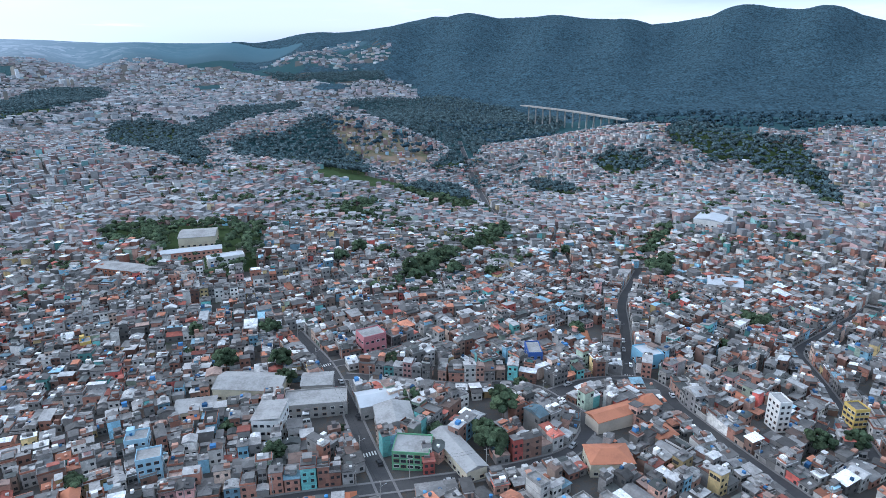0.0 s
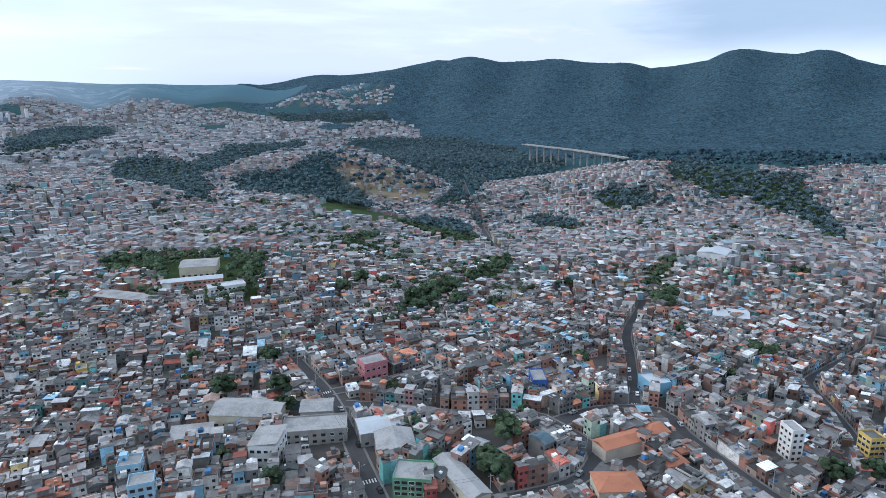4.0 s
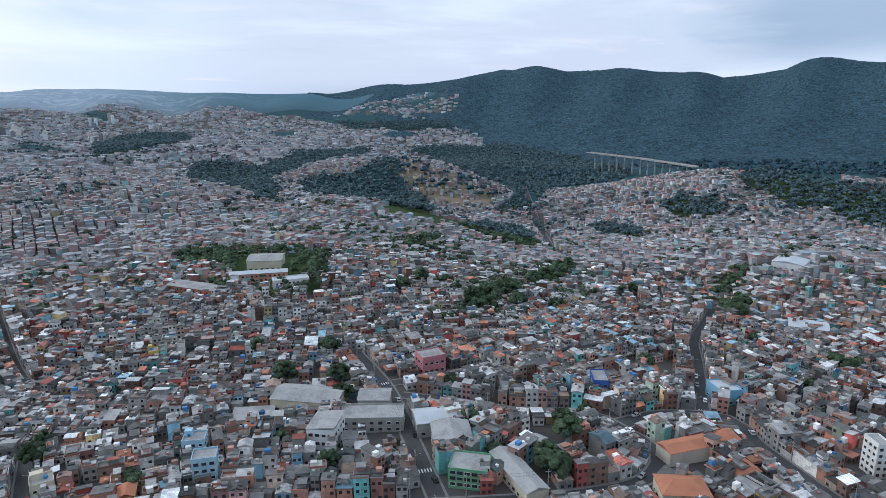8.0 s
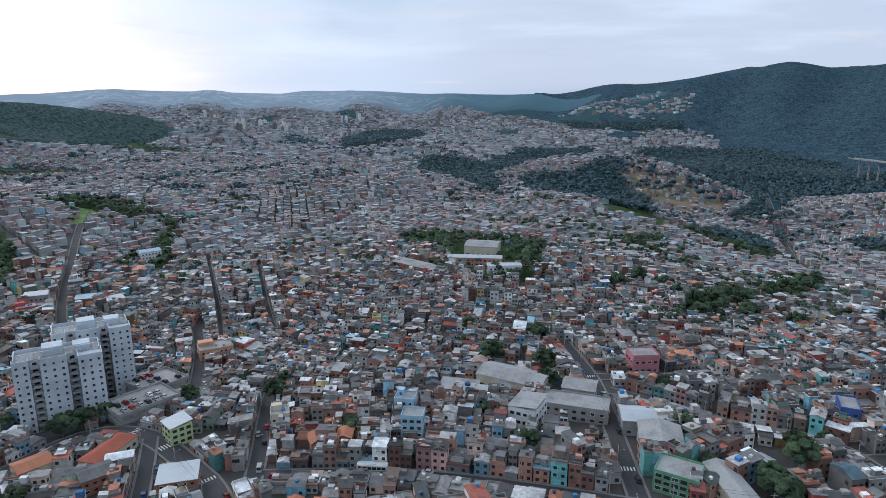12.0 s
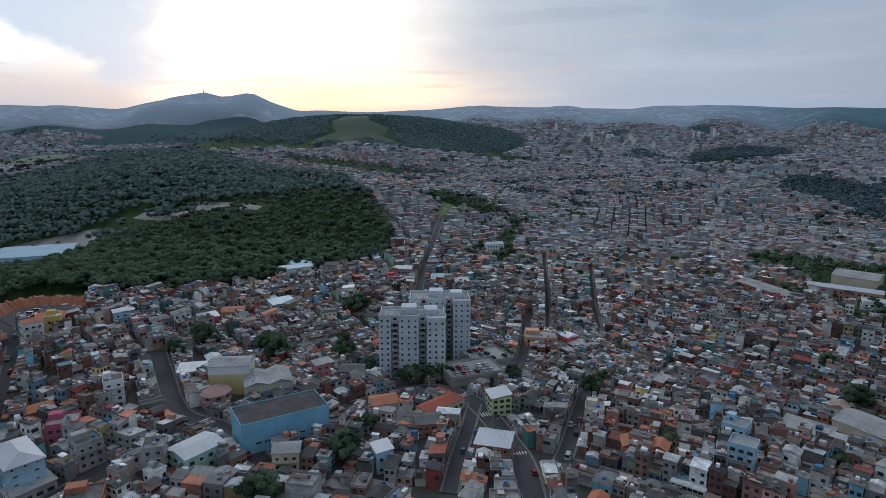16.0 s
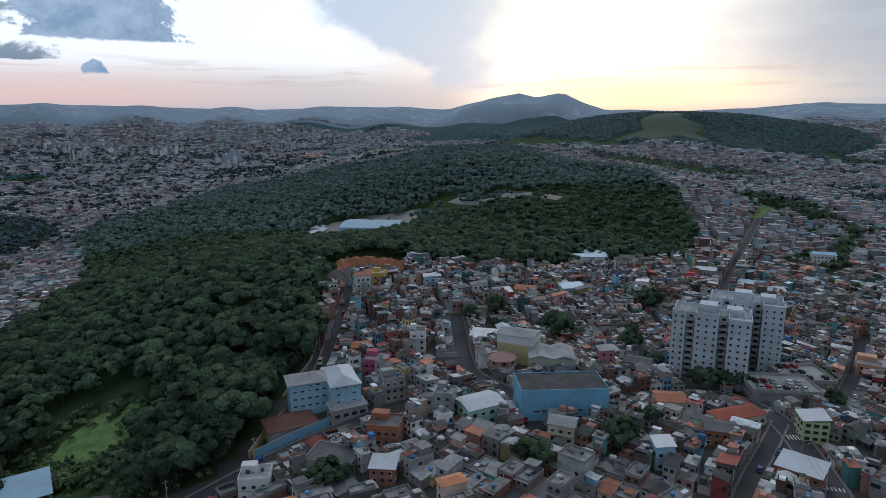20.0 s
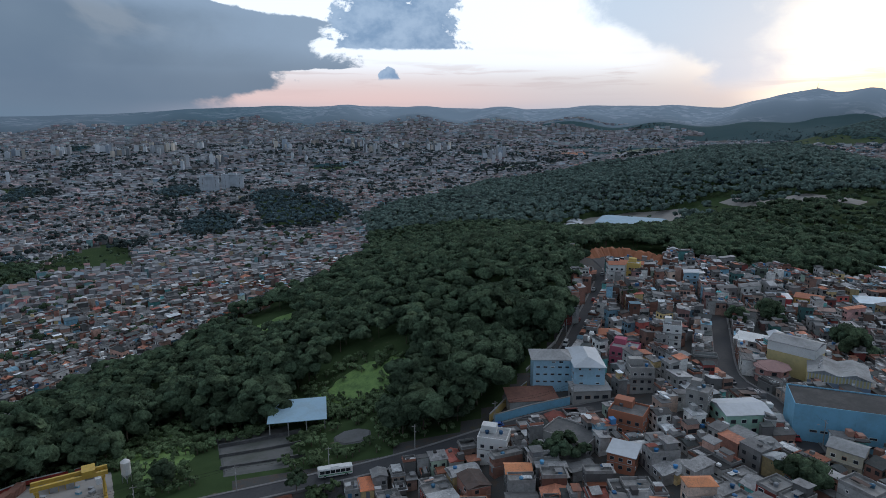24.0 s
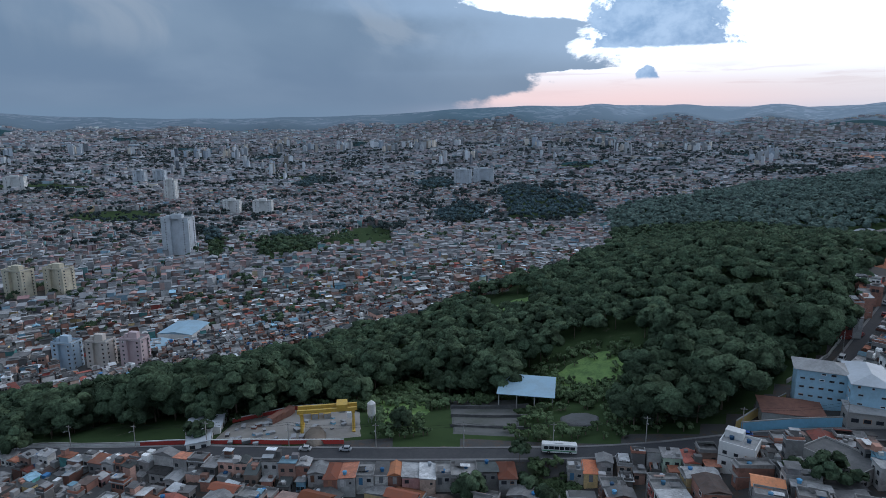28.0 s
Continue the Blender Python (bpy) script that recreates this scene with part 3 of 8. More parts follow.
def strip(points, width, lift=0.25, step=6.0):
    """A ribbon along a line, draped on the land."""
    P = np.array(points, float)
    for _ in range(2):   # round the corners
        Q = np.empty((2 * len(P), 2))
        Q[0], Q[-1] = P[0], P[-1]
        Q[1:-1:2] = 0.75 * P[:-1] + 0.25 * P[1:]
        Q[2::2] = 0.25 * P[:-1] + 0.75 * P[1:]
        P = Q
    L = np.concatenate([[0], np.cumsum(np.hypot(*np.diff(P, axis=0).T))])
    s = np.linspace(0, L[-1], max(2, int(L[-1] / step)))
    P = np.stack([np.interp(s, L, P[:, 0]), np.interp(s, L, P[:, 1])], -1)
    T = np.gradient(P, axis=0)
    T /= np.linalg.norm(T, axis=1)[:, None] + 1e-9
    N = np.stack([-T[:, 1], T[:, 0]], -1)
    A, B = P + N * width / 2, P - N * width / 2
    za = np.maximum(np.maximum(land(*A.T), land(*B.T)), land(*P.T)) + lift
    n = len(P)
    V = np.vstack([np.column_stack([A, za]), np.column_stack([B, za])])
    Fs = [[i, n + i, n + i + 1, i + 1] for i in range(n - 1)]
    return V, Fs, P


ROAD_PTS, ROAD_W, ROAD_LINES = [], [], []
for width, pts in STREETS:
    width *= 0.65 if width < 3.7 else 1.08
    V, Fs, P = strip(pts, width)
    tagged(new("road", mesh_from("road", V, Fs, [M_ASPHALT])), "grey worn asphalt street between houses", "road", kind="structure")
    ROAD_LINES.append((P, width))
    Q = np.vstack([P, (P[:-1] + P[1:]) / 2])
    ROAD_PTS.append(Q)
    ROAD_W.append(np.full(len(Q), width / 2))
    T = np.gradient(P, axis=0)
    T /= np.linalg.norm(T, axis=1)[:, None] + 1e-9
    N = np.stack([-T[:, 1], T[:, 0]], -1)
    n = len(P)
    for side in (-1, 1):   # raised pavement with its kerb
        inner, outer = P + N * side * (width / 2 - 0.05), P + N * side * (width / 2 + 0.8)
        zr = V[:n, 2]
        rows = [np.column_stack([inner, zr - 0.3]), np.column_stack([inner, zr + 0.16]), np.column_stack([outer, zr + 0.18]), np.column_stack([outer, zr - 1.2])]
        PV = np.vstack(rows)
        PF = [[k * n + i, k * n + i + 1, (k + 1) * n + i + 1, (k + 1) * n + i] for k in range(3) for i in range(n - 1)]
        tagged(new("pavement", mesh_from("pavement", PV, PF, [M_KERB])), "worn concrete pavement with a kerb along a street", "pavement", kind="structure")
ROAD_PTS, ROAD_W = np.vstack(ROAD_PTS), np.concatenate(ROAD_W)


def road_gap(x, y):
    """Clear distance from points to the nearest street's edge."""
    out = np.full(x.shape, 1e9)
    for (px, py), w in zip(ROAD_PTS, ROAD_W):
        out = np.minimum(out, np.hypot(x - px, y - py) - w)
    return out


def inside(poly, x, y):
    x, y = np.asarray(x, float), np.asarray(y, float)
    hit = np.zeros(x.shape, bool)
    for (x0, y0), (x1, y1) in zip(poly, poly[1:] + poly[:1]):
        cross = ((y0 > y) != (y1 > y)) & (x < (x1 - x0) * (y - y0) / (y1 - y0 + 1e-12) + x0)
        hit ^= cross
    return hit


# wooded ground: outlines in plan
HILL_WOOD = [(-50, -306), (-67, -248), (-77, -218), (-87, -196), (-99, -170), (-111, -152), (-123, -136), (-133, -123), (-144, -110), (-160, -92), (-174, -70), (-187, -51), (-204, -40), (-230, -34), (-260, -27), (-310, -22), (-345, -24),
             (-372, -30), (-400, -10), (-400, 30), (-385, 60), (-400, 110), (-440, 232), (-505, 285), (-600, 312), (-720, 335), (-850, 345), (-1000, 335), (-1200, 335), (-1380, 300), (-1395, 134), (-1290, 40), (-1330, -60),
             (-1290, -140), (-1240, -290), (-1000, -300), (-850, -352), (-755, -340), (-641, -278), (-474, -212), (-400, -205), (-338, -232), (-274, -240), (-205, -272), (-160, -295), (-120, -325), (-95, -360)]
NORTH_WOODS = [
    [(-1351, 1951), (-1415, 2200), (-1432, 2403), (-1300, 2450), (-1177, 2275), (-892, 1583), (-921, 1426), (-925, 1336)],
    [(-672, 1270), (-696, 1353), (-659, 1407), (-550, 1350), (-536, 1526), (-564, 1652), (-465, 1984), (-426, 1964), (-450, 1508), (-425, 1234), (-444, 1134), (-355, 958), (-297, 770), (-314, 759), (-347, 823), (-393, 878), (-583, 1105)],
    [(-359, 1063), (-360, 1130), (-291, 1141), (-257, 1260), (-235, 1290), (-204, 1193), (-178, 1104), (-137, 1057), (-114, 980), (-96, 790), (-123, 775), (-152, 790), (-252, 950), (-319, 985)],
    [(-306, 2108), (-158, 2132), (13, 2106), (84, 2029), (197, 1888), (282, 1542), (268, 1369), (234, 1262), (96, 1232), (43, 1030), (-15, 1020), (20, 1127), (-10, 1240), (-60, 1290), (-130, 1369), (-236, 1984), (-316, 2050)],
    [(-56, 740), (-18, 882), (31, 894), (46, 717), (25, 690), (-7, 714)],
    [(222, 908), (249, 918), (290, 889), (289, 835), (258, 807), (218, 856)],
    [(351, 978), (430, 1090), (428, 995), (463, 935), (516, 893), (496, 826), (476, 750), (425, 635), (391, 600), (427, 700), (437, 768), (415, 794), (411, 836), (371, 850), (363, 892), (340, 919)],
    [(117, 887), (146, 887), (171, 809), (170, 736), (131, 792)],
]
FAR_WOODS = [
    [(-782, 2836), (-562, 2622), (-426, 2644), (-242, 2667), (-201, 2446), (-409, 2399), (-648, 2590)],
    [(-28, 373), (-15, 414), (9, 442), (34, 509), (47, 557), (56, 540), (50, 500), (22, 454), (-3, 402), (-21, 370)],
    [(151, 463), (183, 516), (208, 541), (207, 524), (164, 463)],
    [(-101, 598), (-77, 662), (-61, 655), (-77, 585), (-90, 567)],
    [(-262, 462), (-290, 520), (-240, 530), (-150, 500), (-130, 440), (-121, 394), (-140, 384), (-165, 404), (-205, 418), (-212, 450)],
    [(-640, 400), (-652, 412), (-628, 460), (-530, 443), (-534, 420), (-600, 395)],
    [(-419, 331), (-523, 441), (-498, 431), (-400, 328)],
]
PLAIN_WOODS = [
    [(-1016, -676), (-1021, -590), (-981, -585), (-900, -441), (-800, -375), (-735, -385), (-724, -468), (-915, -614)],
    [(-1030, -926), (-1180, -961), (-1042, -813), (-964, -808)],
    [(-378, -566), (-431, -627), (-495, -624), (-469, -564), (-426, -521), (-379, -536)],
    [(-398, -699), (-439, -745), (-409, -669), (-357, -586), (-337, -584)],
    [(-897, -1174), (-1054, -1294), (-1016, -1190), (-875, -1094)],
    [(-721, -606), (-826, -622), (-775, -542), (-691, -501), (-669, -543)],
]
WOODS = [HILL_WOOD] + NORTH_WOODS + FAR_WOODS + PLAIN_WOODS
TERRACES = [(-233, 1220), (-225, 1330), (-190, 1360), (-116, 1270), (-60, 1269), (-3, 1154), (-22, 1062), (-77, 1019), (-123, 1019), (-164, 1078), (-191, 1162)]
HILLSIDE = [(-880, 3000), (-700, 3200), (-480, 3450), (-250, 3150), (-230, 2900), (-340, 2700), (-540, 2750), (-772, 2950)]
# grassy or paved places among the trees: x, y, radius
GLADES = [(-206, -94, 15), (-222, -122, 13), (-228, -90, 13), (-250, -112, 13), (-610, 5, 18), (-655, -14, 16), (-726, 3, 41), (-722, -64, 20), (-690, 118, 26), (-660, 165, 22), (-605, 186, 18), (-722, 92, 24), (-640, -62, 26), (-165, -156, 15), (-150, -141, 12), (-182, -167, 10), (-173, -150, 12), (-243, -116, 14), (-300, -190, 16), (-318, -212, 16), (-728, 8, 46), (-745, -30, 26), (-700, -50, 24), (-775, 100, 22), (-735, 148, 22), (-690, 168, 20), (-645, 196, 20), (-760, 60, 24), (-236, -108, 26), (-215, -98, 20), (-222, -112, 12), (-310, -202, 20), (-192, -114, 14), (-168, -124, 15), (-155, -108, 15), (-146, -118, 12), (-180, -130, 12), (-184, -86, 10), (-118, -150, 20), (-132, -160, 16),
          (-100, -172, 16), (-140, -140, 12), (-92, -200, 16), (-80, -230, 14), (-108, -160, 12), (-210, -24, 16), (-372, -5, 26), (-398, 5, 18), (-385, 25, 18), (-410, 0, 14), (-190, -40, 9), (-186, -104, 13), (-178, -97, 10), (-176, -80, 13), (-170, -90, 12), (-190, -92, 12)]
# keep plain houses off the particular buildings: x, y, radius
CLEAR = [(-198, -33, 8), (-201, -24, 9), (-207, -8, 9), (-178, -12, 10), (-148, -80, 9), (-146, -72, 8), (-222, 44, 9), (-186, -44, 9), (-372, -5, 26), (-398, 8, 22), (-199, 58, 13), (-199, 72, 13), (-199, 65, 14), (-210, -17, 15), (-205, -8, 14), (-196, 36, 9), (-235, 70, 13), (-246, 64, 12), (-238, 142, 22), (-255, 168, 22), (-228, 128, 9),
         (-214, 158, 14), (-226, 172, 15), (-210, 150, 12), (-190, 125, 11), (-177, 144, 8), (-80, 237, 14), (-90, 237, 12), (-70, 240, 12), (-98, 222, 10), (-62, 204, 10), (-50, 217, 13), (-42, 213, 13), (-51, 235, 10),
         (-25, 220, 10), (-18, 207, 11), (-10, 185, 9), (9, 183, 10), (4, 192, 7), (14, 174, 7), (68, 208, 12), (60, 204, 10), (59, 182, 10), (97, 268, 9), (45, 261, 9), (132, 209, 9), (164, 214, 8), (-33, 280, 9),
         (-179, 452, 35), (-172, 415, 24), (-150, 403, 18), (-207, 393, 22), (242, 538, 24), (-205, -393, 26), (-335, -624, 26), (-1116, -771, 45), (73, 300, 16), (85, 306, 10),
         (-133, -395, 16), (-145, -380, 16), (-157, -366, 16), (-171, -593, 20), (-193, -583, 20), (-590, -840, 30), (-584, -1128, 26), (20, 214, 9), (16, 190, 8)]

# houses that stand out in the town: front x, y, width, height, wall, roof, roof form, storeys, label
NOTED = [
    (-326, -5, 8, 10.5, "white", "orange", "gable", 3, "tall white house with an orange tile roof"),
    (-331, 4, 6.4, 10.5, "yellow", "pale", "flat", 3, "narrow yellow three-storey house"),
    (-334, 32, 7, 9.5, "pale", "pale", "shed", 3, "pale blue house with a light sheet roof"),
    (-315, 44, 5.4, 4.2, "teal", "grey", "flat", 1, "small turquoise house with a flat roof"),
    (-330, 72, 10, 4.9, "red", "pale", "shed", 1, "low red shop with a light sheet roof"),
    (-336, 87, 12, 5.5, "yellow", "orange", "gable", 2, "yellow house with an orange tile roof"),
    (-260, 49, 10.8, 5.4, "concrete", "white", "shed", 2, "bare two-storey shop with a white sheet roof"),
    (-270, 60, 6, 5.0, "green", "pale", "gable", 2, "bright green house with a light sheet roof"),
    (-249, 19, 6.8, 11, "white", "dark", "flat", 4, "slim white four-storey house with a dark flat roof"),
    (-254, -5, 9, 4.0, "brick", "orange", "gable", 1, "brick house with a red tile roof"),
    (-234, 2, 9.9, 6.6, "magenta", "grey", "flat", 2, "magenta two-storey house with a grey roof"),
    (-212, 7, 8, 8.6, "concrete", "dark", "flat", 3, "bare three-storey house with open galleries"),
    (-193, 24, 6.4, 10.4, "concrete", "grey", "flat", 4, "slim unrendered four-storey house"),
    (-184, 4, 10.4, 6.8, "brick", "dark", "flat", 2, "brick corner house with a dark flat roof"),
    (-170, -34, 9, 7.0, "white", "grey", "flat", 2, "white house with a cluttered flat roof"),
    (-176, 59, 8.4, 6.4, "cream", "grey", "gable", 2, "cream house with balconies below the hall"),
    (-164, 3, 7.5, 5.2, "brick", "pale", "shed", 2, "brick house with a light sheet roof"),
    (-160, 84, 5.5, 7.6, "pale", "pale", "shed", 2, "narrow pale blue house with a long sheet roof"),
    (-226, 108, 5.4, 5.2, "red", "dark", "gable", 2, "red house with a dark sheet roof"),
    (-200, 106, 10.6, 4.2, "cream", "orange", "gable", 1, "cream row house with an orange tile roof"),
    (-150, 121, 12, 5.2, "brick", "pale", "shed", 2, "long brick house with a pale blue sheet roof"),
    (-174, 110, 10, 5.5, "brick", "dark", "gable", 2, "brick house with a dark sheet roof"),
    (-240, 112, 11, 4.6, "concrete", "dark", "gable", 1, "grey workshop with a dark sheet roof"),
    (-242, 98, 6.3, 8.2, "pink", "grey", "shed", 3, "dusty pink three-storey house"),
    (-343, 116, 14, 6.6, "pale", "blue", "shed", 2, "broad house with a pale blue sheet roof"),
    (-419, 153, 24, 6.6, "white", "blue", "gable", 1, "white depot with a blue metal roof by the woods"),
    (-422, 180, 16, 6.6, "concrete", "dark", "gable", 1, "dark depot at the edge of the woods"),
    (-354, 164, 7, 9.6, "white", "pale", "shed", 3, "narrow white three-storey house"),
    (-396, 229, 13, 8.0, "concrete", "pale", "gable", 2, "grey workshop with a light sheet roof"),
    (-378, 252, 16, 4.6, "brick", "blue", "gable", 1, "low brick shop with a pale blue roof"),
    (-360, 256, 11, 5.6, "cream", "pale", "shed", 2, "cream house with a light sheet roof"),
    (-383, 214, 11, 5.6, "red", "grey", "flat", 2, "red house with a grey flat roof"),
    (-431, 342, 16, 9.6, "white", "blue", "gable", 3, "tall white house with a pale blue roof"),
    (-242, 226, 17, 5.4, "peach", "grey", "flat", 2, "long peach-coloured house with a flat roof"),
    (-106, 189, 7.8, 10.6, "pale", "grey", "flat", 4, "pale blue and white four-storey house"),
    (-123, 156, 5.2, 6.0, "orange", "orange", "gable", 2, "orange house with an orange tile roof"),
    (-116, 163, 5.4, 5.6, "orange", "orange", "gable", 2, "orange house beside another like it"),
    (-150, 169, 7.2, 6.6, "cream", "grey", "flat", 2, "cream two-storey house with a flat roof"),
    (-179, 286, 5, 6.6, "yellow", "grey", "flat", 2, "small yellow house with a flat roof"),
]
NOTED = [(x * (1 + 4.4 / math.hypot(x, y)), y * (1 + 4.4 / math.hypot(x, y)), *rest) for x, y, *rest in NOTED]
# large single trees among the houses: x, y, spread
YARD_TREES = [(-163, 47, 5.1), (-299, 66, 7.4), (-278, 92, 6.7), (-292, 49, 3.9), (-285, 128, 7.5), (-169, 76, 3.4), (-247, 122, 4.9), (-219, 145, 6.0), (-334, 158, 8.5), (-189, 92, 3.5), (-168, -18, 4.1), (-170, -8, 3.1), (-424, 352, 12.0), (-231, 189, 6.3)]
CLEAR += [(x, y, 0.62 * w + 1.5) for x, y, w, *rest in NOTED] + [(x, y, 0.8 * r) for x, y, r in YARD_TREES]
CLEAR += [(-236, 52, 8.5)]

# ---- the houses ----
M_CLUTTER = palette("rooftop_things", [(6, (0.30, 0.29, 0.28)), (1, (0.06, 0.16, 0.33)), (2, (0.34, 0.19, 0.14)), (3, (0.60, 0.60, 0.58)), (2, (0.14, 0.13, 0.13))], amount=0.3)
M_RIM = palette("bare_rims", [(5, (0.20, 0.196, 0.19)), (3, (0.32, 0.31, 0.30)), (4, (0.32, 0.145, 0.10)), (1, (0.50, 0.49, 0.47))], amount=0.5)
rng = np.random.default_rng(7)


def box_batch(cx, cy, z0, z1, hx, hy, ang, top=True, bottom=False):
    """Many turned boxes at once: vertices and quads, each box with its own corners."""
    n = len(cx)
    c, s = np.cos(ang), np.sin(ang)
    sx, sy = np.array([-1, 1, 1, -1]), np.array([-1, -1, 1, 1])
    lx, ly = hx[:, None] * sx, hy[:, None] * sy
    X, Y = cx[:, None] + lx * c[:, None] - ly * s[:, None], cy[:, None] + lx * s[:, None] + ly * c[:, None]
    lo = np.stack([X, Y, np.repeat(z0[:, None], 4, 1)], -1)
    hi = np.stack([X, Y, np.repeat(z1[:, None], 4, 1)], -1)
    V = np.concatenate([lo, hi], 1).reshape(-1, 3)
    q = [[0, 1, 5, 4], [1, 2, 6, 5], [2, 3, 7, 6], [3, 0, 4, 7]] + ([[4, 5, 6, 7]] if top else []) + ([[3, 2, 1, 0]] if bottom else [])
    Fb = (np.array(q)[None] + (np.arange(n) * 8)[:, None, None]).reshape(-1, 4)
    return V, Fb


def gable_batch(cx, cy, z, rise, hx, hy, ang):
    """Many pitched roofs at once, with the ridge along local y."""
    n = len(cx)
    c, s = np.cos(ang), np.sin(ang)
    lx = hx[:, None] * np.array([-1, 1, 1, -1, 0, 0])
    ly = hy[:, None] * np.array([-1, -1, 1, 1, -1, 1])
    X, Y = cx[:, None] + lx * c[:, None] - ly * s[:, None], cy[:, None] + lx * s[:, None] + ly * c[:, None]
    Z = np.repeat(z[:, None], 6, 1)
    Z[:, 4:] += rise[:, None]
    V = np.stack([X, Y, Z], -1).reshape(-1, 3)
    q = np.array([[0, 4, 5, 3], [4, 1, 2, 5]])
    tri = np.array([[0, 1, 4], [2, 3, 5]])
    o = (np.arange(n) * 6)[:, None, None]
    return V, (q[None] + o).reshape(-1, 4).tolist() + (tri[None] + o).reshape(-1, 3).tolist()


def free(x, y, gap=3.5):
    ok = np.ones(x.shape, bool)
    for poly in WOODS:
        ok &= ~inside(poly, x, y)
    for cx, cy, r in CLEAR:
        ok &= np.hypot(x - cx, y - cy) > r * 0.84
    near = np.hypot(x, y) < 1000
    g = np.full(x.shape, 99.0)
    g[near] = road_gap(x[near], y[near])
    for P, w in ROAD_LINES[17:]:      # no house between the ridge road and the woods
        i = np.argmin(np.hypot(x[:, None] - P[None, :, 0], y[:, None] - P[None, :, 1]), 1)
        T = np.gradient(P, axis=0)[i]
        dx, dy = x - P[i, 0], y - P[i, 1]
        ok &= ~((T[:, 0] * dy - T[:, 1] * dx > 0) & (np.hypot(dx, dy) < 22) & (y < -26))
    return ok & (g > gap)


def lattice(seed_step, r_in, r_out, wide, deep, lane=(0.8, 2.8)):
    """House plots in small turned blocks, back to back along lanes."""
    out = []
    k = int(r_out / seed_step) + 1
    gx, gy = np.meshgrid(np.arange(-k, k + 1), np.arange(-k, k + 1))
    sx = (gx + rng.uniform(-0.35, 0.35, gx.shape)).ravel() * seed_step
    sy = (gy + rng.uniform(-0.35, 0.35, gy.shape)).ravel() * seed_step
    base = 0.5 * np.sin(sx / 260 + 0.6) + 0.5 * np.cos(sy / 230 - 0.4) + rng.normal(0, 0.18, sx.shape)
    for i in range(len(sx)):
        d = math.hypot(sx[i], sy[i])
        if d > r_out + seed_step or d < r_in - seed_step:
            continue
        m = int(seed_step * 0.9 / min(wide, deep)) + 1
        us, v, rows = [], -seed_step * 0.85, []
        while v < seed_step * 0.85:
            for half in (0, 1):
                u = -seed_step * 0.85 + rng.uniform(0, wide)
                while u < seed_step * 0.85:
                    w = wide * rng.choice([0.75, 0.9, 1.0, 1.15, 1.4, 1.8], p=[0.2, 0.25, 0.25, 0.15, 0.1, 0.05])
                    dd = deep * rng.uniform(0.72, 1.0)
                    off = (deep - dd) / 2 * (1 if half == 0 else -1)
                    rows.append((u + w / 2, v + deep / 2 + off * rng.uniform(-0.2, 1), w, dd))
                    u += w + rng.choice([0.0, 0.15, 0.5, 1.2], p=[0.4, 0.3, 0.2, 0.1])
                v += deep + 0.4
            v += rng.uniform(*lane)
        a = np.array(rows)
        c, s = math.cos(base[i]), math.sin(base[i])
        x, y = sx[i] + a[:, 0] * c - a[:, 1] * s, sy[i] + a[:, 0] * s + a[:, 1] * c
        dist = np.hypot(x[:, None] - sx[None], y[:, None] - sy[None])
        ok = dist.argmin(1) == i
        r = np.hypot(x, y)
        ok &= (r > r_in) & (r <= r_out) & (rng.random(len(x)) > 0.04)
        out.append(np.column_stack([x, y, a[:, 2], a[:, 3], np.full(len(x), base[i])])[ok])
    return np.vstack(out)


def built_up(x, y):
    """Where the town stands: not on the mountain, thinner on steep land."""
    d, b = np.hypot(x, y), np.degrees(np.arctan2(-x, y))
    wob = np.sin(x / 130 + 1.7 * np.sin(y / 210)) * np.sin(y / 150 + 1.3 * np.sin(x / 270))
    limit = np.interp(b, [-60, -38, -33, -30, -22, -19, -13, -9, -5, -2, 1, 2.5, 9, 15, 20, 24], [1500, 1300, 1200, 1070, 1060, 1110, 1190, 1190, 1200, 1330, 1450, 2450, 2650, 2850, 3200, 3420]) + 45 * wob
    green_hill = np.hypot((d - 1870) / 330, (b - 63.0) / 14.0) < 1.0 + 0.07 * wob
    far_gap = (b > 62 - 5 * np.sin(d / 140)) & (b < 88 + 7 * np.sin(d / 170 + 1) + 4 * np.sin(d / 63)) & (d > 1500 + 200 * wob)
    seen = ((b > -45) & (b < 172)) | (d < 180)
    few = inside(TERRACES, x, y) & (rng.random(x.shape) < 0.78)
    grove = (wob > 0.86) & (d > 700)
    slope = inside(HILLSIDE, x, y) & (rng.random(x.shape) < 0.5 + 0.4 * wob)
    return ((d < limit) | slope) & seen & ~green_hill & ~far_gap & ~few & ~grove


def paler(colors, gain, haze_mix):
    """House colours of the outer districts, lightened and greyed blue to paint in haze."""
    return [(share, tuple(min(0.75, gain * (v * (1 - haze_mix) + g * haze_mix)) for v, g in zip(c, (0.285, 0.30, 0.325)))) for share, c in colors]


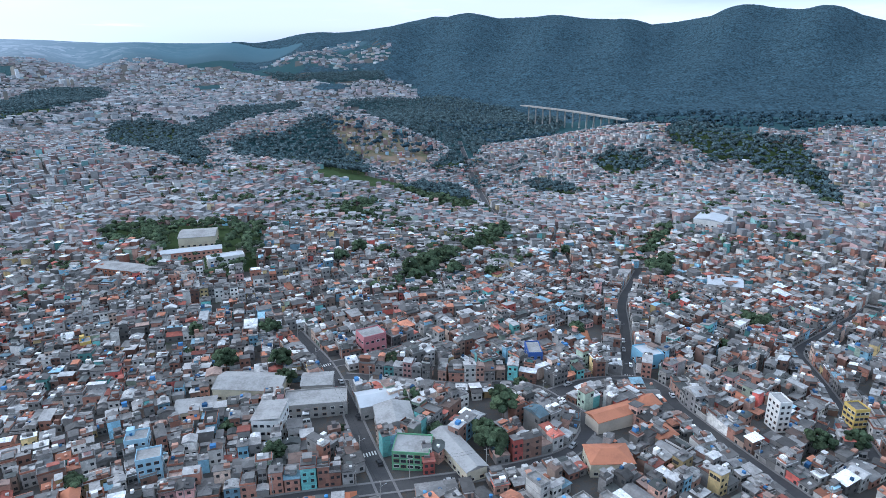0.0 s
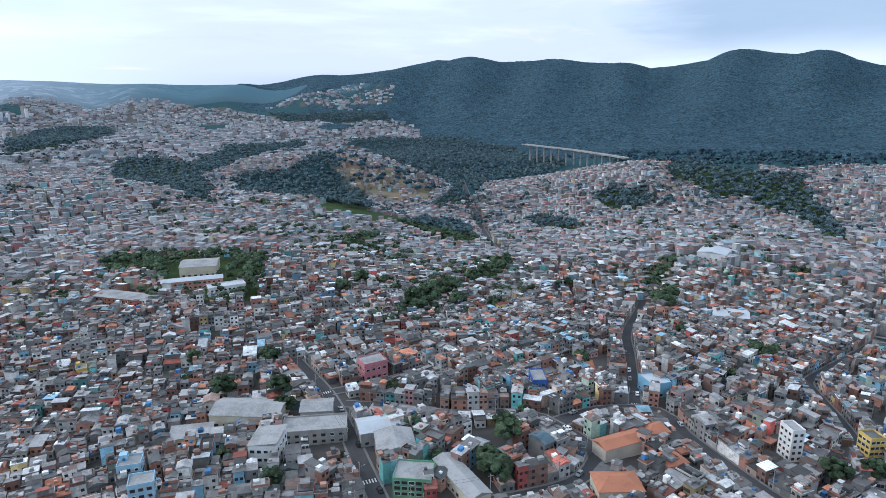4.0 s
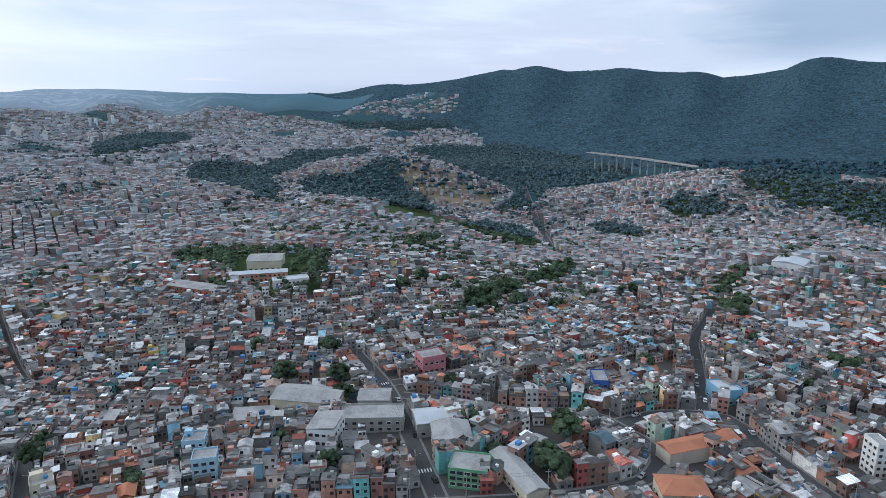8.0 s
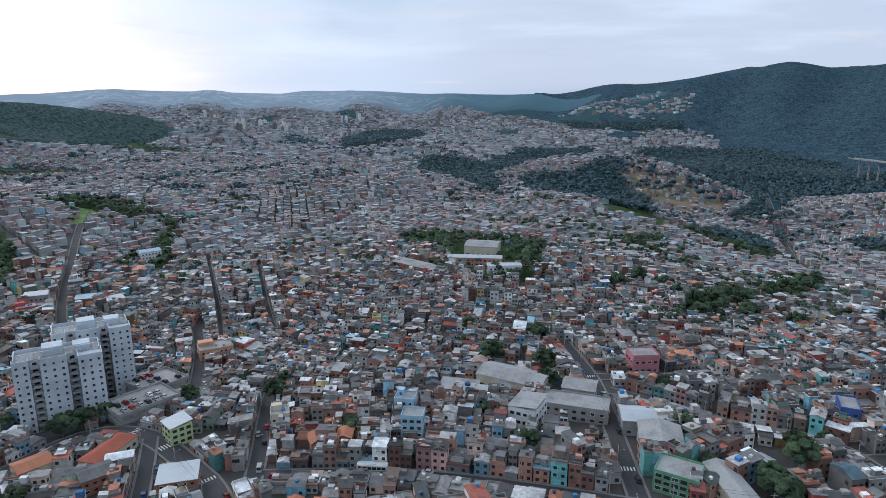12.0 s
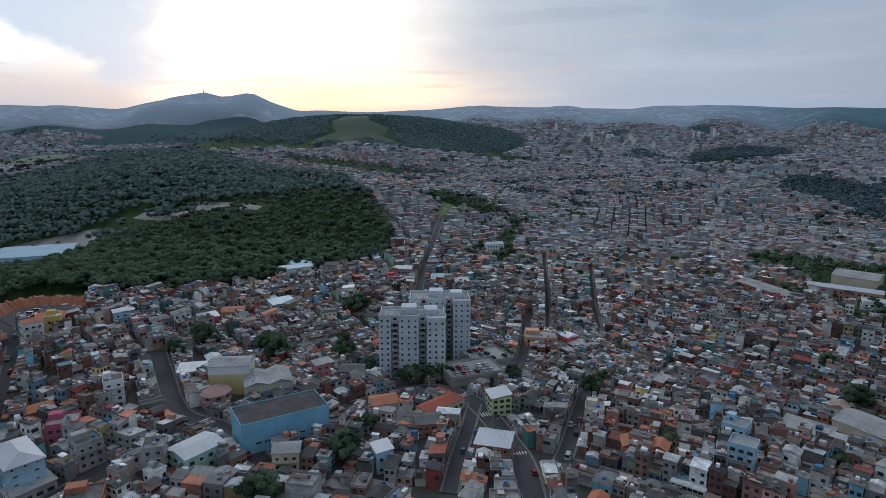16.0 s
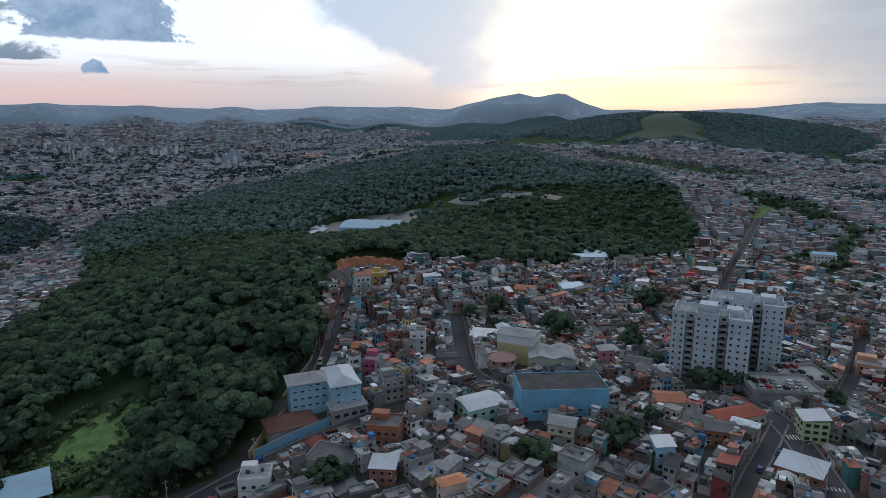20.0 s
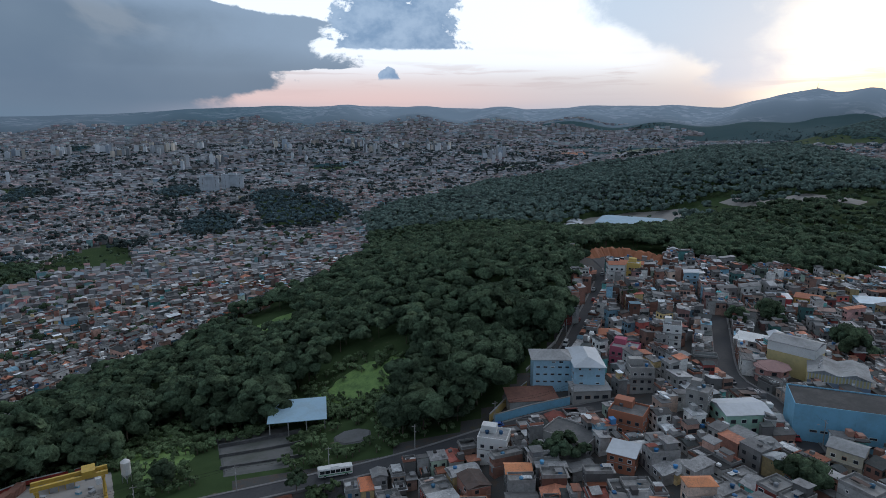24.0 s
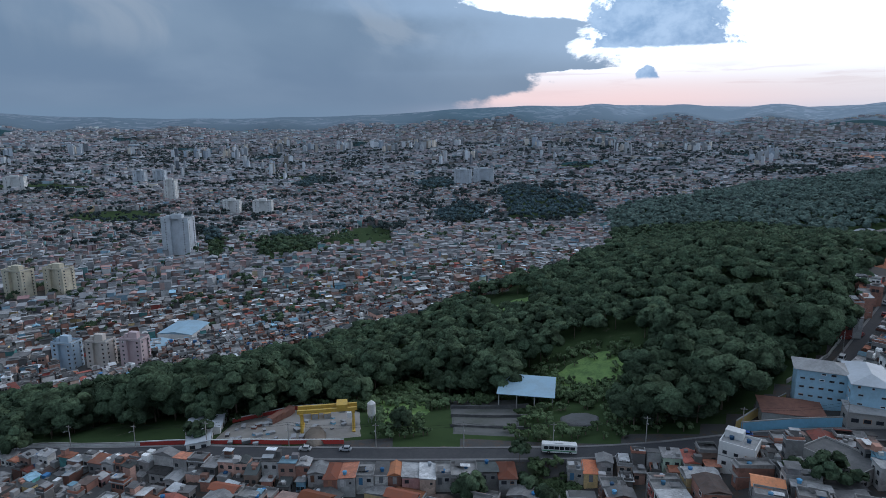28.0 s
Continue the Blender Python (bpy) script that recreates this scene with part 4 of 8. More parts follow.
def crowd(name, plots, label, fancy, mats=None):
    """Joined houses that are too many to tell apart singly."""
    x, y, w, d, ang = plots.T
    n = len(x)
    g = land(x, y)
    ang = ang + np.where(rng.random(n) < 0.5, np.pi, 0.0)
    tall = rng.random(n) + 0.22 * np.sin(x / 70 + 2 * np.sin(y / 90))
    storeys = 1 + (tall > 0.40) + (tall > 0.86)
    close = np.hypot(x, y) < 480          # low builds before a street, so that it stays open to the hillside
    past = 1 + 9.0 / np.maximum(np.hypot(x, y), 1.0)
    storeys[close] = np.where(road_gap((x * past)[close], (y * past)[close]) < 2.5, 1, storeys[close])
    h = storeys * 2.6 + rng.uniform(0.0, 1.1, n)
    z1 = g + h
    kind = rng.random(n)
    flat, shed, p = kind < 0.36, (kind >= 0.36) & (kind < 0.76), kind >= 0.76
    tilt = np.where(shed, np.minimum(d * rng.uniform(0.07, 0.20, n), 1.8), 0.0)      # lean of the single-pitch roofs
    lean = lambda t_, corners: np.repeat(t_, 8) * np.tile(corners, len(t_))
    V, Fw = box_batch(x, y, g - 2.5, z1, w / 2, d / 2, ang, top=False)
    V[:, 2] += lean(tilt, [0, 0, 0, 0, 0, 0, 1, 1])
    parts_v, faces, idx = [V], Fw.tolist(), [0] * len(Fw)
    at = len(V)
    over = rng.uniform(0.05, 0.45, n)
    q = flat | shed
    V, Fr = box_batch(x[q], y[q], z1[q] - 0.04, z1[q] + 0.13, w[q] / 2 + over[q], d[q] / 2 + over[q], ang[q])
    V[:, 2] += lean(tilt[q], [0, 0, 1, 1, 0, 0, 1, 1])
    parts_v.append(V); faces += (Fr + at).tolist(); idx += [1] * len(Fr); at += len(V)
    if fancy:
        # a raised rim round some of the flat roofs
        q = flat & (rng.random(n) < 0.7) & (np.hypot(x, y) < 420)
        ca, sa = np.cos(ang[q]), np.sin(ang[q])
        for fx, fy, ex, ey in ((0, -1, 1, 0), (0, 1, 1, 0), (-1, 0, 0, 1), (1, 0, 0, 1)):
            lx, ly = fx * w[q] / 2, fy * d[q] / 2
            V, Fr = box_batch(x[q] + lx * ca - ly * sa, y[q] + lx * sa + ly * ca, z1[q] + 0.1, z1[q] + 0.85, np.where(ex, w[q] / 2, 0.09), np.where(ey, d[q] / 2, 0.09), ang[q])
            parts_v.append(V); faces += (Fr + at).tolist(); idx += [4] * len(Fr); at += len(V)
    turn = rng.random(p.sum()) < 0.25
    hx, hy = np.where(turn, d[p], w[p]) / 2 + over[p], np.where(turn, w[p], d[p]) / 2 + over[p]
    V, Fr = gable_batch(x[p], y[p], z1[p] - 0.05, np.minimum(hx * 0.34, 1.9), hx, hy, ang[p] + np.where(turn, np.pi / 2, 0))
    parts_v.append(V); faces += [[k + at for k in f] for f in Fr]; idx += [1] * len(Fr); at += len(V)
    if fancy:
        # an upper room on some of the flat roofs
        pick = flat & (rng.random(n) < 0.34)
        k = pick.sum()
        sx, sy = rng.uniform(-0.18, 0.18, k) * w[pick], rng.uniform(-0.25, 0.25, k) * d[pick]
        ca, sa = np.cos(ang[pick]), np.sin(ang[pick])
        ux, uy = x[pick] + sx * ca - sy * sa, y[pick] + sx * sa + sy * ca
        hx, hy = w[pick] * rng.uniform(0.18, 0.32, k), d[pick] * rng.uniform(0.16, 0.26, k)
        V, Fu = box_batch(ux, uy, z1[pick], z1[pick] + 2.4, hx, hy, ang[pick], top=False)
        parts_v.append(V); faces += (Fu + at).tolist(); idx += [0] * len(Fu); at += len(V)
        V, Fu = box_batch(ux, uy, z1[pick] + 2.35, z1[pick] + 2.5, hx + 0.3, hy + 0.3, ang[pick])
        parts_v.append(V); faces += (Fu + at).tolist(); idx += [1] * len(Fu); at += len(V)
        # tanks, stair heads and lean-tos on the roofs
        pick = np.repeat(np.arange(n), rng.choice([0, 1, 2, 3], n, p=[0.35, 0.35, 0.2, 0.1]))
        pick = pick[np.hypot(x[pick], y[pick]) < 430]
        k = len(pick)
        sx, sy = rng.uniform(-0.35, 0.35, k) * w[pick], rng.uniform(-0.4, 0.4, k) * d[pick]
        ca, sa = np.cos(ang[pick]), np.sin(ang[pick])
        big = rng.random(k) < 0.3
        V, Fu = box_batch(x[pick] + sx * ca - sy * sa, y[pick] + sx * sa + sy * ca, z1[pick] - 0.2, z1[pick] + np.where(big, rng.uniform(1.2, 2.2, k), rng.uniform(0.9, 1.3, k)), np.where(big, 1.0, 0.5), np.where(big, 0.8, 0.5), ang[pick])
        parts_v.append(V); faces += (Fu + at).tolist(); idx += [3] * len(Fu); at += len(V)
        # loose sheets and lean-tos patched over part of a roof
        pick = (rng.random(n) < 0.7) & flat & (np.hypot(x, y) < 460)
        k = pick.sum()
        hx, hy = w[pick] * rng.uniform(0.2, 0.5, k), d[pick] * rng.uniform(0.15, 0.4, k)
        sx, sy = (w[pick] / 2 - hx) * rng.uniform(-1, 1, k), (d[pick] / 2 - hy) * rng.uniform(-1, 1, k)
        ca, sa = np.cos(ang[pick]), np.sin(ang[pick])
        V, Fu = box_batch(x[pick] + sx * ca - sy * sa, y[pick] + sx * sa + sy * ca, z1[pick] + 0.15, z1[pick] + rng.uniform(0.22, 0.5, k), hx, hy, ang[pick])
        V[:, 2] += lean(rng.uniform(0.0, 0.7, k), [0.2, 0.2, 1, 1, 0.2, 0.2, 1, 1]) + 0.5
        parts_v.append(V); faces += (Fu + at).tolist(); idx += [1] * len(Fu); at += len(V)
        # dark window openings, two a storey on the narrow faces
        for side in (-1, 1):      # and along the flanks
            for f in (-0.3, 0.02, 0.31):
                q = (rng.random(n) < 0.5) & (np.hypot(x, y) < 430) & (d > 3.5)
                ca, sa = np.cos(ang[q]), np.sin(ang[q])
                lx, ly = side * (w[q] / 2 + 0.04), d[q] * f
                wx, wy = x[q] + lx * ca - ly * sa, y[q] + lx * sa + ly * ca
                zb = g[q] + (storeys[q] - 1) * 2.5 + 0.9
                m = q.sum()
                V = np.stack([np.column_stack([wx - e * 0.6 * sa, wy + e * 0.6 * ca, zb + u]) for e, u in ((-1, 0), (1, 0), (1, 1.3), (-1, 1.3))], 1).reshape(-1, 3)
                Fd = np.arange(4 * m).reshape(-1, 4)
                parts_v.append(V); faces += (Fd + at).tolist(); idx += [2] * len(Fd); at += len(V)
        for side in (-1, 1):
            for lv in range(3):
                for f in (-0.25, 0.25):
                    q = (storeys > lv) & (rng.random(n) < 0.85) & (np.hypot(x, y) < 430) & (d > 3.0)
                    ca, sa = np.cos(ang[q]), np.sin(ang[q])
                    lx, ly = w[q] * f, side * d[q] / 2
                    wx, wy = x[q] + lx * ca - ly * sa, y[q] + lx * sa + ly * ca
                    zb = g[q] + lv * 2.5 + 0.9
                    m = q.sum()
                    V = np.stack([np.column_stack([wx + e * 0.55 * ca - side * 0.04 * sa, wy + e * 0.55 * sa + side * 0.04 * ca, zb + u]) for e, u in ((-1, 0), (1, 0), (1, 1.1), (-1, 1.1))], 1).reshape(-1, 3)
                    Fd = np.arange(4 * m).reshape(-1, 4)
                    parts_v.append(V); faces += (Fd + at).tolist(); idx += [2] * len(Fd); at += len(V)
    me = mesh_from(name, np.vstack(parts_v), faces, [*(mats or (M_WALL, M_ROOF)), M_DARK, M_CLUTTER, M_RIM], idx)
    return tagged(new(name, me), label, "houses", kind="stuff")


def street_rows():
    """Houses shoulder to shoulder along both sides of each street."""
    out = []
    for line, (P, width) in enumerate(ROAD_LINES):
        seg = np.hypot(*np.diff(P, axis=0).T)
        L = np.concatenate([[0], np.cumsum(seg)])
        for side in ((-1,) if line > 16 else (-1, 1)):   # woods lie on the far side of the ridge road
            s = 2.0
            while s < L[-1] - 2:
                w, d = rng.choice([3.8, 4.4, 5.0, 6.0, 7.5], p=[0.27, 0.32, 0.25, 0.11, 0.05]), rng.uniform(6.0, 9.0)
                px, py = np.interp(s + w / 2, L, P[:, 0]), np.interp(s + w / 2, L, P[:, 1])
                qx, qy = np.interp(s + w / 2 + 0.5, L, P[:, 0]), np.interp(s + w / 2 + 0.5, L, P[:, 1])
                tx, ty = qx - px, qy - py
                k = math.hypot(tx, ty) + 1e-9
                nx, ny = -ty / k * side, tx / k * side
                off = width / 2 + 1.0 + d / 2
                out.append((px + nx * off, py + ny * off, w, d, math.atan2(ty, tx) + (0 if side > 0 else math.pi)))
                s += w + rng.choice([0.05, 0.4, 1.5], p=[0.7, 0.2, 0.1])
    a = np.array(out)
    # no house in another street, or over one already there
    keep = road_gap(a[:, 0], a[:, 1]) > a[:, 3] * 0.5 + 0.4
    keep &= free(a[:, 0], a[:, 1], 2.0)
    a = a[keep & (np.hypot(a[:, 0], a[:, 1]) < 560)]
    taken, rows = np.zeros((0, 2)), []
    for r in a:
        if len(taken) == 0 or np.hypot(taken[:, 0] - r[0], taken[:, 1] - r[1]).min() > 3.7:
            rows.append(r)
            taken = np.vstack([taken, r[:2]])
    return np.array(rows)


def split(plots, chance):
    """Some plots carry two builds of unlike height, front and back."""
    cut = (rng.random(len(plots)) < chance) & (plots[:, 3] > 5.0)
    a = plots[cut]
    f = rng.uniform(0.4, 0.65, len(a))
    c, s = np.cos(a[:, 4]), np.sin(a[:, 4])
    one, two = a.copy(), a.copy()
    one[:, 3], two[:, 3] = a[:, 3] * f, a[:, 3] * (1 - f) * 0.97
    o1, o2 = -(a[:, 3] - one[:, 3]) / 2, (a[:, 3] - two[:, 3]) / 2
    one[:, 0], one[:, 1] = a[:, 0] - o1 * s, a[:, 1] + o1 * c
    two[:, 0], two[:, 1] = a[:, 0] - o2 * s, a[:, 1] + o2 * c
    two[:, 2] *= rng.uniform(0.6, 1.0, len(a))
    return np.vstack([plots[~cut], one, two])


rows = street_rows()
near = lattice(62.0, 0.0, 560.0, 4.6, 9.0, (0.8, 3.0))
near = near[built_up(near[:, 0], near[:, 1])]
near = near[free(near[:, 0], near[:, 1], 3.0)]
gap = np.full(len(near), 1e9)
for r in rows:
    gap = np.minimum(gap, np.hypot(near[:, 0] - r[0], near[:, 1] - r[1]) - r[3] * 0.45)
near = np.vstack([rows, near[gap > 2.7]])
reach, turn = np.hypot(near[:, 0], near[:, 1]), np.degrees(np.arctan2(-near[:, 0], near[:, 1]))
shown = (turn > -38) & (turn < 166) & (reach > np.where(turn > 95, 118, 150))
order = np.argsort(np.where(shown, reach, 1e9))
FRONT = near[order[:300]]          # the nearest, built one by one further down
crowd("hillside_houses", split(split(near[order[300:]], 0.85), 0.35), "crowded low houses of raw brick and grey render", True)
mid = lattice(110.0, 560.0, 1400.0, 5.4, 8.2, (0.1, 1.6))
mid = mid[built_up(mid[:, 0], mid[:, 1])]
mid = mid[free(mid[:, 0], mid[:, 1], 4.5)]
mid = mid[rng.random(len(mid)) > 0.1]
# haze put into the colours; walls lifted more than roofs, against their shade
crowd("distant_houses", split(mid, 0.35), "distant crowded houses of brick and grey render", False, (palette("hazed_walls", paler(WALLS, 1.25, 0.36), (0.58, 0.62)), palette("hazed_roofs", paler(ROOFS + [(9, (0.44, 0.17, 0.10))], 1.02, 0.46), (0.58, 0.62), amount=0.4)))


def far_plots():
    rows, r = [], 1400.0
    while r < 3500:
        s = 9.6 + 0.0032 * r
        k = int(2 * math.pi * r / (s * 1.15))
        a = (np.arange(k) + rng.uniform(-0.3, 0.3, k)) / k * 2 * np.pi
        rr = r + rng.uniform(-0.4, 0.4, k) * s
        rows.append(np.column_stack([-rr * np.sin(a), rr * np.cos(a), s * rng.uniform(0.6, 1.1, k), s * rng.uniform(0.7, 1.2, k), rng.uniform(0, 3, k)]))
        r += s * 1.35
    return np.vstack(rows)


far = far_plots()
far = far[built_up(far[:, 0], far[:, 1])]
far = far[free(far[:, 0], far[:, 1], 4.5)]
far = far[rng.random(len(far)) > 0.26]
# stronger haze in these colours, walls again lifted against shade
crowd("far_houses", far, "far town of pale and brick houses in the haze", False, (palette("far_hazed_walls", paler(WALLS, 1.5, 0.68), (0.6, 0.6), amount=0.2), palette("far_hazed_roofs", paler(ROOFS + [(7, (0.44, 0.18, 0.11))], 1.0, 0.68), (0.6, 0.6), amount=0.2)))

# paving under the town, haze-blue floor on far slopes, grass elsewhere
me = ground.data
cen = np.empty(len(me.polygons) * 3)
me.polygons.foreach_get("center", cen)
cen = cen.reshape(-1, 3)
town = built_up(cen[:, 0], cen[:, 1])
for poly in WOODS:
    town &= ~inside(poly, cen[:, 0], cen[:, 1])
turn = np.degrees(np.arctan2(-cen[:, 0], cen[:, 1]))
far_off = np.hypot(cen[:, 0], cen[:, 1])
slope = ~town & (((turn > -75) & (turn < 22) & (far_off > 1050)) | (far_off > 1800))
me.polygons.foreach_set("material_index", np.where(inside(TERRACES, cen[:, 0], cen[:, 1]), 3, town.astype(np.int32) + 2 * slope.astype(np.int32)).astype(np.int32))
me.update()

# ---- helpers for things with parts ----
def part(name, bm_or_mesh, mat, parent, label="", m=None):
    """One mesh object under a thing or a part."""
    if isinstance(bm_or_mesh, bmesh.types.BMesh):
        me = bpy.data.meshes.new(name)
        bm_or_mesh.to_mesh(me)
        bm_or_mesh.free()
        me.materials.append(mat)
    else:
        me = bm_or_mesh
    ob = new(name, me)
    ob.parent = parent
    if m is not None:
        ob.matrix_basis = m
    if label:
        tagged(ob, label)
    return ob


def thing(name, label, category, m, group=""):
    ob = new(name)
    ob.empty_display_size = 0.5
    ob.matrix_basis = m
    return tagged(ob, label, category, group)


def bm_box(bm, x0, x1, y0, y1, z0, z1):
    v = [bm.verts.new(p) for p in ((x0, y0, z0), (x1, y0, z0), (x1, y1, z0), (x0, y1, z0), (x0, y0, z1), (x1, y0, z1), (x1, y1, z1), (x0, y1, z1))]
    for f in ((0, 3, 2, 1), (4, 5, 6, 7), (0, 1, 5, 4), (1, 2, 6, 5), (2, 3, 7, 6), (3, 0, 4, 7)):
        bm.faces.new([v[i] for i in f])


def boxes(*rows):
    bm = bmesh.new()
    for r in rows:
        bm_box(bm, *r)
    return bm


def bm_tube(bm, a, b, r0, r1, sides=8):
    """A tapered round bar from a to b."""
    a, b = Vector(a), Vector(b)
    q = (b - a).to_track_quat("Z", "Y")
    ring = []
    for p, r in ((a, r0), (b, r1)):
        ring.append([bm.verts.new(p + q @ Vector((r * math.cos(k * 2 * math.pi / sides), r * math.sin(k * 2 * math.pi / sides), 0))) for k in range(sides)])
    for k in range(sides):
        j = (k + 1) % sides
        bm.faces.new((ring[0][k], ring[0][j], ring[1][j], ring[1][k]))
    bm.faces.new(ring[1])
    bm.faces.new(ring[0][::-1])


def tubes(*rows, sides=8):
    bm = bmesh.new()
    for r in rows:
        bm_tube(bm, *r, sides=sides)
    return bm


def bm_roof(hx, hy, rise, thick=0.14, kind="gable"):
    """A pitched roof with thickness, its eaves at z = 0; the ridge runs along y."""
    bm = bmesh.new()
    ends = (-hy, hy) if kind != "hip" else (-hy, hy)
    inset = min(hx, hy) * (0.85 if kind == "hip" else 0.0)
    if kind == "shed":
        top = [(-hx, -hy, 0), (hx, -hy, rise), (hx, hy, rise), (-hx, hy, 0)]
        faces = [(0, 1, 2, 3)]
    else:
        top = [(-hx, -hy, 0), (hx, -hy, 0), (hx, hy, 0), (-hx, hy, 0), (0, -hy + inset, rise), (0, hy - inset, rise)]
        faces = [(0, 4, 5, 3), (4, 1, 2, 5), (0, 1, 4), (2, 3, 5)] if kind == "hip" else [(0, 4, 5, 3), (4, 1, 2, 5)]
    up = [bm.verts.new(p) for p in top]
    made = [bm.faces.new([up[i] for i in f]) for f in faces]
    r = bmesh.ops.extrude_face_region(bm, geom=made)
    for v in r["geom"]:
        if isinstance(v, bmesh.types.BMVert):
            v.co.z += thick
    if kind == "gable":   # close the gable ends below the sheets
        for y in (-hy + 0.3, hy - 0.3):
            vs = [bm.verts.new(p) for p in ((-hx + 0.3, y, -0.02), (hx - 0.3, y, -0.02), (0, y, rise * (hx - 0.3) / hx))]
            bm.faces.new(vs)
    bmesh.ops.recalc_face_normals(bm, faces=bm.faces)
    return bm


M_WALL_ONE = palette("painted_render", WALLS, per_object=True, fine=1.5, coarse=0.35, amount=0.45, patch=0.45)
M_ROOF_ONE = palette("roof_sheets", ROOFS, per_object=True, fine=1.5, coarse=0.3, amount=0.65, patch=0.7)
M_TANK = palette("tank_plastic", [(5, (0.05, 0.17, 0.36)), (3, (0.30, 0.32, 0.34)), (2, (0.10, 0.26, 0.42))], per_object=True, amount=0.3, rough=0.5)
M_FRAME = palette("window_frames", [(4, (0.62, 0.62, 0.60)), (3, (0.20, 0.20, 0.20)), (2, (0.32, 0.20, 0.13))], per_object=True, amount=0.3)
M_GLASS = worn("dim_glass", (0.03, 0.035, 0.045), amount=0.15, rough=0.12, relief=0)
M_DOOR = palette("doors", [(3, (0.22, 0.23, 0.25)), (3, (0.42, 0.41, 0.40)), (2, (0.26, 0.13, 0.08)), (1, (0.06, 0.16, 0.28))], per_object=True, amount=0.35)
M_SLAB = worn("bare_concrete", (0.33, 0.32, 0.305), (0.13, 0.125, 0.12), 0.65, 1.5, 0.3)


def window_mesh(w, h, name="window"):
    """A framed window set on the wall at y = 0, facing -y: one moulded frame round a recessed pane."""
    bm = bmesh.new()
    t, out, deep = 0.08, -0.09, -0.025
    def ring(e, y):
        return [bm.verts.new((x, y, z)) for x, z in ((-w / 2 + e, e), (w / 2 - e, e), (w / 2 - e, h - e), (-w / 2 + e, h - e))]
    back, front, lip, pane = ring(0, 0.02), ring(0, out), ring(t, out), ring(t, deep)
    for a, b in ((back, front), (front, lip), (lip, pane)):
        for k in range(4):
            j = (k + 1) % 4
            bm.faces.new((a[k], a[j], b[j], b[k]))
    bm.faces.new(pane).material_index = 1
    bmesh.ops.recalc_face_normals(bm, faces=bm.faces)
    me = bpy.data.meshes.new(name)
    bm.to_mesh(me)
    bm.free()
    me.materials.append(M_FRAME)
    me.materials.append(M_GLASS)
    return me


WIN = {k: window_mesh(*k) for k in ((1.2, 1.1), (1.6, 1.2), (0.7, 0.7), (2.0, 1.3))}


def door_mesh():
    bm = boxes((-0.48, 0.48, -0.05, 0.02, 0, 2.1), (-0.55, -0.48, -0.08, 0.02, 0, 2.16), (0.48, 0.55, -0.08, 0.02, 0, 2.16), (-0.48, 0.48, -0.08, 0.02, 2.1, 2.16), (0.34, 0.4, -0.1, -0.05, 1.0, 1.06))
    me = bpy.data.meshes.new("door")
    bm.to_mesh(me)
    bm.free()
    me.materials.append(M_DOOR)
    return me


def shutter_mesh():
    rows = [(-1.2, 1.2, -0.05 - 0.02 * (k % 2), 0.02, k * 0.2, k * 0.2 + 0.2) for k in range(12)]
    bm = boxes(*rows)
    me = bpy.data.meshes.new("roller_shutter")
    bm.to_mesh(me)
    bm.free()
    me.materials.append(M_DOOR)
    return me


DOOR, SHUTTER = door_mesh(), shutter_mesh()


def tank_mesh():
    bm = bmesh.new()
    prof = [(0.50, 0.0), (0.62, 0.75), (0.66, 0.78), (0.66, 0.88), (0.35, 1.05), (0.12, 1.08)]
    rings = [[bm.verts.new((r * math.cos(k * math.pi / 6), r * math.sin(k * math.pi / 6), z)) for k in range(12)] for r, z in prof]
    for a, b in zip(rings, rings[1:]):
        for k in range(12):
            j = (k + 1) % 12
            bm.faces.new((a[k], a[j], b[j], b[k]))
    bm.faces.new(rings[-1])
    me = bpy.data.meshes.new("water_tank")
    bm.to_mesh(me)
    bm.free()
    me.materials.append(M_TANK)
    return me


TANK = tank_mesh()


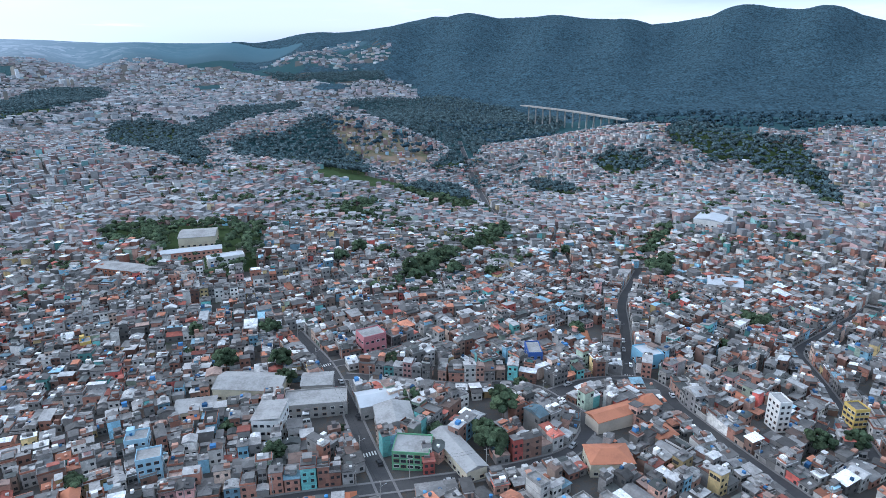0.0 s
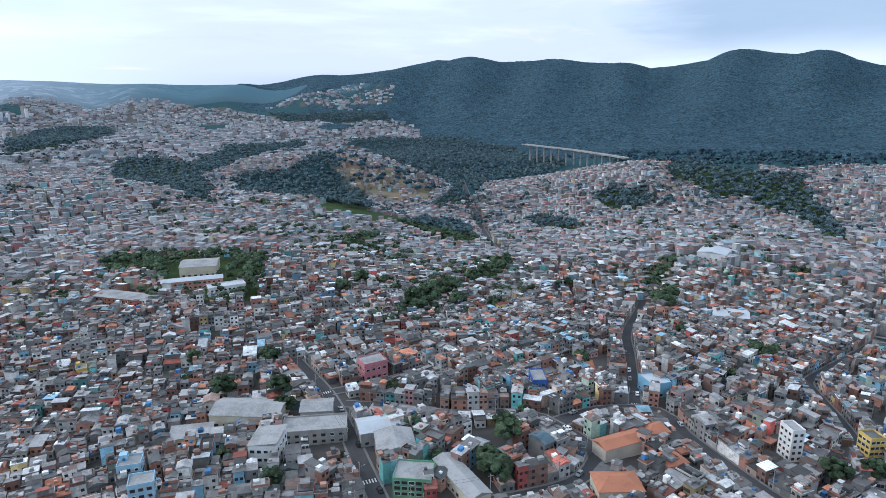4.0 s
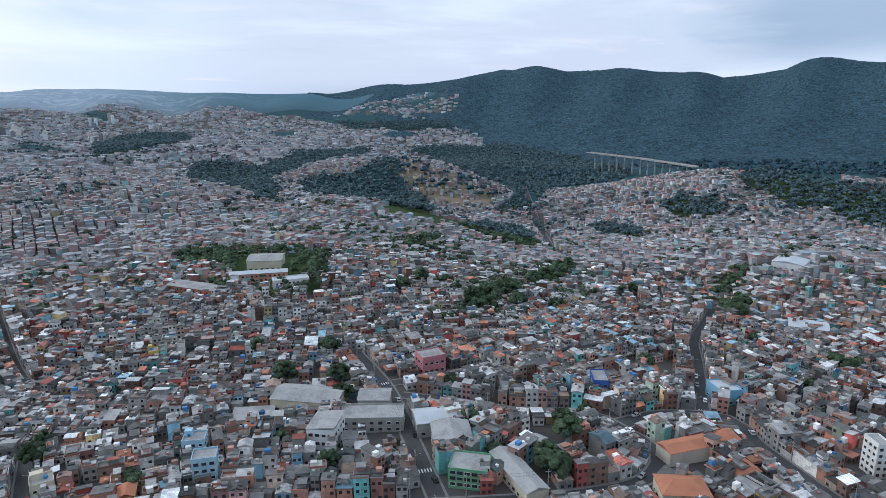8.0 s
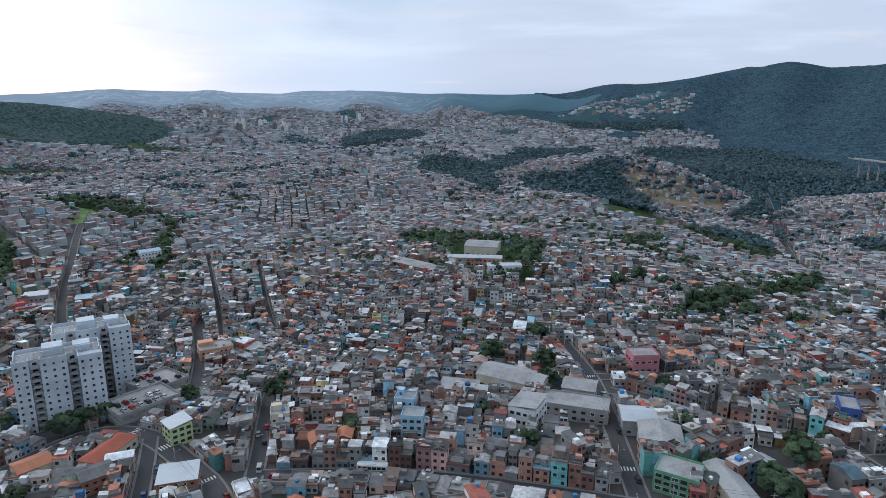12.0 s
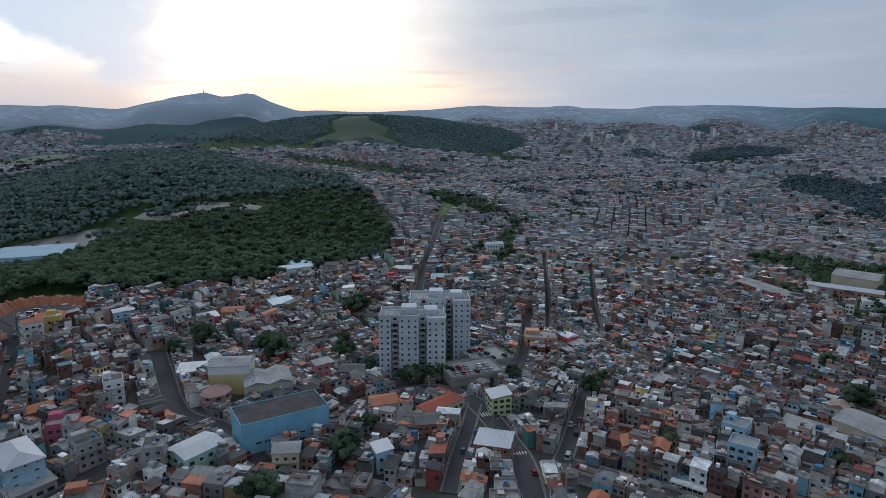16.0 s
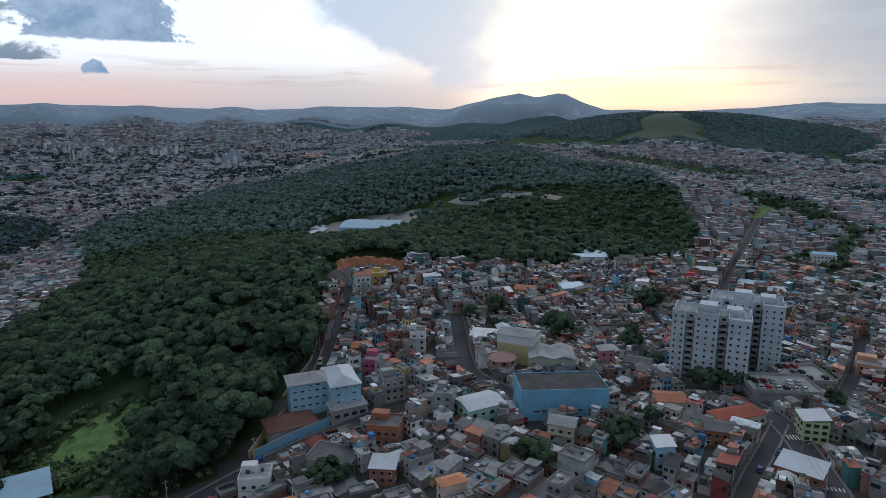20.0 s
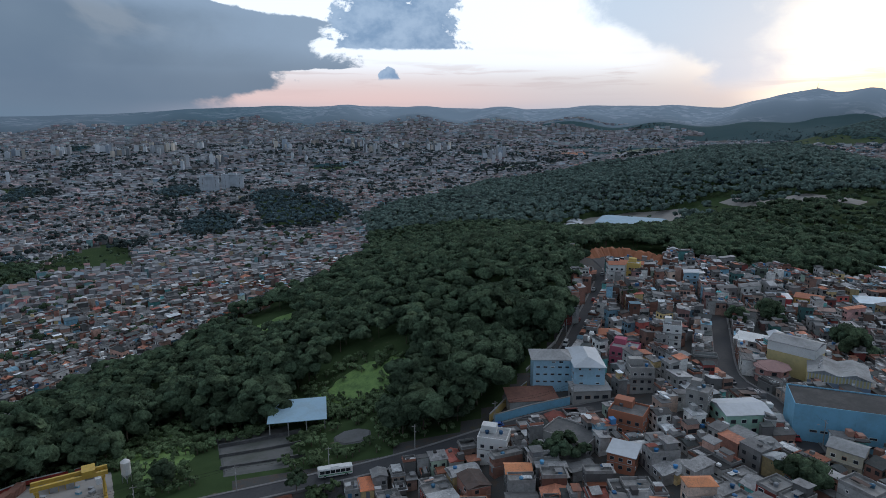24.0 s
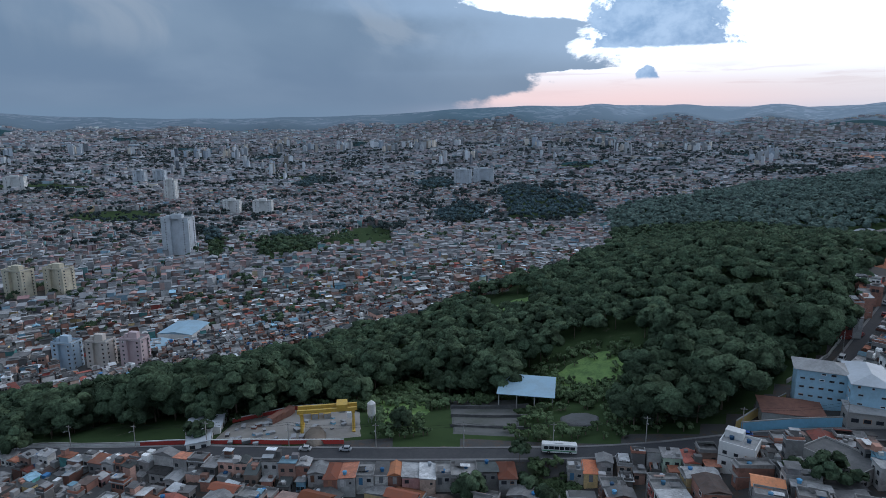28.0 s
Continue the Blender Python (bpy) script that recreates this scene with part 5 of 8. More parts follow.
def front_house(x, y, w, d, ang, pick):
    """A narrow town house of one to three storeys with a flat or pitched roof."""
    r = random.Random(pick)
    storeys = r.choices([1, 2, 3], [0.42, 0.46, 0.12])[0]
    if y < -20 and x < 0:      # taller narrow houses below the ridge road
        storeys = min(storeys + (r.random() < 0.3), 2)
    past = 1 + 9.0 / math.hypot(x, y)
    if float(road_gap(np.array([x * past]), np.array([y * past]))[0]) < 2.5:      # low builds before a street
        storeys = 1
    c, s = math.cos(ang), math.sin(ang)
    zs = [float(land(x + a * w / 2 * c - b * d / 2 * s, y + a * w / 2 * s + b * d / 2 * c)) for a in (-1, 1) for b in (-1, 1)]
    z, drop = sum(zs) / 4, max(zs) - min(zs) + 1.0
    flip = math.pi if r.random() < 0.5 else 0.0
    m = Matrix.Translation((x, y, z)) @ Matrix.Rotation(ang + flip, 4, "Z")
    style = r.choices(["terrace", "sheet", "tiles", "upper"], [0.27, 0.50, 0.10, 0.13 if y > -20 else 0.0])[0]
    words = {"terrace": "flat roof terrace", "sheet": "grey sheet roof", "tiles": "pitched tile roof", "upper": "half-built upper floor"}[style]
    ob = thing("house", f"narrow {['one', 'two', 'three'][storeys - 1]}-storey town house with a {words}", "house", m, "houses of the hillside town")
    h, hx, hy = storeys * 2.65, w / 2, d / 2
    # walls with proud floor bands
    rows = [(-hx, hx, -hy, hy, -drop, h)]
    part("wall", boxes(*rows), M_WALL_ONE, ob)
    bands = [(-hx - 0.03, hx + 0.03, -hy - (0.8 if (k > 0 and r.random() < 0.35) else 0.04), hy + 0.03, k * 2.65 - 0.12, k * 2.65 + 0.05) for k in range(1, storeys + 1)]
    part("floor_slab", boxes(*bands), M_SLAB, ob)
    if style in ("terrace", "upper"):
        t, ph = 0.14, r.uniform(0.6, 1.1)
        part("parapet", boxes((-hx, hx, -hy, -hy + t, h, h + ph), (-hx, hx, hy - t, hy, h, h + ph), (-hx, -hx + t, -hy + t, hy - t, h, h + ph), (hx - t, hx, -hy + t, hy - t, h, h + ph)), M_SLAB, ob)
        if style == "upper":
            k = r.uniform(-0.1, 0.35) * hy
            part("upper_room", boxes((-hx * 0.85, hx * 0.6, k, hy * 0.92, h + 0.04, h + 2.4)), M_WALL_ONE, ob)
            part("roof", bm_roof(hx * 0.95, (hy * 0.92 - k) / 2 + 0.3, 0.35, 0.1, "shed"), M_ROOF_ONE, ob, m=Matrix.Translation((-hx * 0.12, (hy * 0.92 + k) / 2, h + 2.4)))
        part("water_tank", TANK, None, ob, m=Matrix.Translation((r.uniform(-0.5, 0.5) * hx, r.uniform(-0.7, 0.2) * hy, h + 0.02)))
    elif style == "sheet":
        kind = r.choice(["gable", "shed", "shed", "gable"])
        a = 0.0 if r.random() < 0.5 else math.pi / 2
        ax, ay = (hx, hy) if a == 0.0 else (hy, hx)
        part("roof", bm_roof(ax + 0.25, ay + 0.25, min(ax * 0.28, 1.3) if kind == "gable" else min(ax * 0.2, 0.9), 0.1, kind), M_ROOF_ONE, ob, m=Matrix.Translation((0, 0, h + 0.05)) @ Matrix.Rotation(a, 4, "Z"))
        if r.random() < 0.4:
            part("water_tank", TANK, None, ob, m=Matrix.Translation((r.uniform(-0.4, 0.4) * hx, -hy * 0.6, h + 0.5)))
    else:
        part("roof", bm_roof(hx + 0.35, hy + 0.35, hx * 0.5, 0.12, r.choice(["gable", "hip"])), M_TILE, ob, m=Matrix.Translation((0, 0, h + 0.05)))
    # openings front and back
    full = ang + flip
    for side in (-1, 1):
        turn = Matrix.Identity(4) if side < 0 else Matrix.Rotation(math.pi, 4, "Z")
        if side * (-math.sin(full) * -x + math.cos(full) * -y) < -0.25 * math.hypot(x, y):
            continue          # blind party wall at the back
        for k in range(storeys):
            cols = 2 if w > 4.3 else 1
            for q in range(cols):
                px = (q - (cols - 1) / 2) * w * 0.46
                at = turn @ Matrix.Translation((px, -hy - 0.01, k * 2.65 + 1.0))
                if k == 0 and side < 0 and q == 0:
                    part("roller_shutter" if (w > 6.2 and r.random() < 0.4) else "door", SHUTTER if (w > 6.2 and r.random() < 0.4) else DOOR, None, ob, m=turn @ Matrix.Translation((px, -hy - 0.01, 0.1)))
                elif r.random() < 0.86:
                    part("window", WIN[r.choice([(1.2, 1.1), (1.6, 1.2), (1.2, 1.1), (0.7, 0.7)])], None, ob, m=at)
    if style in ("terrace", "upper"):   # loose sheets laid over part of the terrace
        for k in range(r.choice([1, 2, 2, 3])):
            sw, sd = r.uniform(0.25, 0.5) * hx, r.uniform(0.2, 0.4) * hy
            part("roof_sheet", bm_roof(sw, sd, r.uniform(0.05, 0.25), 0.05, "shed"), M_ROOF_ONE, ob, m=Matrix.Translation((r.uniform(-0.9, 0.9) * (hx - sw), r.uniform(-1, 0.1) * (hy - sd), h + r.uniform(0.5, 1.2))))
    if r.random() < 0.35:   # windows in the long flank
        for k in range(storeys):
            part("window", WIN[(1.2, 1.1)], None, ob, m=Matrix.Rotation(math.pi / 2 * r.choice([-1, 1]), 4, "Z") @ Matrix.Translation((r.uniform(-0.4, 0.4) * hy, -hx - 0.01, k * 2.65 + 1.0)))
    return ob


M_TILE = palette("roof_tiles", [(5, (0.44, 0.155, 0.075)), (3, (0.36, 0.125, 0.07)), (2, (0.50, 0.21, 0.10)), (1, (0.28, 0.13, 0.09))], per_object=True, fine=2.5, coarse=0.4, amount=0.5)
for i, (x, y, w, d, ang) in enumerate(FRONT):
    front_house(x, y, w, d, ang, i)

# ---- particular buildings ----
M_BLUE = worn("light_blue_render", (0.22, 0.44, 0.60), (0.16, 0.26, 0.32), 0.45, 1.2, 0.2)
M_PALEBLUE = worn("pale_blue_render", (0.36, 0.54, 0.66), (0.22, 0.30, 0.34), 0.45, 1.2, 0.2)
M_CREAM = worn("cream_render", (0.60, 0.55, 0.42), (0.30, 0.27, 0.22), 0.5, 1.2, 0.2)
M_YELLOW = worn("yellow_render", (0.58, 0.42, 0.12), (0.30, 0.24, 0.12), 0.4, 1.2, 0.2)
M_GREEN = worn("green_render", (0.16, 0.36, 0.20), (0.10, 0.18, 0.12), 0.45, 1.2, 0.2)
M_MINT = worn("mint_render", (0.40, 0.60, 0.48), (0.22, 0.30, 0.25), 0.45, 1.2, 0.2)
M_LIME = worn("lime_render", (0.52, 0.60, 0.30), (0.28, 0.30, 0.18), 0.4, 1.2, 0.2)
M_PINK = worn("pink_render", (0.48, 0.20, 0.22), (0.26, 0.14, 0.14), 0.4, 1.2, 0.2)
M_TOWERWALL = worn("tower_render", (0.56, 0.60, 0.64), (0.30, 0.31, 0.32), 0.5, 0.8, 0.12)
M_OLDROOF = worn("dark_sheet_roof", (0.10, 0.10, 0.10), (0.22, 0.21, 0.20), 0.55, 1.0, 0.15)
M_GREYROOF = worn("grey_sheet_roof", (0.34, 0.34, 0.335), (0.14, 0.135, 0.13), 0.65, 1.0, 0.12)
M_PALEROOF = worn("pale_metal_roof", (0.47, 0.50, 0.53), (0.30, 0.31, 0.32), 0.45, 1.0, 0.12, rough=0.5)
M_ORANGE = worn("orange_tile_roof", (0.42, 0.175, 0.10), (0.25, 0.11, 0.07), 0.55, 1.8, 0.2)
M_BLUEROOF = worn("blue_metal_roof", (0.30, 0.44, 0.54), (0.24, 0.28, 0.30), 0.45, 1.0, 0.15, rough=0.5)
M_RUST = worn("rusty_sheet_roof", (0.22, 0.11, 0.08), (0.10, 0.06, 0.05), 0.6, 1.2, 0.25)
M_BEIGE = worn("beige_render", (0.52, 0.46, 0.38), (0.30, 0.26, 0.22), 0.45, 1.2, 0.2)
M_BRICK = worn("raw_brick", (0.38, 0.155, 0.09), (0.22, 0.12, 0.09), 0.5, 1.5, 0.3)
M_RED = worn("red_paint", (0.46, 0.06, 0.05), (0.22, 0.08, 0.07), 0.35, 1.2, 0.3)
M_STEEL = worn("yellow_steel", (0.52, 0.35, 0.06), (0.22, 0.15, 0.06), 0.4, 3.0, 0.8, rough=0.5)
M_GREYSTEEL = worn("grey_steel", (0.32, 0.33, 0.34), (0.18, 0.15, 0.12), 0.4, 3.0, 0.8, rough=0.5)
M_CLAY = worn("red_clay", (0.36, 0.15, 0.075), (0.24, 0.11, 0.07), 0.6, 1.0, 0.12, relief=0.6)
M_GRAVEL = worn("pale_gravel", (0.28, 0.265, 0.245), (0.20, 0.18, 0.15), 0.6, 0.6, 0.05, relief=0.5)
M_GRASS = worn("rough_grass", (0.16, 0.25, 0.07), (0.07, 0.125, 0.04), 0.9, 1.2, 0.22, relief=0.6)


def base_of(x, y, w, d, ang):
    c, s = math.cos(ang), math.sin(ang)
    zs = [float(land(x + a * w / 2 * c - b * d / 2 * s, y + a * w / 2 * s + b * d / 2 * c)) for a in (-1, 0, 1) for b in (-1, 0, 1)]
    return sum(zs) / 9, max(zs) - min(zs) + 1.5


def block(name, label, category, x, y, w, d, deg, h, wall, roof, kind="flat", rise=1.2, rows=2, cols=(4, 3), win=(1.6, 1.2), parapet=0.7, first=1.1, faces=(0, 1, 2, 3), dz=0.0):
    """A larger building: walls, roof, eaves or parapet and every window by itself."""
    ang = radians(deg)
    z, drop = base_of(x, y, w, d, ang)
    ob = thing(name, label, category, Matrix.Translation((x, y, z + dz)) @ Matrix.Rotation(ang, 4, "Z"))
    hx, hy = w / 2, d / 2
    part("wall", boxes((-hx, hx, -hy, hy, -drop, h)), wall, ob)
    if kind == "flat":
        t = 0.2
        part("roof", boxes((-hx + t, hx - t, -hy + t, hy - t, h + 0.01, h + 0.14)), roof, ob)
        part("parapet", boxes((-hx, hx, -hy, -hy + t, h, h + parapet), (-hx, hx, hy - t, hy, h, h + parapet), (-hx, -hx + t, -hy + t, hy - t, h, h + parapet), (hx - t, hx, -hy + t, hy - t, h, h + parapet)), wall, ob)
    else:
        along = d >= w
        ax, ay = (hx, hy) if along else (hy, hx)
        part("roof", bm_roof(ax + 0.35, ay + 0.35, rise, 0.14, kind), roof, ob, m=Matrix.Translation((0, 0, h + 0.03)) @ Matrix.Rotation(0 if along else math.pi / 2, 4, "Z"))
    if win not in WIN:
        WIN[win] = window_mesh(*win)
    for f in faces:
        length, off = (w, hy) if f % 2 == 0 else (d, hx)
        n = cols[f % 2]
        turn = Matrix.Rotation(f * math.pi / 2, 4, "Z")
        way = Matrix.Rotation(ang, 3, "Z") @ turn.to_3x3() @ Vector((0, -1, 0))
        if way.dot(Vector((-x, -y, 0))) < -0.2 * math.hypot(x, y):
            continue      # blind walls at the back
        for r in range(rows):
            for k in range(n):
                px = ((k + 0.5) / n - 0.5) * length * 0.94
                part("window", WIN[win], None, ob, m=turn @ Matrix.Translation((px, -off - 0.01, first + r * (h - first + 0.4) / max(rows, 1))))
    return ob


# the hall, the corner building and their neighbours on the ridge
hall = block("assembly_hall", "large light blue rendered hall with a stained dark flat roof", "hall", -199, 65, 30, 15, 87, 11.5, M_BLUE, worn("tarred_roof", (0.045, 0.045, 0.045), (0.11, 0.105, 0.10), 0.6, 1.0, 0.15), rows=0, parapet=0.5)
WIN[(2.0, 0.8)], WIN[(1.3, 0.6)], WIN[(0.9, 1.0)] = window_mesh(2.0, 0.8), window_mesh(1.3, 0.6), window_mesh(0.9, 1.0)
for px, pz in [(-9.6 + 2.7 * k, 3.9) for k in range(4)] + [(u, v) for u in (2.6, 5.2, 9.2, 12.2) for v in (4.0, 1.4)]:
    part("window", WIN[(2.0, 0.8)], None, hall, m=Matrix.Translation((px, -7.51, pz)))
for px in (-3.6, 0.6, 7.3):
    part("pilaster", boxes((px - 0.12, px + 0.12, -7.6, -7.5, -3, 11.4)), M_BLUE, hall)


# houses that stand out
NOTED_WALLS = {"white": M_WHITE, "yellow": M_YELLOW, "pale": M_PALEBLUE, "teal": worn("turquoise_render", (0.10, 0.44, 0.48), (0.10, 0.24, 0.26), 0.4, 1.2, 0.2), "red": worn("crimson_render", (0.50, 0.09, 0.10), (0.25, 0.09, 0.08), 0.4, 1.2, 0.2),
               "concrete": M_CONCRETE, "green": worn("bright_green_render", (0.17, 0.46, 0.14), (0.12, 0.22, 0.10), 0.4, 1.2, 0.2), "brick": M_BRICK, "magenta": worn("magenta_render", (0.44, 0.11, 0.17), (0.22, 0.10, 0.11), 0.4, 1.2, 0.2), "cream": M_CREAM,
               "pink": M_PINK, "peach": worn("peach_render", (0.60, 0.34, 0.21), (0.30, 0.20, 0.15), 0.45, 1.2, 0.2), "orange": worn("orange_render", (0.55, 0.25, 0.09), (0.30, 0.16, 0.09), 0.45, 1.2, 0.2)}
NOTED_ROOFS = {"orange": M_ORANGE, "pale": M_PALEROOF, "grey": M_GREYROOF, "white": M_WHITE, "dark": M_OLDROOF, "blue": M_BLUEROOF}
nr = random.Random(77)
for x, y, w, h, wall, roof, kind, storeys, label in NOTED:
    d = min(max(w * 0.85, 7.0), 12.0)
    deg = math.degrees(math.atan2(-x, y)) + nr.uniform(-14, 20)
    ob = block("house", label, "house", x, y, w, d, deg, h, NOTED_WALLS[wall], NOTED_ROOFS[roof], kind, 1.2 if kind == "gable" else 0.6, storeys, (max(2, int(w / 2.4)), 3), (1.2, 1.1))
    if kind == "flat":
        for k in range(nr.choice([1, 2, 2])):
            part("water_tank", TANK, None, ob, m=Matrix.Translation((nr.uniform(-0.7, 0.7) * (w / 2 - 1), nr.uniform(-0.7, 0.7) * (d / 2 - 1), h + 0.15)))
        k = nr.uniform(0.3, 0.6) * w
        part("stair_house", boxes((-w / 2 + 0.4, -w / 2 + 0.4 + k, d * 0.05, d / 2 - 0.4, h + 0.12, h + 2.3)), NOTED_WALLS[wall], ob)
    if storeys > 1:
        for k in range(1, storeys):      # balconies or bare floor edges along the front
            z = k * (h + 0.3) / storeys
            deep = nr.choice([0.06, 0.06, 0.9])
            part("floor_slab", boxes((-w / 2 - 0.04, w / 2 + 0.04, -d / 2 - deep, -d / 2 + 0.02, z - 0.10, z + 0.08)), M_SLAB, ob)
            if deep > 0.5:
                part("railing", boxes((-w / 2, w / 2, -d / 2 - deep, -d / 2 - deep + 0.08, z + 0.08, z + 0.95)), NOTED_WALLS[wall], ob)
# an eight-sided house at the crossing
z, drop = base_of(-236, 52, 11, 11, 0.0)
ob = thing("corner_house", "dusty pink eight-sided house with a faded pyramid roof", "house", Matrix.Translation((-236, 52, z)) @ Matrix.Rotation(radians(22), 4, "Z"))
def prism(r0, r1, z0, z1):
    bm = bmesh.new()
    bmesh.ops.create_cone(bm, cap_ends=True, segments=8, radius1=r0, radius2=r1, depth=z1 - z0, matrix=Matrix.Translation((0, 0, (z0 + z1) / 2)))
    return bm
part("wall", prism(5.6, 5.6, -drop, 5.6), worn("dusty_pink_render", (0.46, 0.25, 0.22), (0.26, 0.17, 0.15), 0.45, 1.2, 0.2), ob)
part("canopy", prism(6.4, 6.4, 2.7, 2.9), M_SLAB, ob)
part("roof", prism(6.5, 0.5, 5.6, 7.3), worn("faded_tile_roof", (0.34, 0.21, 0.19), (0.20, 0.15, 0.14), 0.5, 1.5, 0.25), ob)
for k in range(8):
    for zz in (0.8, 3.7):
        part("window", WIN[(1.6, 1.2)], None, ob, m=Matrix.Rotation(radians(k * 45 + 22.5), 4, "Z") @ Matrix.Translation((0, -5.19, zz)))

# the office block: a long wing and a second one thrust out towards the road
bb = thing("office_block", "pale blue corner block of two wings with grey hipped metal roofs", "building", Matrix.Translation((-210, -28.6, 6.4)) @ Matrix.Rotation(radians(105), 4, "Z"))
part("wall", boxes((0, 13.2, 0, 10, -5, 9.6)), M_PALEBLUE, bb)
part("wing", boxes((13.2, 23.6, -6.4, 12, -5, 9.6)), M_PALEBLUE, bb)
part("roof", bm_roof(5.5, 7.6, 2.0, 0.15, "hip"), M_GREYROOF, bb, "weathered grey metal roof of the long wing", m=Matrix.Translation((6.6, 5, 9.62)) @ Matrix.Rotation(math.pi / 2, 4, "Z"))
part("roof", bm_roof(5.6, 9.8, 2.2, 0.15, "hip"), M_PALEROOF, bb, "pale grey metal roof of the thrust wing", m=Matrix.Translation((18.4, 2.8, 9.66)))
for r in range(3):
    for k in range(5):
        part("window", WIN[(1.3, 0.6)], None, bb, m=Matrix.Translation((1.6 + k * 2.55, -0.01, 1.3 + r * 2.7)))
    for px in (15.6, 21.2):
        part("window", WIN[(1.3, 0.6)], None, bb, m=Matrix.Translation((px, -6.41, 0.9 + r * 2.7)))
    for k in range(2):
        part("window", WIN[(1.3, 0.6)], None, bb, m=Matrix.Translation((13.19, -1.8 - k * 2.4, 1.1 + r * 2.7)) @ Matrix.Rotation(-math.pi / 2, 4, "Z"))
    for k in range(5):
        part("window", WIN[(1.3, 0.6)], None, bb, m=Matrix.Translation((23.61, -4.4 + k * 3.2, 1.1 + r * 2.7)) @ Matrix.Rotation(math.pi / 2, 4, "Z"))
for px in (7.0, 9.6):
    part("window", WIN[(1.3, 0.6)], None, bb, m=Matrix.Translation((px, -0.01, 8.6)))
for px in (15.0, 18.4, 21.6):
    part("window", WIN[(0.7, 0.7)], None, bb, m=Matrix.Translation((px, -6.41, 8.6)))
block("shop_building", "mint green shop with a broad white metal roof", "shop", -196, 36, 14, 11, 111, 6.5, M_MINT, M_PALEROOF, "gable", 1.2, 2, (4, 3))
M_OCHRE = worn("faded_yellow_render", (0.60, 0.51, 0.25), (0.34, 0.30, 0.18), 0.45, 1.2, 0.2)
M_NAVY = worn("navy_paint", (0.035, 0.045, 0.13), (0.03, 0.03, 0.06), 0.4, 1.2, 0.3)
z, drop = base_of(-248, 62, 15, 12, radians(60))
sp = thing("sports_hall", "tall faded yellow hall with a white upper band and grey roof", "hall", Matrix.Translation((-248, 62, z)) @ Matrix.Rotation(radians(60), 4, "Z"))
part("wall", boxes((-8, 8, -5.5, 5.5, -drop, 8.6)), M_OCHRE, sp)
part("upper_band", boxes((-8.05, 8.05, -5.55, 5.55, 8.6, 12.0)), M_WHITE, sp, "white sheet band")
part("roof", bm_roof(5.8, 8.3, 1.3, 0.14, "gable"), M_GREYROOF, sp, m=Matrix.Translation((0, 0, 12.02)) @ Matrix.Rotation(math.pi / 2, 4, "Z"))
z, drop = base_of(-234, 72, 16, 15, radians(78))
mh = thing("market_hall", "twin-gabled market hall with ribbed pale front and navy base", "hall", Matrix.Translation((-234, 72, z)) @ Matrix.Rotation(radians(78), 4, "Z"))
part("wall", boxes((-9, 9, -7, 8, -drop, 8.6)), M_OCHRE, mh)
part("base_panel", boxes((-9.05, 9.05, -7.12, -6.95, 0, 4.2)), M_NAVY, mh, "navy painted base of the front")
part("band", boxes((-9.06, 9.06, -7.16, -6.94, 4.2, 6.2)), worn("steel_blue_band", (0.22, 0.27, 0.36), (0.14, 0.16, 0.2), 0.4), mh, "steel blue band")
for k in range(19):
    part("rib", boxes((-9 + k * 0.97, -8.62 + k * 0.97, -7.2, -6.98, 6.2, 9.2)), M_PALEROOF, mh)
for sx in (-1, 1):
    part("roof", bm_roof(4.75, 8.0, 1.5, 0.14, "gable"), M_GREYROOF, mh, m=Matrix.Translation((sx * 4.55, 0.5, 8.7)))
    for k in range(2):
        part("disc", tubes(((sx * 4.5 - 1.2 + 2.4 * k, -7.16, 2.4), (sx * 4.5 - 1.2 + 2.4 * k, -7.1, 2.4), 0.75, 0.75), sides=14), M_STEEL, mh, "round yellow sign")
for k in range(7):
    part("roof_vent", boxes((-6.2 + 0.2 * k, -5.6 + 0.2 * k, -5 + k * 1.5, -4.4 + k * 1.5, 10.0, 10.6)), M_GREYSTEEL, mh)
block("long_shop", "long low shop with an orange tile hip roof", "shop", -190, 126, 19, 8, 102, 4.0, M_CREAM, worn("red_tile_roof", (0.40, 0.115, 0.07), (0.22, 0.09, 0.07), 0.55, 1.8, 0.2), "hip", 1.8, 1, (6, 2))
block("corner_house", "lime green three-storey corner house with a pale roof", "house", -179, 146, 8, 8.5, 70, 7.6, M_LIME, M_PALEROOF, "shed", 1.2, 3, (3, 3))
block("pale_block", "white block with a blue base and pale roof", "building", -345, 3, 12, 9, 88, 8.0, M_WHITE, M_ORANGE, "gable", 1.0, 0)
block("factory_shed", "white and blue workshop below the wooded hill", "workshop", -430, 165, 22, 16, 30, 7.0, M_WHITE, M_BLUEROOF, "gable", 1.6, 1, (5, 3))


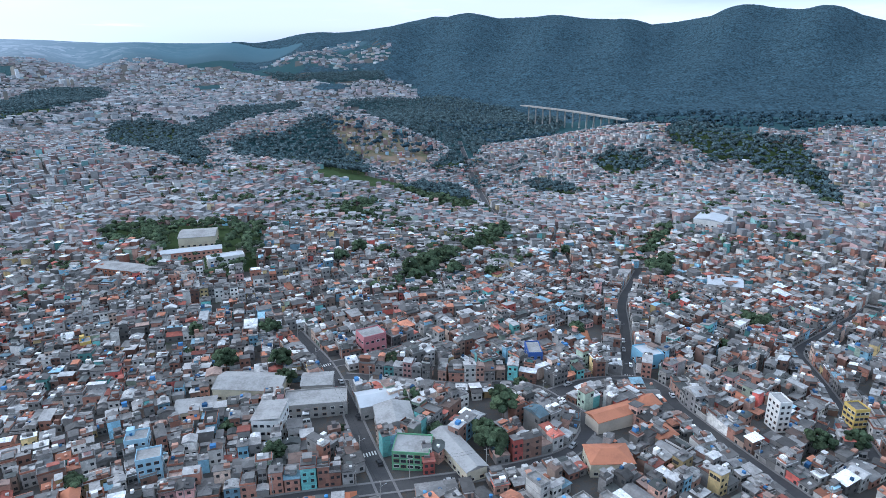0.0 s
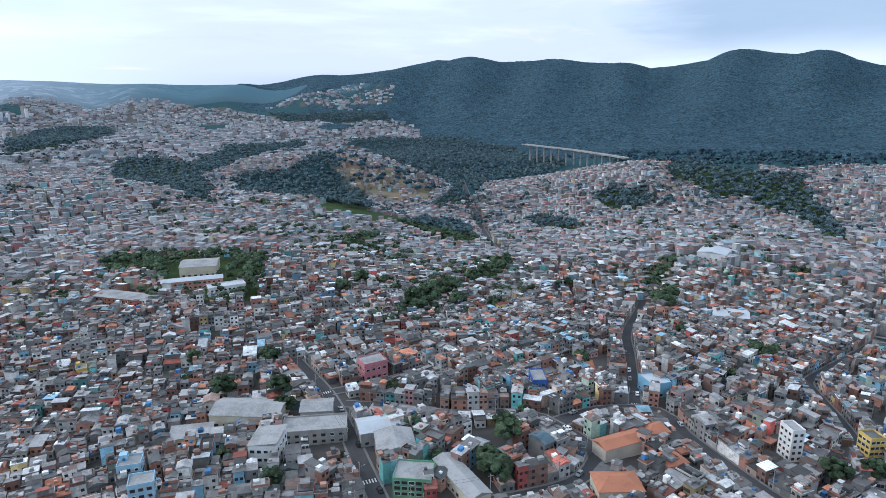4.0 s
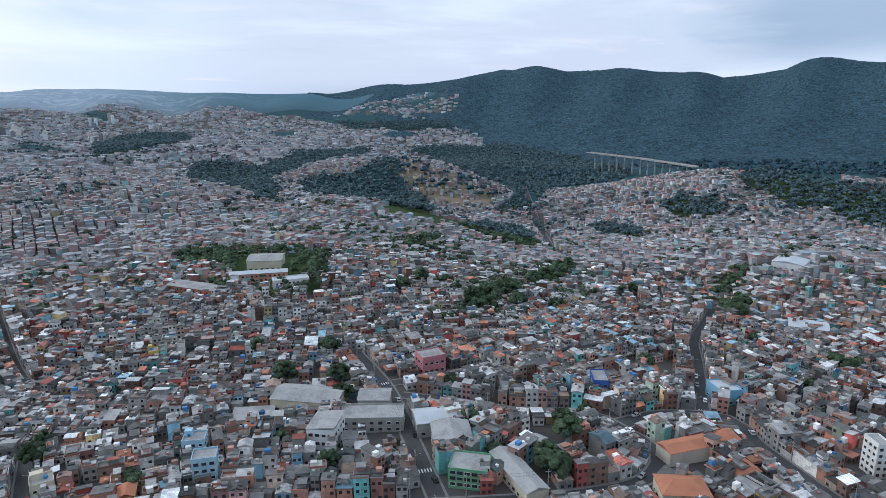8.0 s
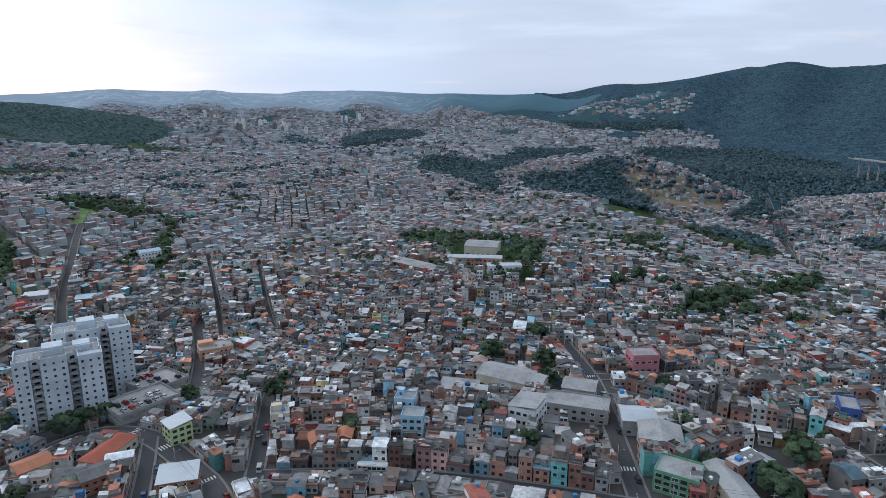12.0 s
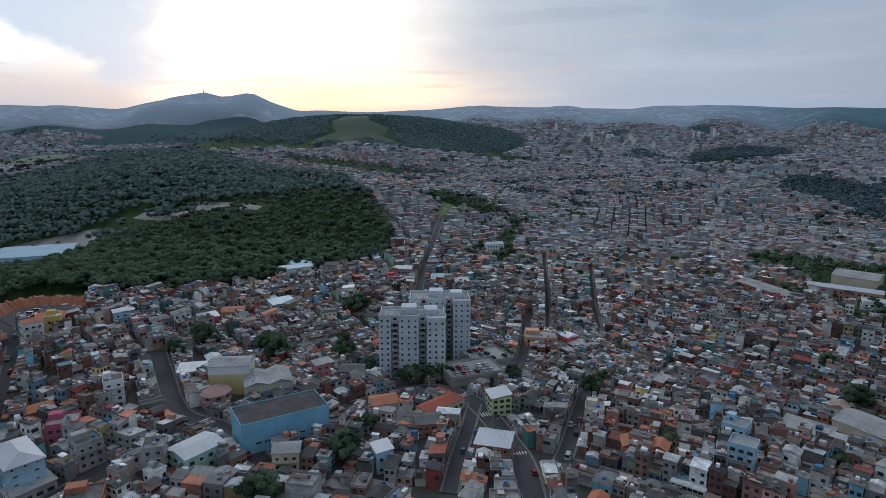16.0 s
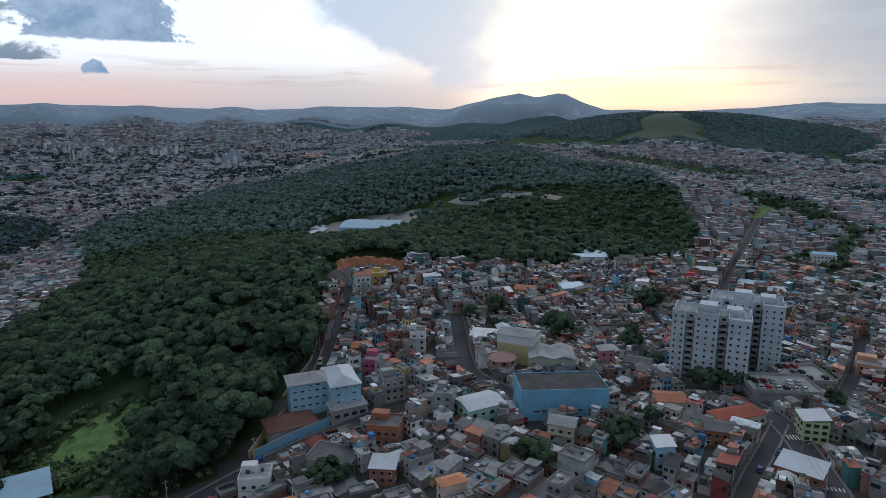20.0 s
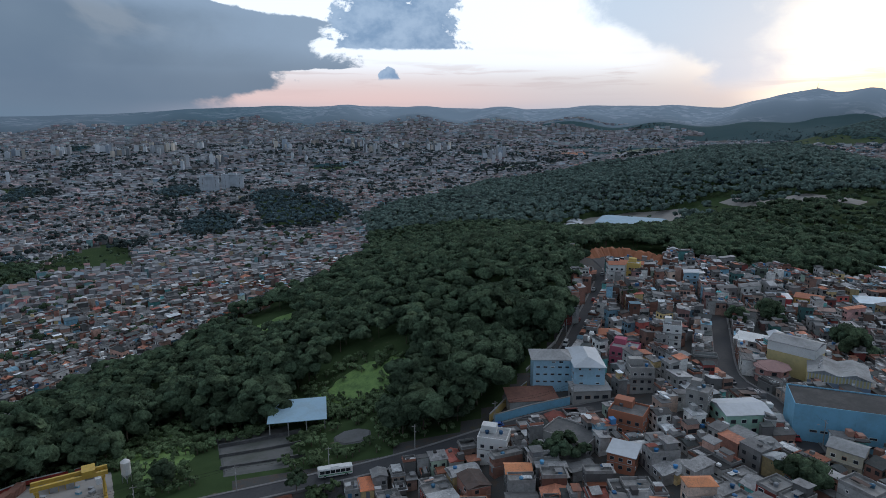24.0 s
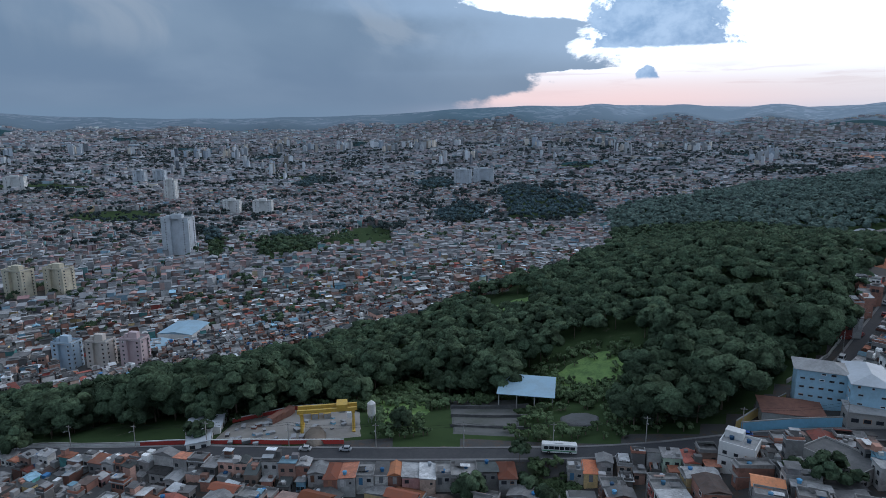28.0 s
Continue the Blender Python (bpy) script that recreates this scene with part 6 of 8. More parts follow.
def apartment_tower(x, y, deg, storeys, wide, deep, label, wall=M_TOWERWALL, sh=2.65, wings=True, name="apartment_tower", cols=3, z=None):
    """A tower of flats: four wings round a core, balconies, roof rooms and rows of windows."""
    ang = radians(deg)
    zb = float(land(x, y)) if z is None else z
    ob = thing(name, label, "apartment building", Matrix.Translation((x, y, zb)) @ Matrix.Rotation(ang, 4, "Z"), "apartment towers")
    h, hx, hy = storeys * sh, wide / 2, deep / 2
    notch = wide * 0.2 if wings else 0.0
    bw = (wide - notch * 1.6) / 2
    part("core", boxes((-hx + 0.5, hx - 0.5, -hy * 0.62, hy * 0.62, -4, h)), wall, ob)
    if wings:
        for sx in (-1, 1):
            for sy in (-1, 1):
                part("wing", boxes((sx * hx - (bw if sx > 0 else 0), sx * hx + (bw if sx < 0 else 0), min(sy * hy, sy * hy * 0.6), max(sy * hy, sy * hy * 0.6), -4, h + 0.02)), wall, ob)
    part("roof", boxes((-hx - 0.15, hx + 0.15, -hy - 0.15, hy + 0.15, h + 0.03, h + 0.22)), M_GREYROOF, ob)
    t = 0.25
    part("parapet", boxes((-hx, hx, -hy, -hy + t, h + 0.22, h + 1.3), (-hx, hx, hy - t, hy, h + 0.22, h + 1.3), (-hx, -hx + t, -hy + t, hy - t, h + 0.22, h + 1.3), (hx - t, hx, -hy + t, hy - t, h + 0.22, h + 1.3)), wall, ob)
    part("roof_room", boxes((-hx * 0.4, hx * 0.4, -hy * 0.35, hy * 0.35, h + 0.2, h + 4.2)), wall, ob)
    part("water_room", boxes((-hx * 0.8, -hx * 0.5, -hy * 0.3, hy * 0.3, h + 0.2, h + 2.8)), wall, ob)
    for f in range(4):
        turn = Matrix.Rotation(f * math.pi / 2, 4, "Z")
        way = Matrix.Rotation(ang, 3, "Z") @ turn.to_3x3() @ Vector((0, -1, 0))
        if way.dot(Vector((-x, -y, 0))) < -0.15 * math.hypot(x, y):
            continue      # the blind side of the block
        length, off = (wide, hy) if f % 2 == 0 else (deep, hx)
        span = bw if f % 2 == 0 else deep * 0.36
        for r in range(storeys):
            zf = r * sh + 1.0
            for sgn in (-1, 1):
                n = 3 if cols > 2 else 1
                for k in range(n):
                    px = sgn * (length / 2 - span * (k + 0.5) / n)
                    part("window", WIN[(1.2, 1.1)], None, ob, m=turn @ Matrix.Translation((px, -off - 0.01, zf)))
    if wings:
        for r in range(storeys):
            for sy in ((-1, 1) if cols > 2 else ()):
                balcony = part("balcony", boxes((-notch * 0.8, notch * 0.8, min(sy * hy * 0.6, sy * hy * 0.9), max(sy * hy * 0.6, sy * hy * 0.9), r * sh - 0.1, r * sh + 0.05),
                                      (-notch * 0.8, notch * 0.8, sy * hy * 0.9 - 0.06, sy * hy * 0.9 + 0.06, r * sh + 0.05, r * sh + 1.0)), M_CONCRETE, ob)
                part("window", WIN[(1.6, 1.2)], None, balcony, m=Matrix.Rotation(0 if sy < 0 else math.pi, 4, "Z") @ Matrix.Translation((0, -hy * 0.62 - 0.01, r * sh + 0.7)))
    return ob


def grand_tower(x, y, z, deg, storeys, label):
    """A broad tower of flats: three wings on each side, balconies stacked in the recesses between."""
    sh = 2.65
    ob = thing("apartment_tower", label, "apartment building", Matrix.Translation((x, y, z)) @ Matrix.Rotation(radians(deg), 4, "Z"), "apartment towers")
    h = storeys * sh
    wings = [(-15, -9.6, -8.0), (-6.0, 3.0, -8.6), (6.6, 15, -12.5)]
    part("core", boxes((-14.6, 14.6, -5.0, 6.0, -8, h - 0.02)), M_TOWERWALL, ob)
    for x0, x1, y0 in wings:
        part("wing", boxes((x0, x1, y0, -5.0, -8, h)), M_TOWERWALL, ob)
        part("wing", boxes((-x1, -x0, 6.0, 9.0, -8, h)), M_TOWERWALL, ob)
        part("parapet", boxes((x0 - 0.05, x1 + 0.05, y0 - 0.05, y0 + 0.25, h, h + 1.4), (x0 - 0.05, x0 + 0.25, y0 + 0.25, -4.6, h, h + 1.4), (x1 - 0.25, x1 + 0.05, y0 + 0.25, -4.6, h, h + 1.4)), M_TOWERWALL, ob)
        n = 2 if x1 - x0 < 8 else 3
        for r in range(storeys):
            for k in range(n):
                part("window", WIN[(0.9, 1.0)], None, ob, m=Matrix.Translation((x0 + (x1 - x0) * (k + 0.5) / n, y0 - 0.01, r * sh + 0.9)))
    part("roof", boxes((-14.4, 14.4, -4.9, 5.9, h, h + 0.2)), M_GREYROOF, ob)
    part("parapet", boxes((-14.6, 14.6, 5.7, 6.0, h, h + 1.4), (-14.6, -14.3, -5.0, 5.7, h, h + 1.4), (14.3, 14.6, -5.0, 5.7, h, h + 1.4)), M_TOWERWALL, ob)
    part("roof_room", boxes((-5, 2, -3.4, 3.4, h + 0.18, h + 3.6)), M_TOWERWALL, ob)
    part("water_room", boxes((5.5, 11.5, -3, 3, h + 0.18, h + 2.8)), M_TOWERWALL, ob)
    for sx in (-1, 1):       # open frames round the roof
        for k in range(5):
            part("frame_post", boxes((sx * (3 + 2.4 * k) - 0.15, sx * (3 + 2.4 * k) + 0.15, -4.8, -4.5, h + 0.2, h + 2.6)), M_TOWERWALL, ob)
        part("frame_beam", boxes((min(sx * 2.6, sx * 13), max(sx * 2.6, sx * 13), -4.85, -4.45, h + 2.6, h + 2.9)), M_TOWERWALL, ob)
    for x0, x1 in ((-9.4, -6.2), (3.2, 6.4)):
        for r in range(storeys):
            balcony = part("balcony", boxes((x0, x1, -7.6, -5.0, r * sh - 0.12, r * sh + 0.04), (x0, x1, -7.6, -7.5, r * sh + 0.04, r * sh + 1.05)), M_CONCRETE, ob)
            part("window", WIN[(1.6, 1.2)], None, balcony, m=Matrix.Translation(((x0 + x1) / 2, -5.01, r * sh + 0.7)))
    for r in range(storeys):           # the flank towards the car parks
        for k in range(2):
            part("window", WIN[(0.9, 1.0)], None, ob, m=Matrix.Translation((15.01, -10.6 + k * 3.6, r * sh + 0.9)) @ Matrix.Rotation(math.pi / 2, 4, "Z"))
        for k in range(3):
            part("window", WIN[(0.9, 1.0)], None, ob, m=Matrix.Translation((14.61, -3.0 + k * 3.4, r * sh + 0.9)) @ Matrix.Rotation(math.pi / 2, 4, "Z"))
    return ob


grand_tower(-238, 142, -6.0, 58, 13, "pale grey thirteen-storey apartment tower with stacked balconies")
grand_tower(-255, 168, -9.0, 58, 14, "pale grey apartment tower behind its twin")


def car_park(x, y, deg, w, d, h, label):
    ang = radians(deg)
    z, drop = base_of(x, y, w, d, ang)
    ob = thing("car_park", label, "car park", Matrix.Translation((x, y, z)) @ Matrix.Rotation(ang, 4, "Z"))
    hx, hy = w / 2, d / 2
    part("wall", boxes((-hx + 0.6, hx - 0.6, -hy + 0.6, hy - 0.6, -drop, h - 0.6)), M_CONCRETE, ob)
    for k in range(2):
        zz = h * (k + 1) / 2
        part("deck", boxes((-hx, hx, -hy, hy, zz - 0.5, zz)), M_CONCRETE, ob)
        part("parapet", boxes((-hx, hx, -hy, -hy + 0.2, zz, zz + 1.0), (-hx, hx, hy - 0.2, hy, zz, zz + 1.0), (-hx, -hx + 0.2, -hy + 0.2, hy - 0.2, zz, zz + 1.0), (hx - 0.2, hx, -hy + 0.2, hy - 0.2, zz, zz + 1.0)), M_CONCRETE, ob)
    for k in range(6):
        part("column", boxes((-hx + 0.2 + k * (w - 0.8) / 5, -hx + 0.6 + k * (w - 0.8) / 5, -hy + 0.2, -hy + 0.6, -drop, h - 0.5)), M_CONCRETE, ob)
    return ob, z + h


PARK1, Z1 = car_park(-212, 157, 76, 25, 17, 7.0, "grey concrete car park with cars on its open deck")
PARK2, Z2 = car_park(-228, 178, 82, 20, 18, 7.5, "upper grey concrete car park deck behind")

# the works, warehouses and tall houses along the main street
block("warehouse", "long cream warehouse with a stained grey sheet roof", "warehouse", -80, 238, 29, 15, -4, 6.0, M_CREAM, M_GREYROOF, "gable", 2.0, 1, (7, 2), (2.0, 1.3))
block("open_shed", "low shed with a pale grey roof beside the warehouse", "shed", -99, 223, 16, 9, 13, 4.0, M_CREAM, M_GREYROOF, "shed", 1.0, 1, (6, 2), (2.0, 1.3))
block("white_building", "white four-storey building with a pale sheet roof", "building", -63, 205, 10.5, 13, -2, 10.5, M_WHITE, M_GREYROOF, "shed", 1.3, 3, (4, 4))
block("works_hall", "grey works hall with parapets and rooftop tanks", "workshop", -49, 222, 25, 12, 8, 6.0, M_CONCRETE, M_GREYROOF, "flat", 1, 2, (7, 3))
block("works_annexe", "grey annexe with a sheet roof by the works", "workshop", -51, 236, 13, 11, 6, 7.0, M_CONCRETE, M_GREYROOF, "gable", 1.3, 1, (4, 3))
block("store_building", "grey sheet-roofed store along the main street", "shop", -24, 221, 16, 12, 18, 6.0, M_CONCRETE, M_PALEROOF, "gable", 1.6, 1, (4, 3))
block("store_building", "broad grey store with a pitched sheet roof", "shop", -16, 206, 14, 15, 12, 7.0, M_CONCRETE, M_GREYROOF, "gable", 1.8, 2, (4, 4))
block("green_building", "green three-storey building with open galleries", "building", -8, 186, 13, 11, -6, 7.0, M_GREEN, M_GREYROOF, "flat", 1, 3, (5, 4), (2.0, 1.3))
block("long_warehouse", "long narrow warehouse with a grey sheet roof", "warehouse", 8, 186, 8, 26, 28, 5.0, M_CREAM, M_GREYROOF, "gable", 1.4, 1, (2, 8))
block("big_store", "large store with a beige flank and orange tile roof", "shop", 69, 210, 20, 8, 24, 5.5, M_BEIGE, M_ORANGE, "gable", 1.3, 0)
block("tiled_house", "cream house with an orange tile roof on a corner", "house", 60, 182, 15, 11, 2, 5.5, M_CREAM, M_ORANGE, "hip", 2.2, 1, (5, 3))
block("tiled_house", "low house with an orange tile hip roof", "house", 84, 199, 9, 9, 20, 4.5, M_CREAM, M_ORANGE, "hip", 1.8, 1, (3, 3))
block("tiled_house", "low house under an orange tile roof by the avenue", "house", 86, 222, 9, 8, 10, 4.5, M_BEIGE, M_ORANGE, "hip", 1.8, 1, (3, 3))
block("blue_shop", "bright blue commercial building on a steep street", "shop", 101, 268, 10, 12, 15, 7.0, M_BLUE, M_PALEROOF, "flat", 1, 1, (3, 3))
block("blue_house", "deep blue narrow house with a pale flat roof", "house", 45, 261, 6.5, 12, 2, 9.5, worn("deep_blue_render", (0.05, 0.11, 0.34), (0.05, 0.07, 0.14), 0.3), M_GREYROOF, "flat", 1, 3, (2, 3))
block("white_tower_house", "tall white five-storey house among low roofs", "house", 134, 211, 5, 7.5, 6, 13, M_WHITE, M_GREYROOF, "flat", 1, 5, (2, 3), (1.2, 1.1))
block("yellow_house", "bright yellow four-storey house at the edge of town", "house", 166, 213, 6, 6.5, 6, 10, M_YELLOW, M_OLDROOF, "flat", 1, 4, (3, 3))
block("pink_shop", "pink and blue shop building on the high street", "shop", -33, 281, 12, 10, 30, 8.5, M_PINK, M_GREYROOF, "flat", 1, 2, (4, 3))
block("sky_blue_house", "narrow pale blue three-storey house", "house", -98, 180, 8, 7, 20, 11, M_PALEBLUE, M_GREYROOF, "flat", 1, 4, (3, 2))
block("school_hall", "cream school hall with a white metal roof among trees", "school", -182, 452, 26, 24, 14, 8.0, M_CREAM, M_GREYROOF, "gable", 1.6, 1, (6, 6), (2.0, 1.3))
block("school_wing", "long school wing in pink and white with a pale roof", "school", -174, 417, 40, 10, 20, 6.5, worn("salmon_render", (0.50, 0.26, 0.20), (0.30, 0.18, 0.15), 0.4), M_PALEROOF, "gable", 1.4, 2, (12, 3))
block("school_wing", "white school wing with yellow and blue panels", "school", -146, 404, 24, 10, 28, 6.5, M_WHITE, M_PALEROOF, "flat", 1, 2, (8, 3))
block("school_wing", "long low school roof of grey sheets on a slope", "school", -132, 436, 32, 9, 30, 4.0, M_BEIGE, M_GREYROOF, "gable", 1.2, 1, (8, 2))
block("row_building", "long two-storey building of brick and white bands", "building", -210, 394, 40, 14, -16, 6.0, M_BRICK, M_GREYROOF, "gable", 1.6, 2, (11, 4))
block("white_hall", "white hall with a yellow fascia and pale roof", "hall", 244, 540, 24, 26, -35, 6.5, M_WHITE, M_PALEROOF, "gable", 1.6, 1, (5, 5))
block("barrel_hall", "white hall with a ribbed white roof", "hall", 196, 398, 22, 18, -20, 7.0, M_WHITE, M_PALEROOF, "gable", 2.0, 1, (5, 4))
block("white_store", "large store with a bright blue-white roof on the plain", "warehouse", -207, -394, 24, 26, 123, 6.0, M_WHITE, M_BLUEROOF, "gable", 1.5, 1, (5, 5))
block("low_store", "low store with a grey-blue roof beside a larger one", "warehouse", -180, -382, 16, 18, 123, 4.5, M_WHITE, M_BLUEROOF, "gable", 1.3, 1, (4, 4))
block("great_store", "great pale blue roofed store at the foot of the hill", "warehouse", -724, 2, 66, 60, 78, 8.5, M_PALEBLUE, M_BLUEROOF, "gable", 3.0, 0, dz=-3.0)
for k, (x, y) in enumerate(((-708, -66), (-722, -58), (-736, -62))):
    block("yard_shed", "long low open shed with a pale roof beside the great store", "shed", x, y, 8 + 2 * k, 24, 80, 3.6, M_CONCRETE, M_PALEROOF, "gable", 1.0, 0)
# flats on the plain
for x, y, deg, n, w, d, lab, mat in (
        (-136, -400, 120, 6, 14, 9, "blue and white six-storey block of flats", worn("washed_blue", (0.44, 0.54, 0.64), (0.30, 0.34, 0.38), 0.4)), (-149, -384, 120, 6, 14, 9, "cream and white six-storey block of flats", worn("washed_cream", (0.58, 0.53, 0.48), (0.36, 0.33, 0.30), 0.4)),
        (-162, -368, 120, 6, 14, 9, "pink and white block of flats near the woods", worn("washed_pink", (0.58, 0.46, 0.47), (0.36, 0.30, 0.30), 0.4)), (-171, -594, 110, 9, 22, 12, "cream block of flats on the plain", M_CREAM),
        (-196, -578, 110, 9, 22, 12, "cream block of flats beside another", M_CREAM), (-337, -640, 125, 15, 30, 16, "tall striped tower of flats on the plain", M_TOWERWALL),
        (-590, -850, 130, 9, 30, 14, "white block of flats among trees", M_WHITE), (-560, -890, 130, 9, 26, 14, "white block of flats beside trees", M_WHITE),
        (-584, -1128, 130, 14, 20, 16, "slim white tower of flats on the plain", M_WHITE), (-1090, -775, 120, 13, 42, 16, "broad pale tower of flats", M_TOWERWALL),
        (-1050, -800, 120, 13, 36, 16, "broad pale tower of flats beside another", M_TOWERWALL), (-703, -1405, 130, 11, 26, 16, "grey tower of flats far off", M_TOWERWALL),
        (-660, -1410, 130, 11, 26, 16, "blue grey tower of flats far off", M_TOWERWALL), (-415, -1400, 140, 10, 36, 16, "long pale block of flats far off", M_WHITE)):
    apartment_tower(x, y, deg, n, w, d, lab, mat, wings=w > 13, name="apartment_block", cols=2)


def far_flats():
    """The many towers on the skyline of the plain, joined."""
    r = np.random.default_rng(21)
    groups = [(r.uniform(102, 166), r.uniform(1700, 2700), r.integers(2, 9)) for _ in range(34)] + [(r.uniform(28, 46), r.uniform(2000, 3200), r.integers(2, 8)) for _ in range(12)]
    groups += [(b_, d_, 9) for b_, d_ in ((150, 2350), (147, 2400), (144, 2450), (141, 2450), (138, 2500), (135, 2500), (131, 2300), (121, 2150))]
    b = np.radians(np.concatenate([g[0] + r.uniform(-0.9, 0.9, g[2]) * 1700 / g[1] for g in groups]))
    d = np.concatenate([g[1] + r.normal(0, 45, g[2]) for g in groups])
    n = len(b)
    x, y = -d * np.sin(b), d * np.cos(b)
    z = land(x, y)
    w, q = r.uniform(5, 9, n) * d / 2800, r.uniform(4, 6, n) * d / 2800
    h = r.uniform(18, 36, n)
    ang = r.uniform(0, 3, n)
    V, Fx = box_batch(x, y, z - 3, z + h, w, q, ang)
    V2, F2 = box_batch(x, y, z + h - 0.1, z + h + 4, w * 0.4, q * 0.5, ang)
    me = mesh_from("far_towers", np.vstack([V, V2]), np.vstack([Fx, F2 + len(V)]), [palette("far_tower_walls", [(4, (0.52, 0.54, 0.56)), (3, (0.42, 0.45, 0.48)), (2, (0.50, 0.46, 0.40)), (1, (0.34, 0.39, 0.45))], amount=0.3)])
    tagged(new("far_towers", me), "far pale towers of flats along the skyline", "apartment buildings", kind="stuff")


far_flats()


def viaduct():
    pts = [(190, 1490), (230, 1425), (280, 1340), (345, 1180)]
    P = np.array(pts, float)
    L = np.concatenate([[0], np.cumsum(np.hypot(*np.diff(P, axis=0).T))])
    s = np.linspace(0, L[-1], 15)
    Q = np.column_stack([np.interp(s, L, P[:, 0]), np.interp(s, L, P[:, 1])])
    ztop = 17.0
    ob = thing("viaduct", "long grey concrete motorway viaduct on tall piers before the hills", "bridge", Matrix.Identity(4))
    for a, b in zip(Q, Q[1:]):
        m = (a + b) / 2
        ang = math.atan2(b[1] - a[1], b[0] - a[0])
        ln = float(np.hypot(*(b - a)))
        at = Matrix.Translation((*m, ztop)) @ Matrix.Rotation(ang, 4, "Z")
        part("deck", boxes((-ln / 2, ln / 2, -6, 6, -1.6, 0), (-ln / 2, ln / 2, -6.2, -5.8, 0, 1.0), (-ln / 2, ln / 2, 5.8, 6.2, 0, 1.0)), M_CONCRETE, ob, m=at)
    for p in Q[1:-1]:
        g = float(land(*p)) - 6
        part("pier", boxes((p[0] - 1.4, p[0] + 1.4, p[1] - 1.4, p[1] + 1.4, g, ztop - 1.6)), M_CONCRETE, ob)


viaduct()

# ---- the yard, the shed and the walls by the ridge road ----
def gantry(x, y, deg):
    z = float(land(x, y))
    ob = thing("gantry_crane", "yellow steel gantry crane standing over a works yard", "crane", Matrix.Translation((x, y, z)) @ Matrix.Rotation(radians(deg), 4, "Z"))
    for sx in (-1, 1):
        for sy in (-1, 1):
            part("leg", tubes(((sx * 8.3, sy * 3.2, 0), (sx * 8.3, sy * 1.6, 6.4), 0.4, 0.35), sides=4), M_STEEL, ob)
        part("sill_beam", boxes((sx * 8.3 - 0.5, sx * 8.3 + 0.5, -4.2, 4.2, 0.2, 1.0)), M_STEEL, ob)
        part("end_beam", boxes((sx * 8.3 - 0.5, sx * 8.3 + 0.5, -2.4, 2.4, 6.4, 7.1)), M_STEEL, ob)
    for sy in (-1, 1):
        girder = part("girder", boxes((-9.6, 9.6, sy * 1.6 - 0.4, sy * 1.6 + 0.4, 7.1, 8.2)), M_STEEL, ob)
    trolley = part("trolley", boxes((3, 6.5, -2.2, 2.2, 8.2, 9.4)), M_STEEL, ob)
    part("hook_block", boxes((3.6, 5.8, -1.2, 1.2, 6.2, 7.0)), M_GREYSTEEL, trolley, "grey steel hook block")
    for k in range(7):
        part("rail_post", boxes((-9.3 + k * 3.1, -9.2 + k * 3.1, -2.1, -2.0, 8.2, 9.1)), M_STEEL, girder)
    part("cabin", boxes((6.2, 7.6, -3.4, -2.0, 5.2, 7.0)), M_WHITE, ob)


gantry(-126, -148, 138)


def pad(name, label, category, pts, mat, lift=0.2, kind="structure"):
    """A flat-ish paved or bare area, draped on the land."""
    P = np.array(pts, float)
    c = P.mean(0)
    V, Fs, n, rings = [], [], len(P) * 4, 5
    for r in range(rings + 1):
        for k in range(n):
            i, f = k // 4, (k % 4) / 4
            p = P[i] * (1 - f) + P[(i + 1) % len(P)] * f
            q = c + (p - c) * r / rings
            V.append((*q, float(land(*q)) + lift - (1.2 if r == rings else 0.0)))
    for r in range(rings):
        for k in range(n):
            j = (k + 1) % n
            Fs.append([r * n + k, (r + 1) * n + k, (r + 1) * n + j, r * n + j])
    return tagged(new(name, mesh_from(name, V, Fs, [mat], smooth=False)), label, category, kind=kind)


def blob(cx, cy, rx, ry, turn, seed):
    """An uneven rounded outline."""
    out = []
    for k in range(28):
        a = k / 28 * 2 * math.pi
        f = 1 + 0.16 * math.sin(2 * a + seed) + 0.10 * math.sin(5 * a + 2 * seed) + 0.06 * math.sin(9 * a)
        u, v = rx * f * math.cos(a), ry * f * math.sin(a)
        out.append((cx + u * math.cos(turn) - v * math.sin(turn), cy + u * math.sin(turn) + v * math.cos(turn)))
    return out


pad("yard_ground", "pale gravel works yard behind a low wall", "yard", [(-92, -172), (-110, -184), (-134, -178), (-150, -154), (-130, -132), (-117, -142)], M_GRAVEL, 0.4)
pad("court_ground", "dark cracked concrete terraces of an old court", "yard", [(-184, -146), (-146, -114), (-160, -93), (-200, -120)], worn("dark_concrete", (0.12, 0.12, 0.115), (0.06, 0.07, 0.05), 0.6, 0.8, 0.15), 0.35)
pad("slab_ground", "dark round concrete slab in the grass", "yard", [(-184 + 7 * math.cos(k), -87 + 8 * math.sin(k)) for k in (0, 0.8, 1.6, 2.4, 3.2, 4.0, 4.8, 5.6)], worn("slab_concrete", (0.13, 0.13, 0.13), (0.07, 0.07, 0.06), 0.5, 0.8, 0.15), 0.5)


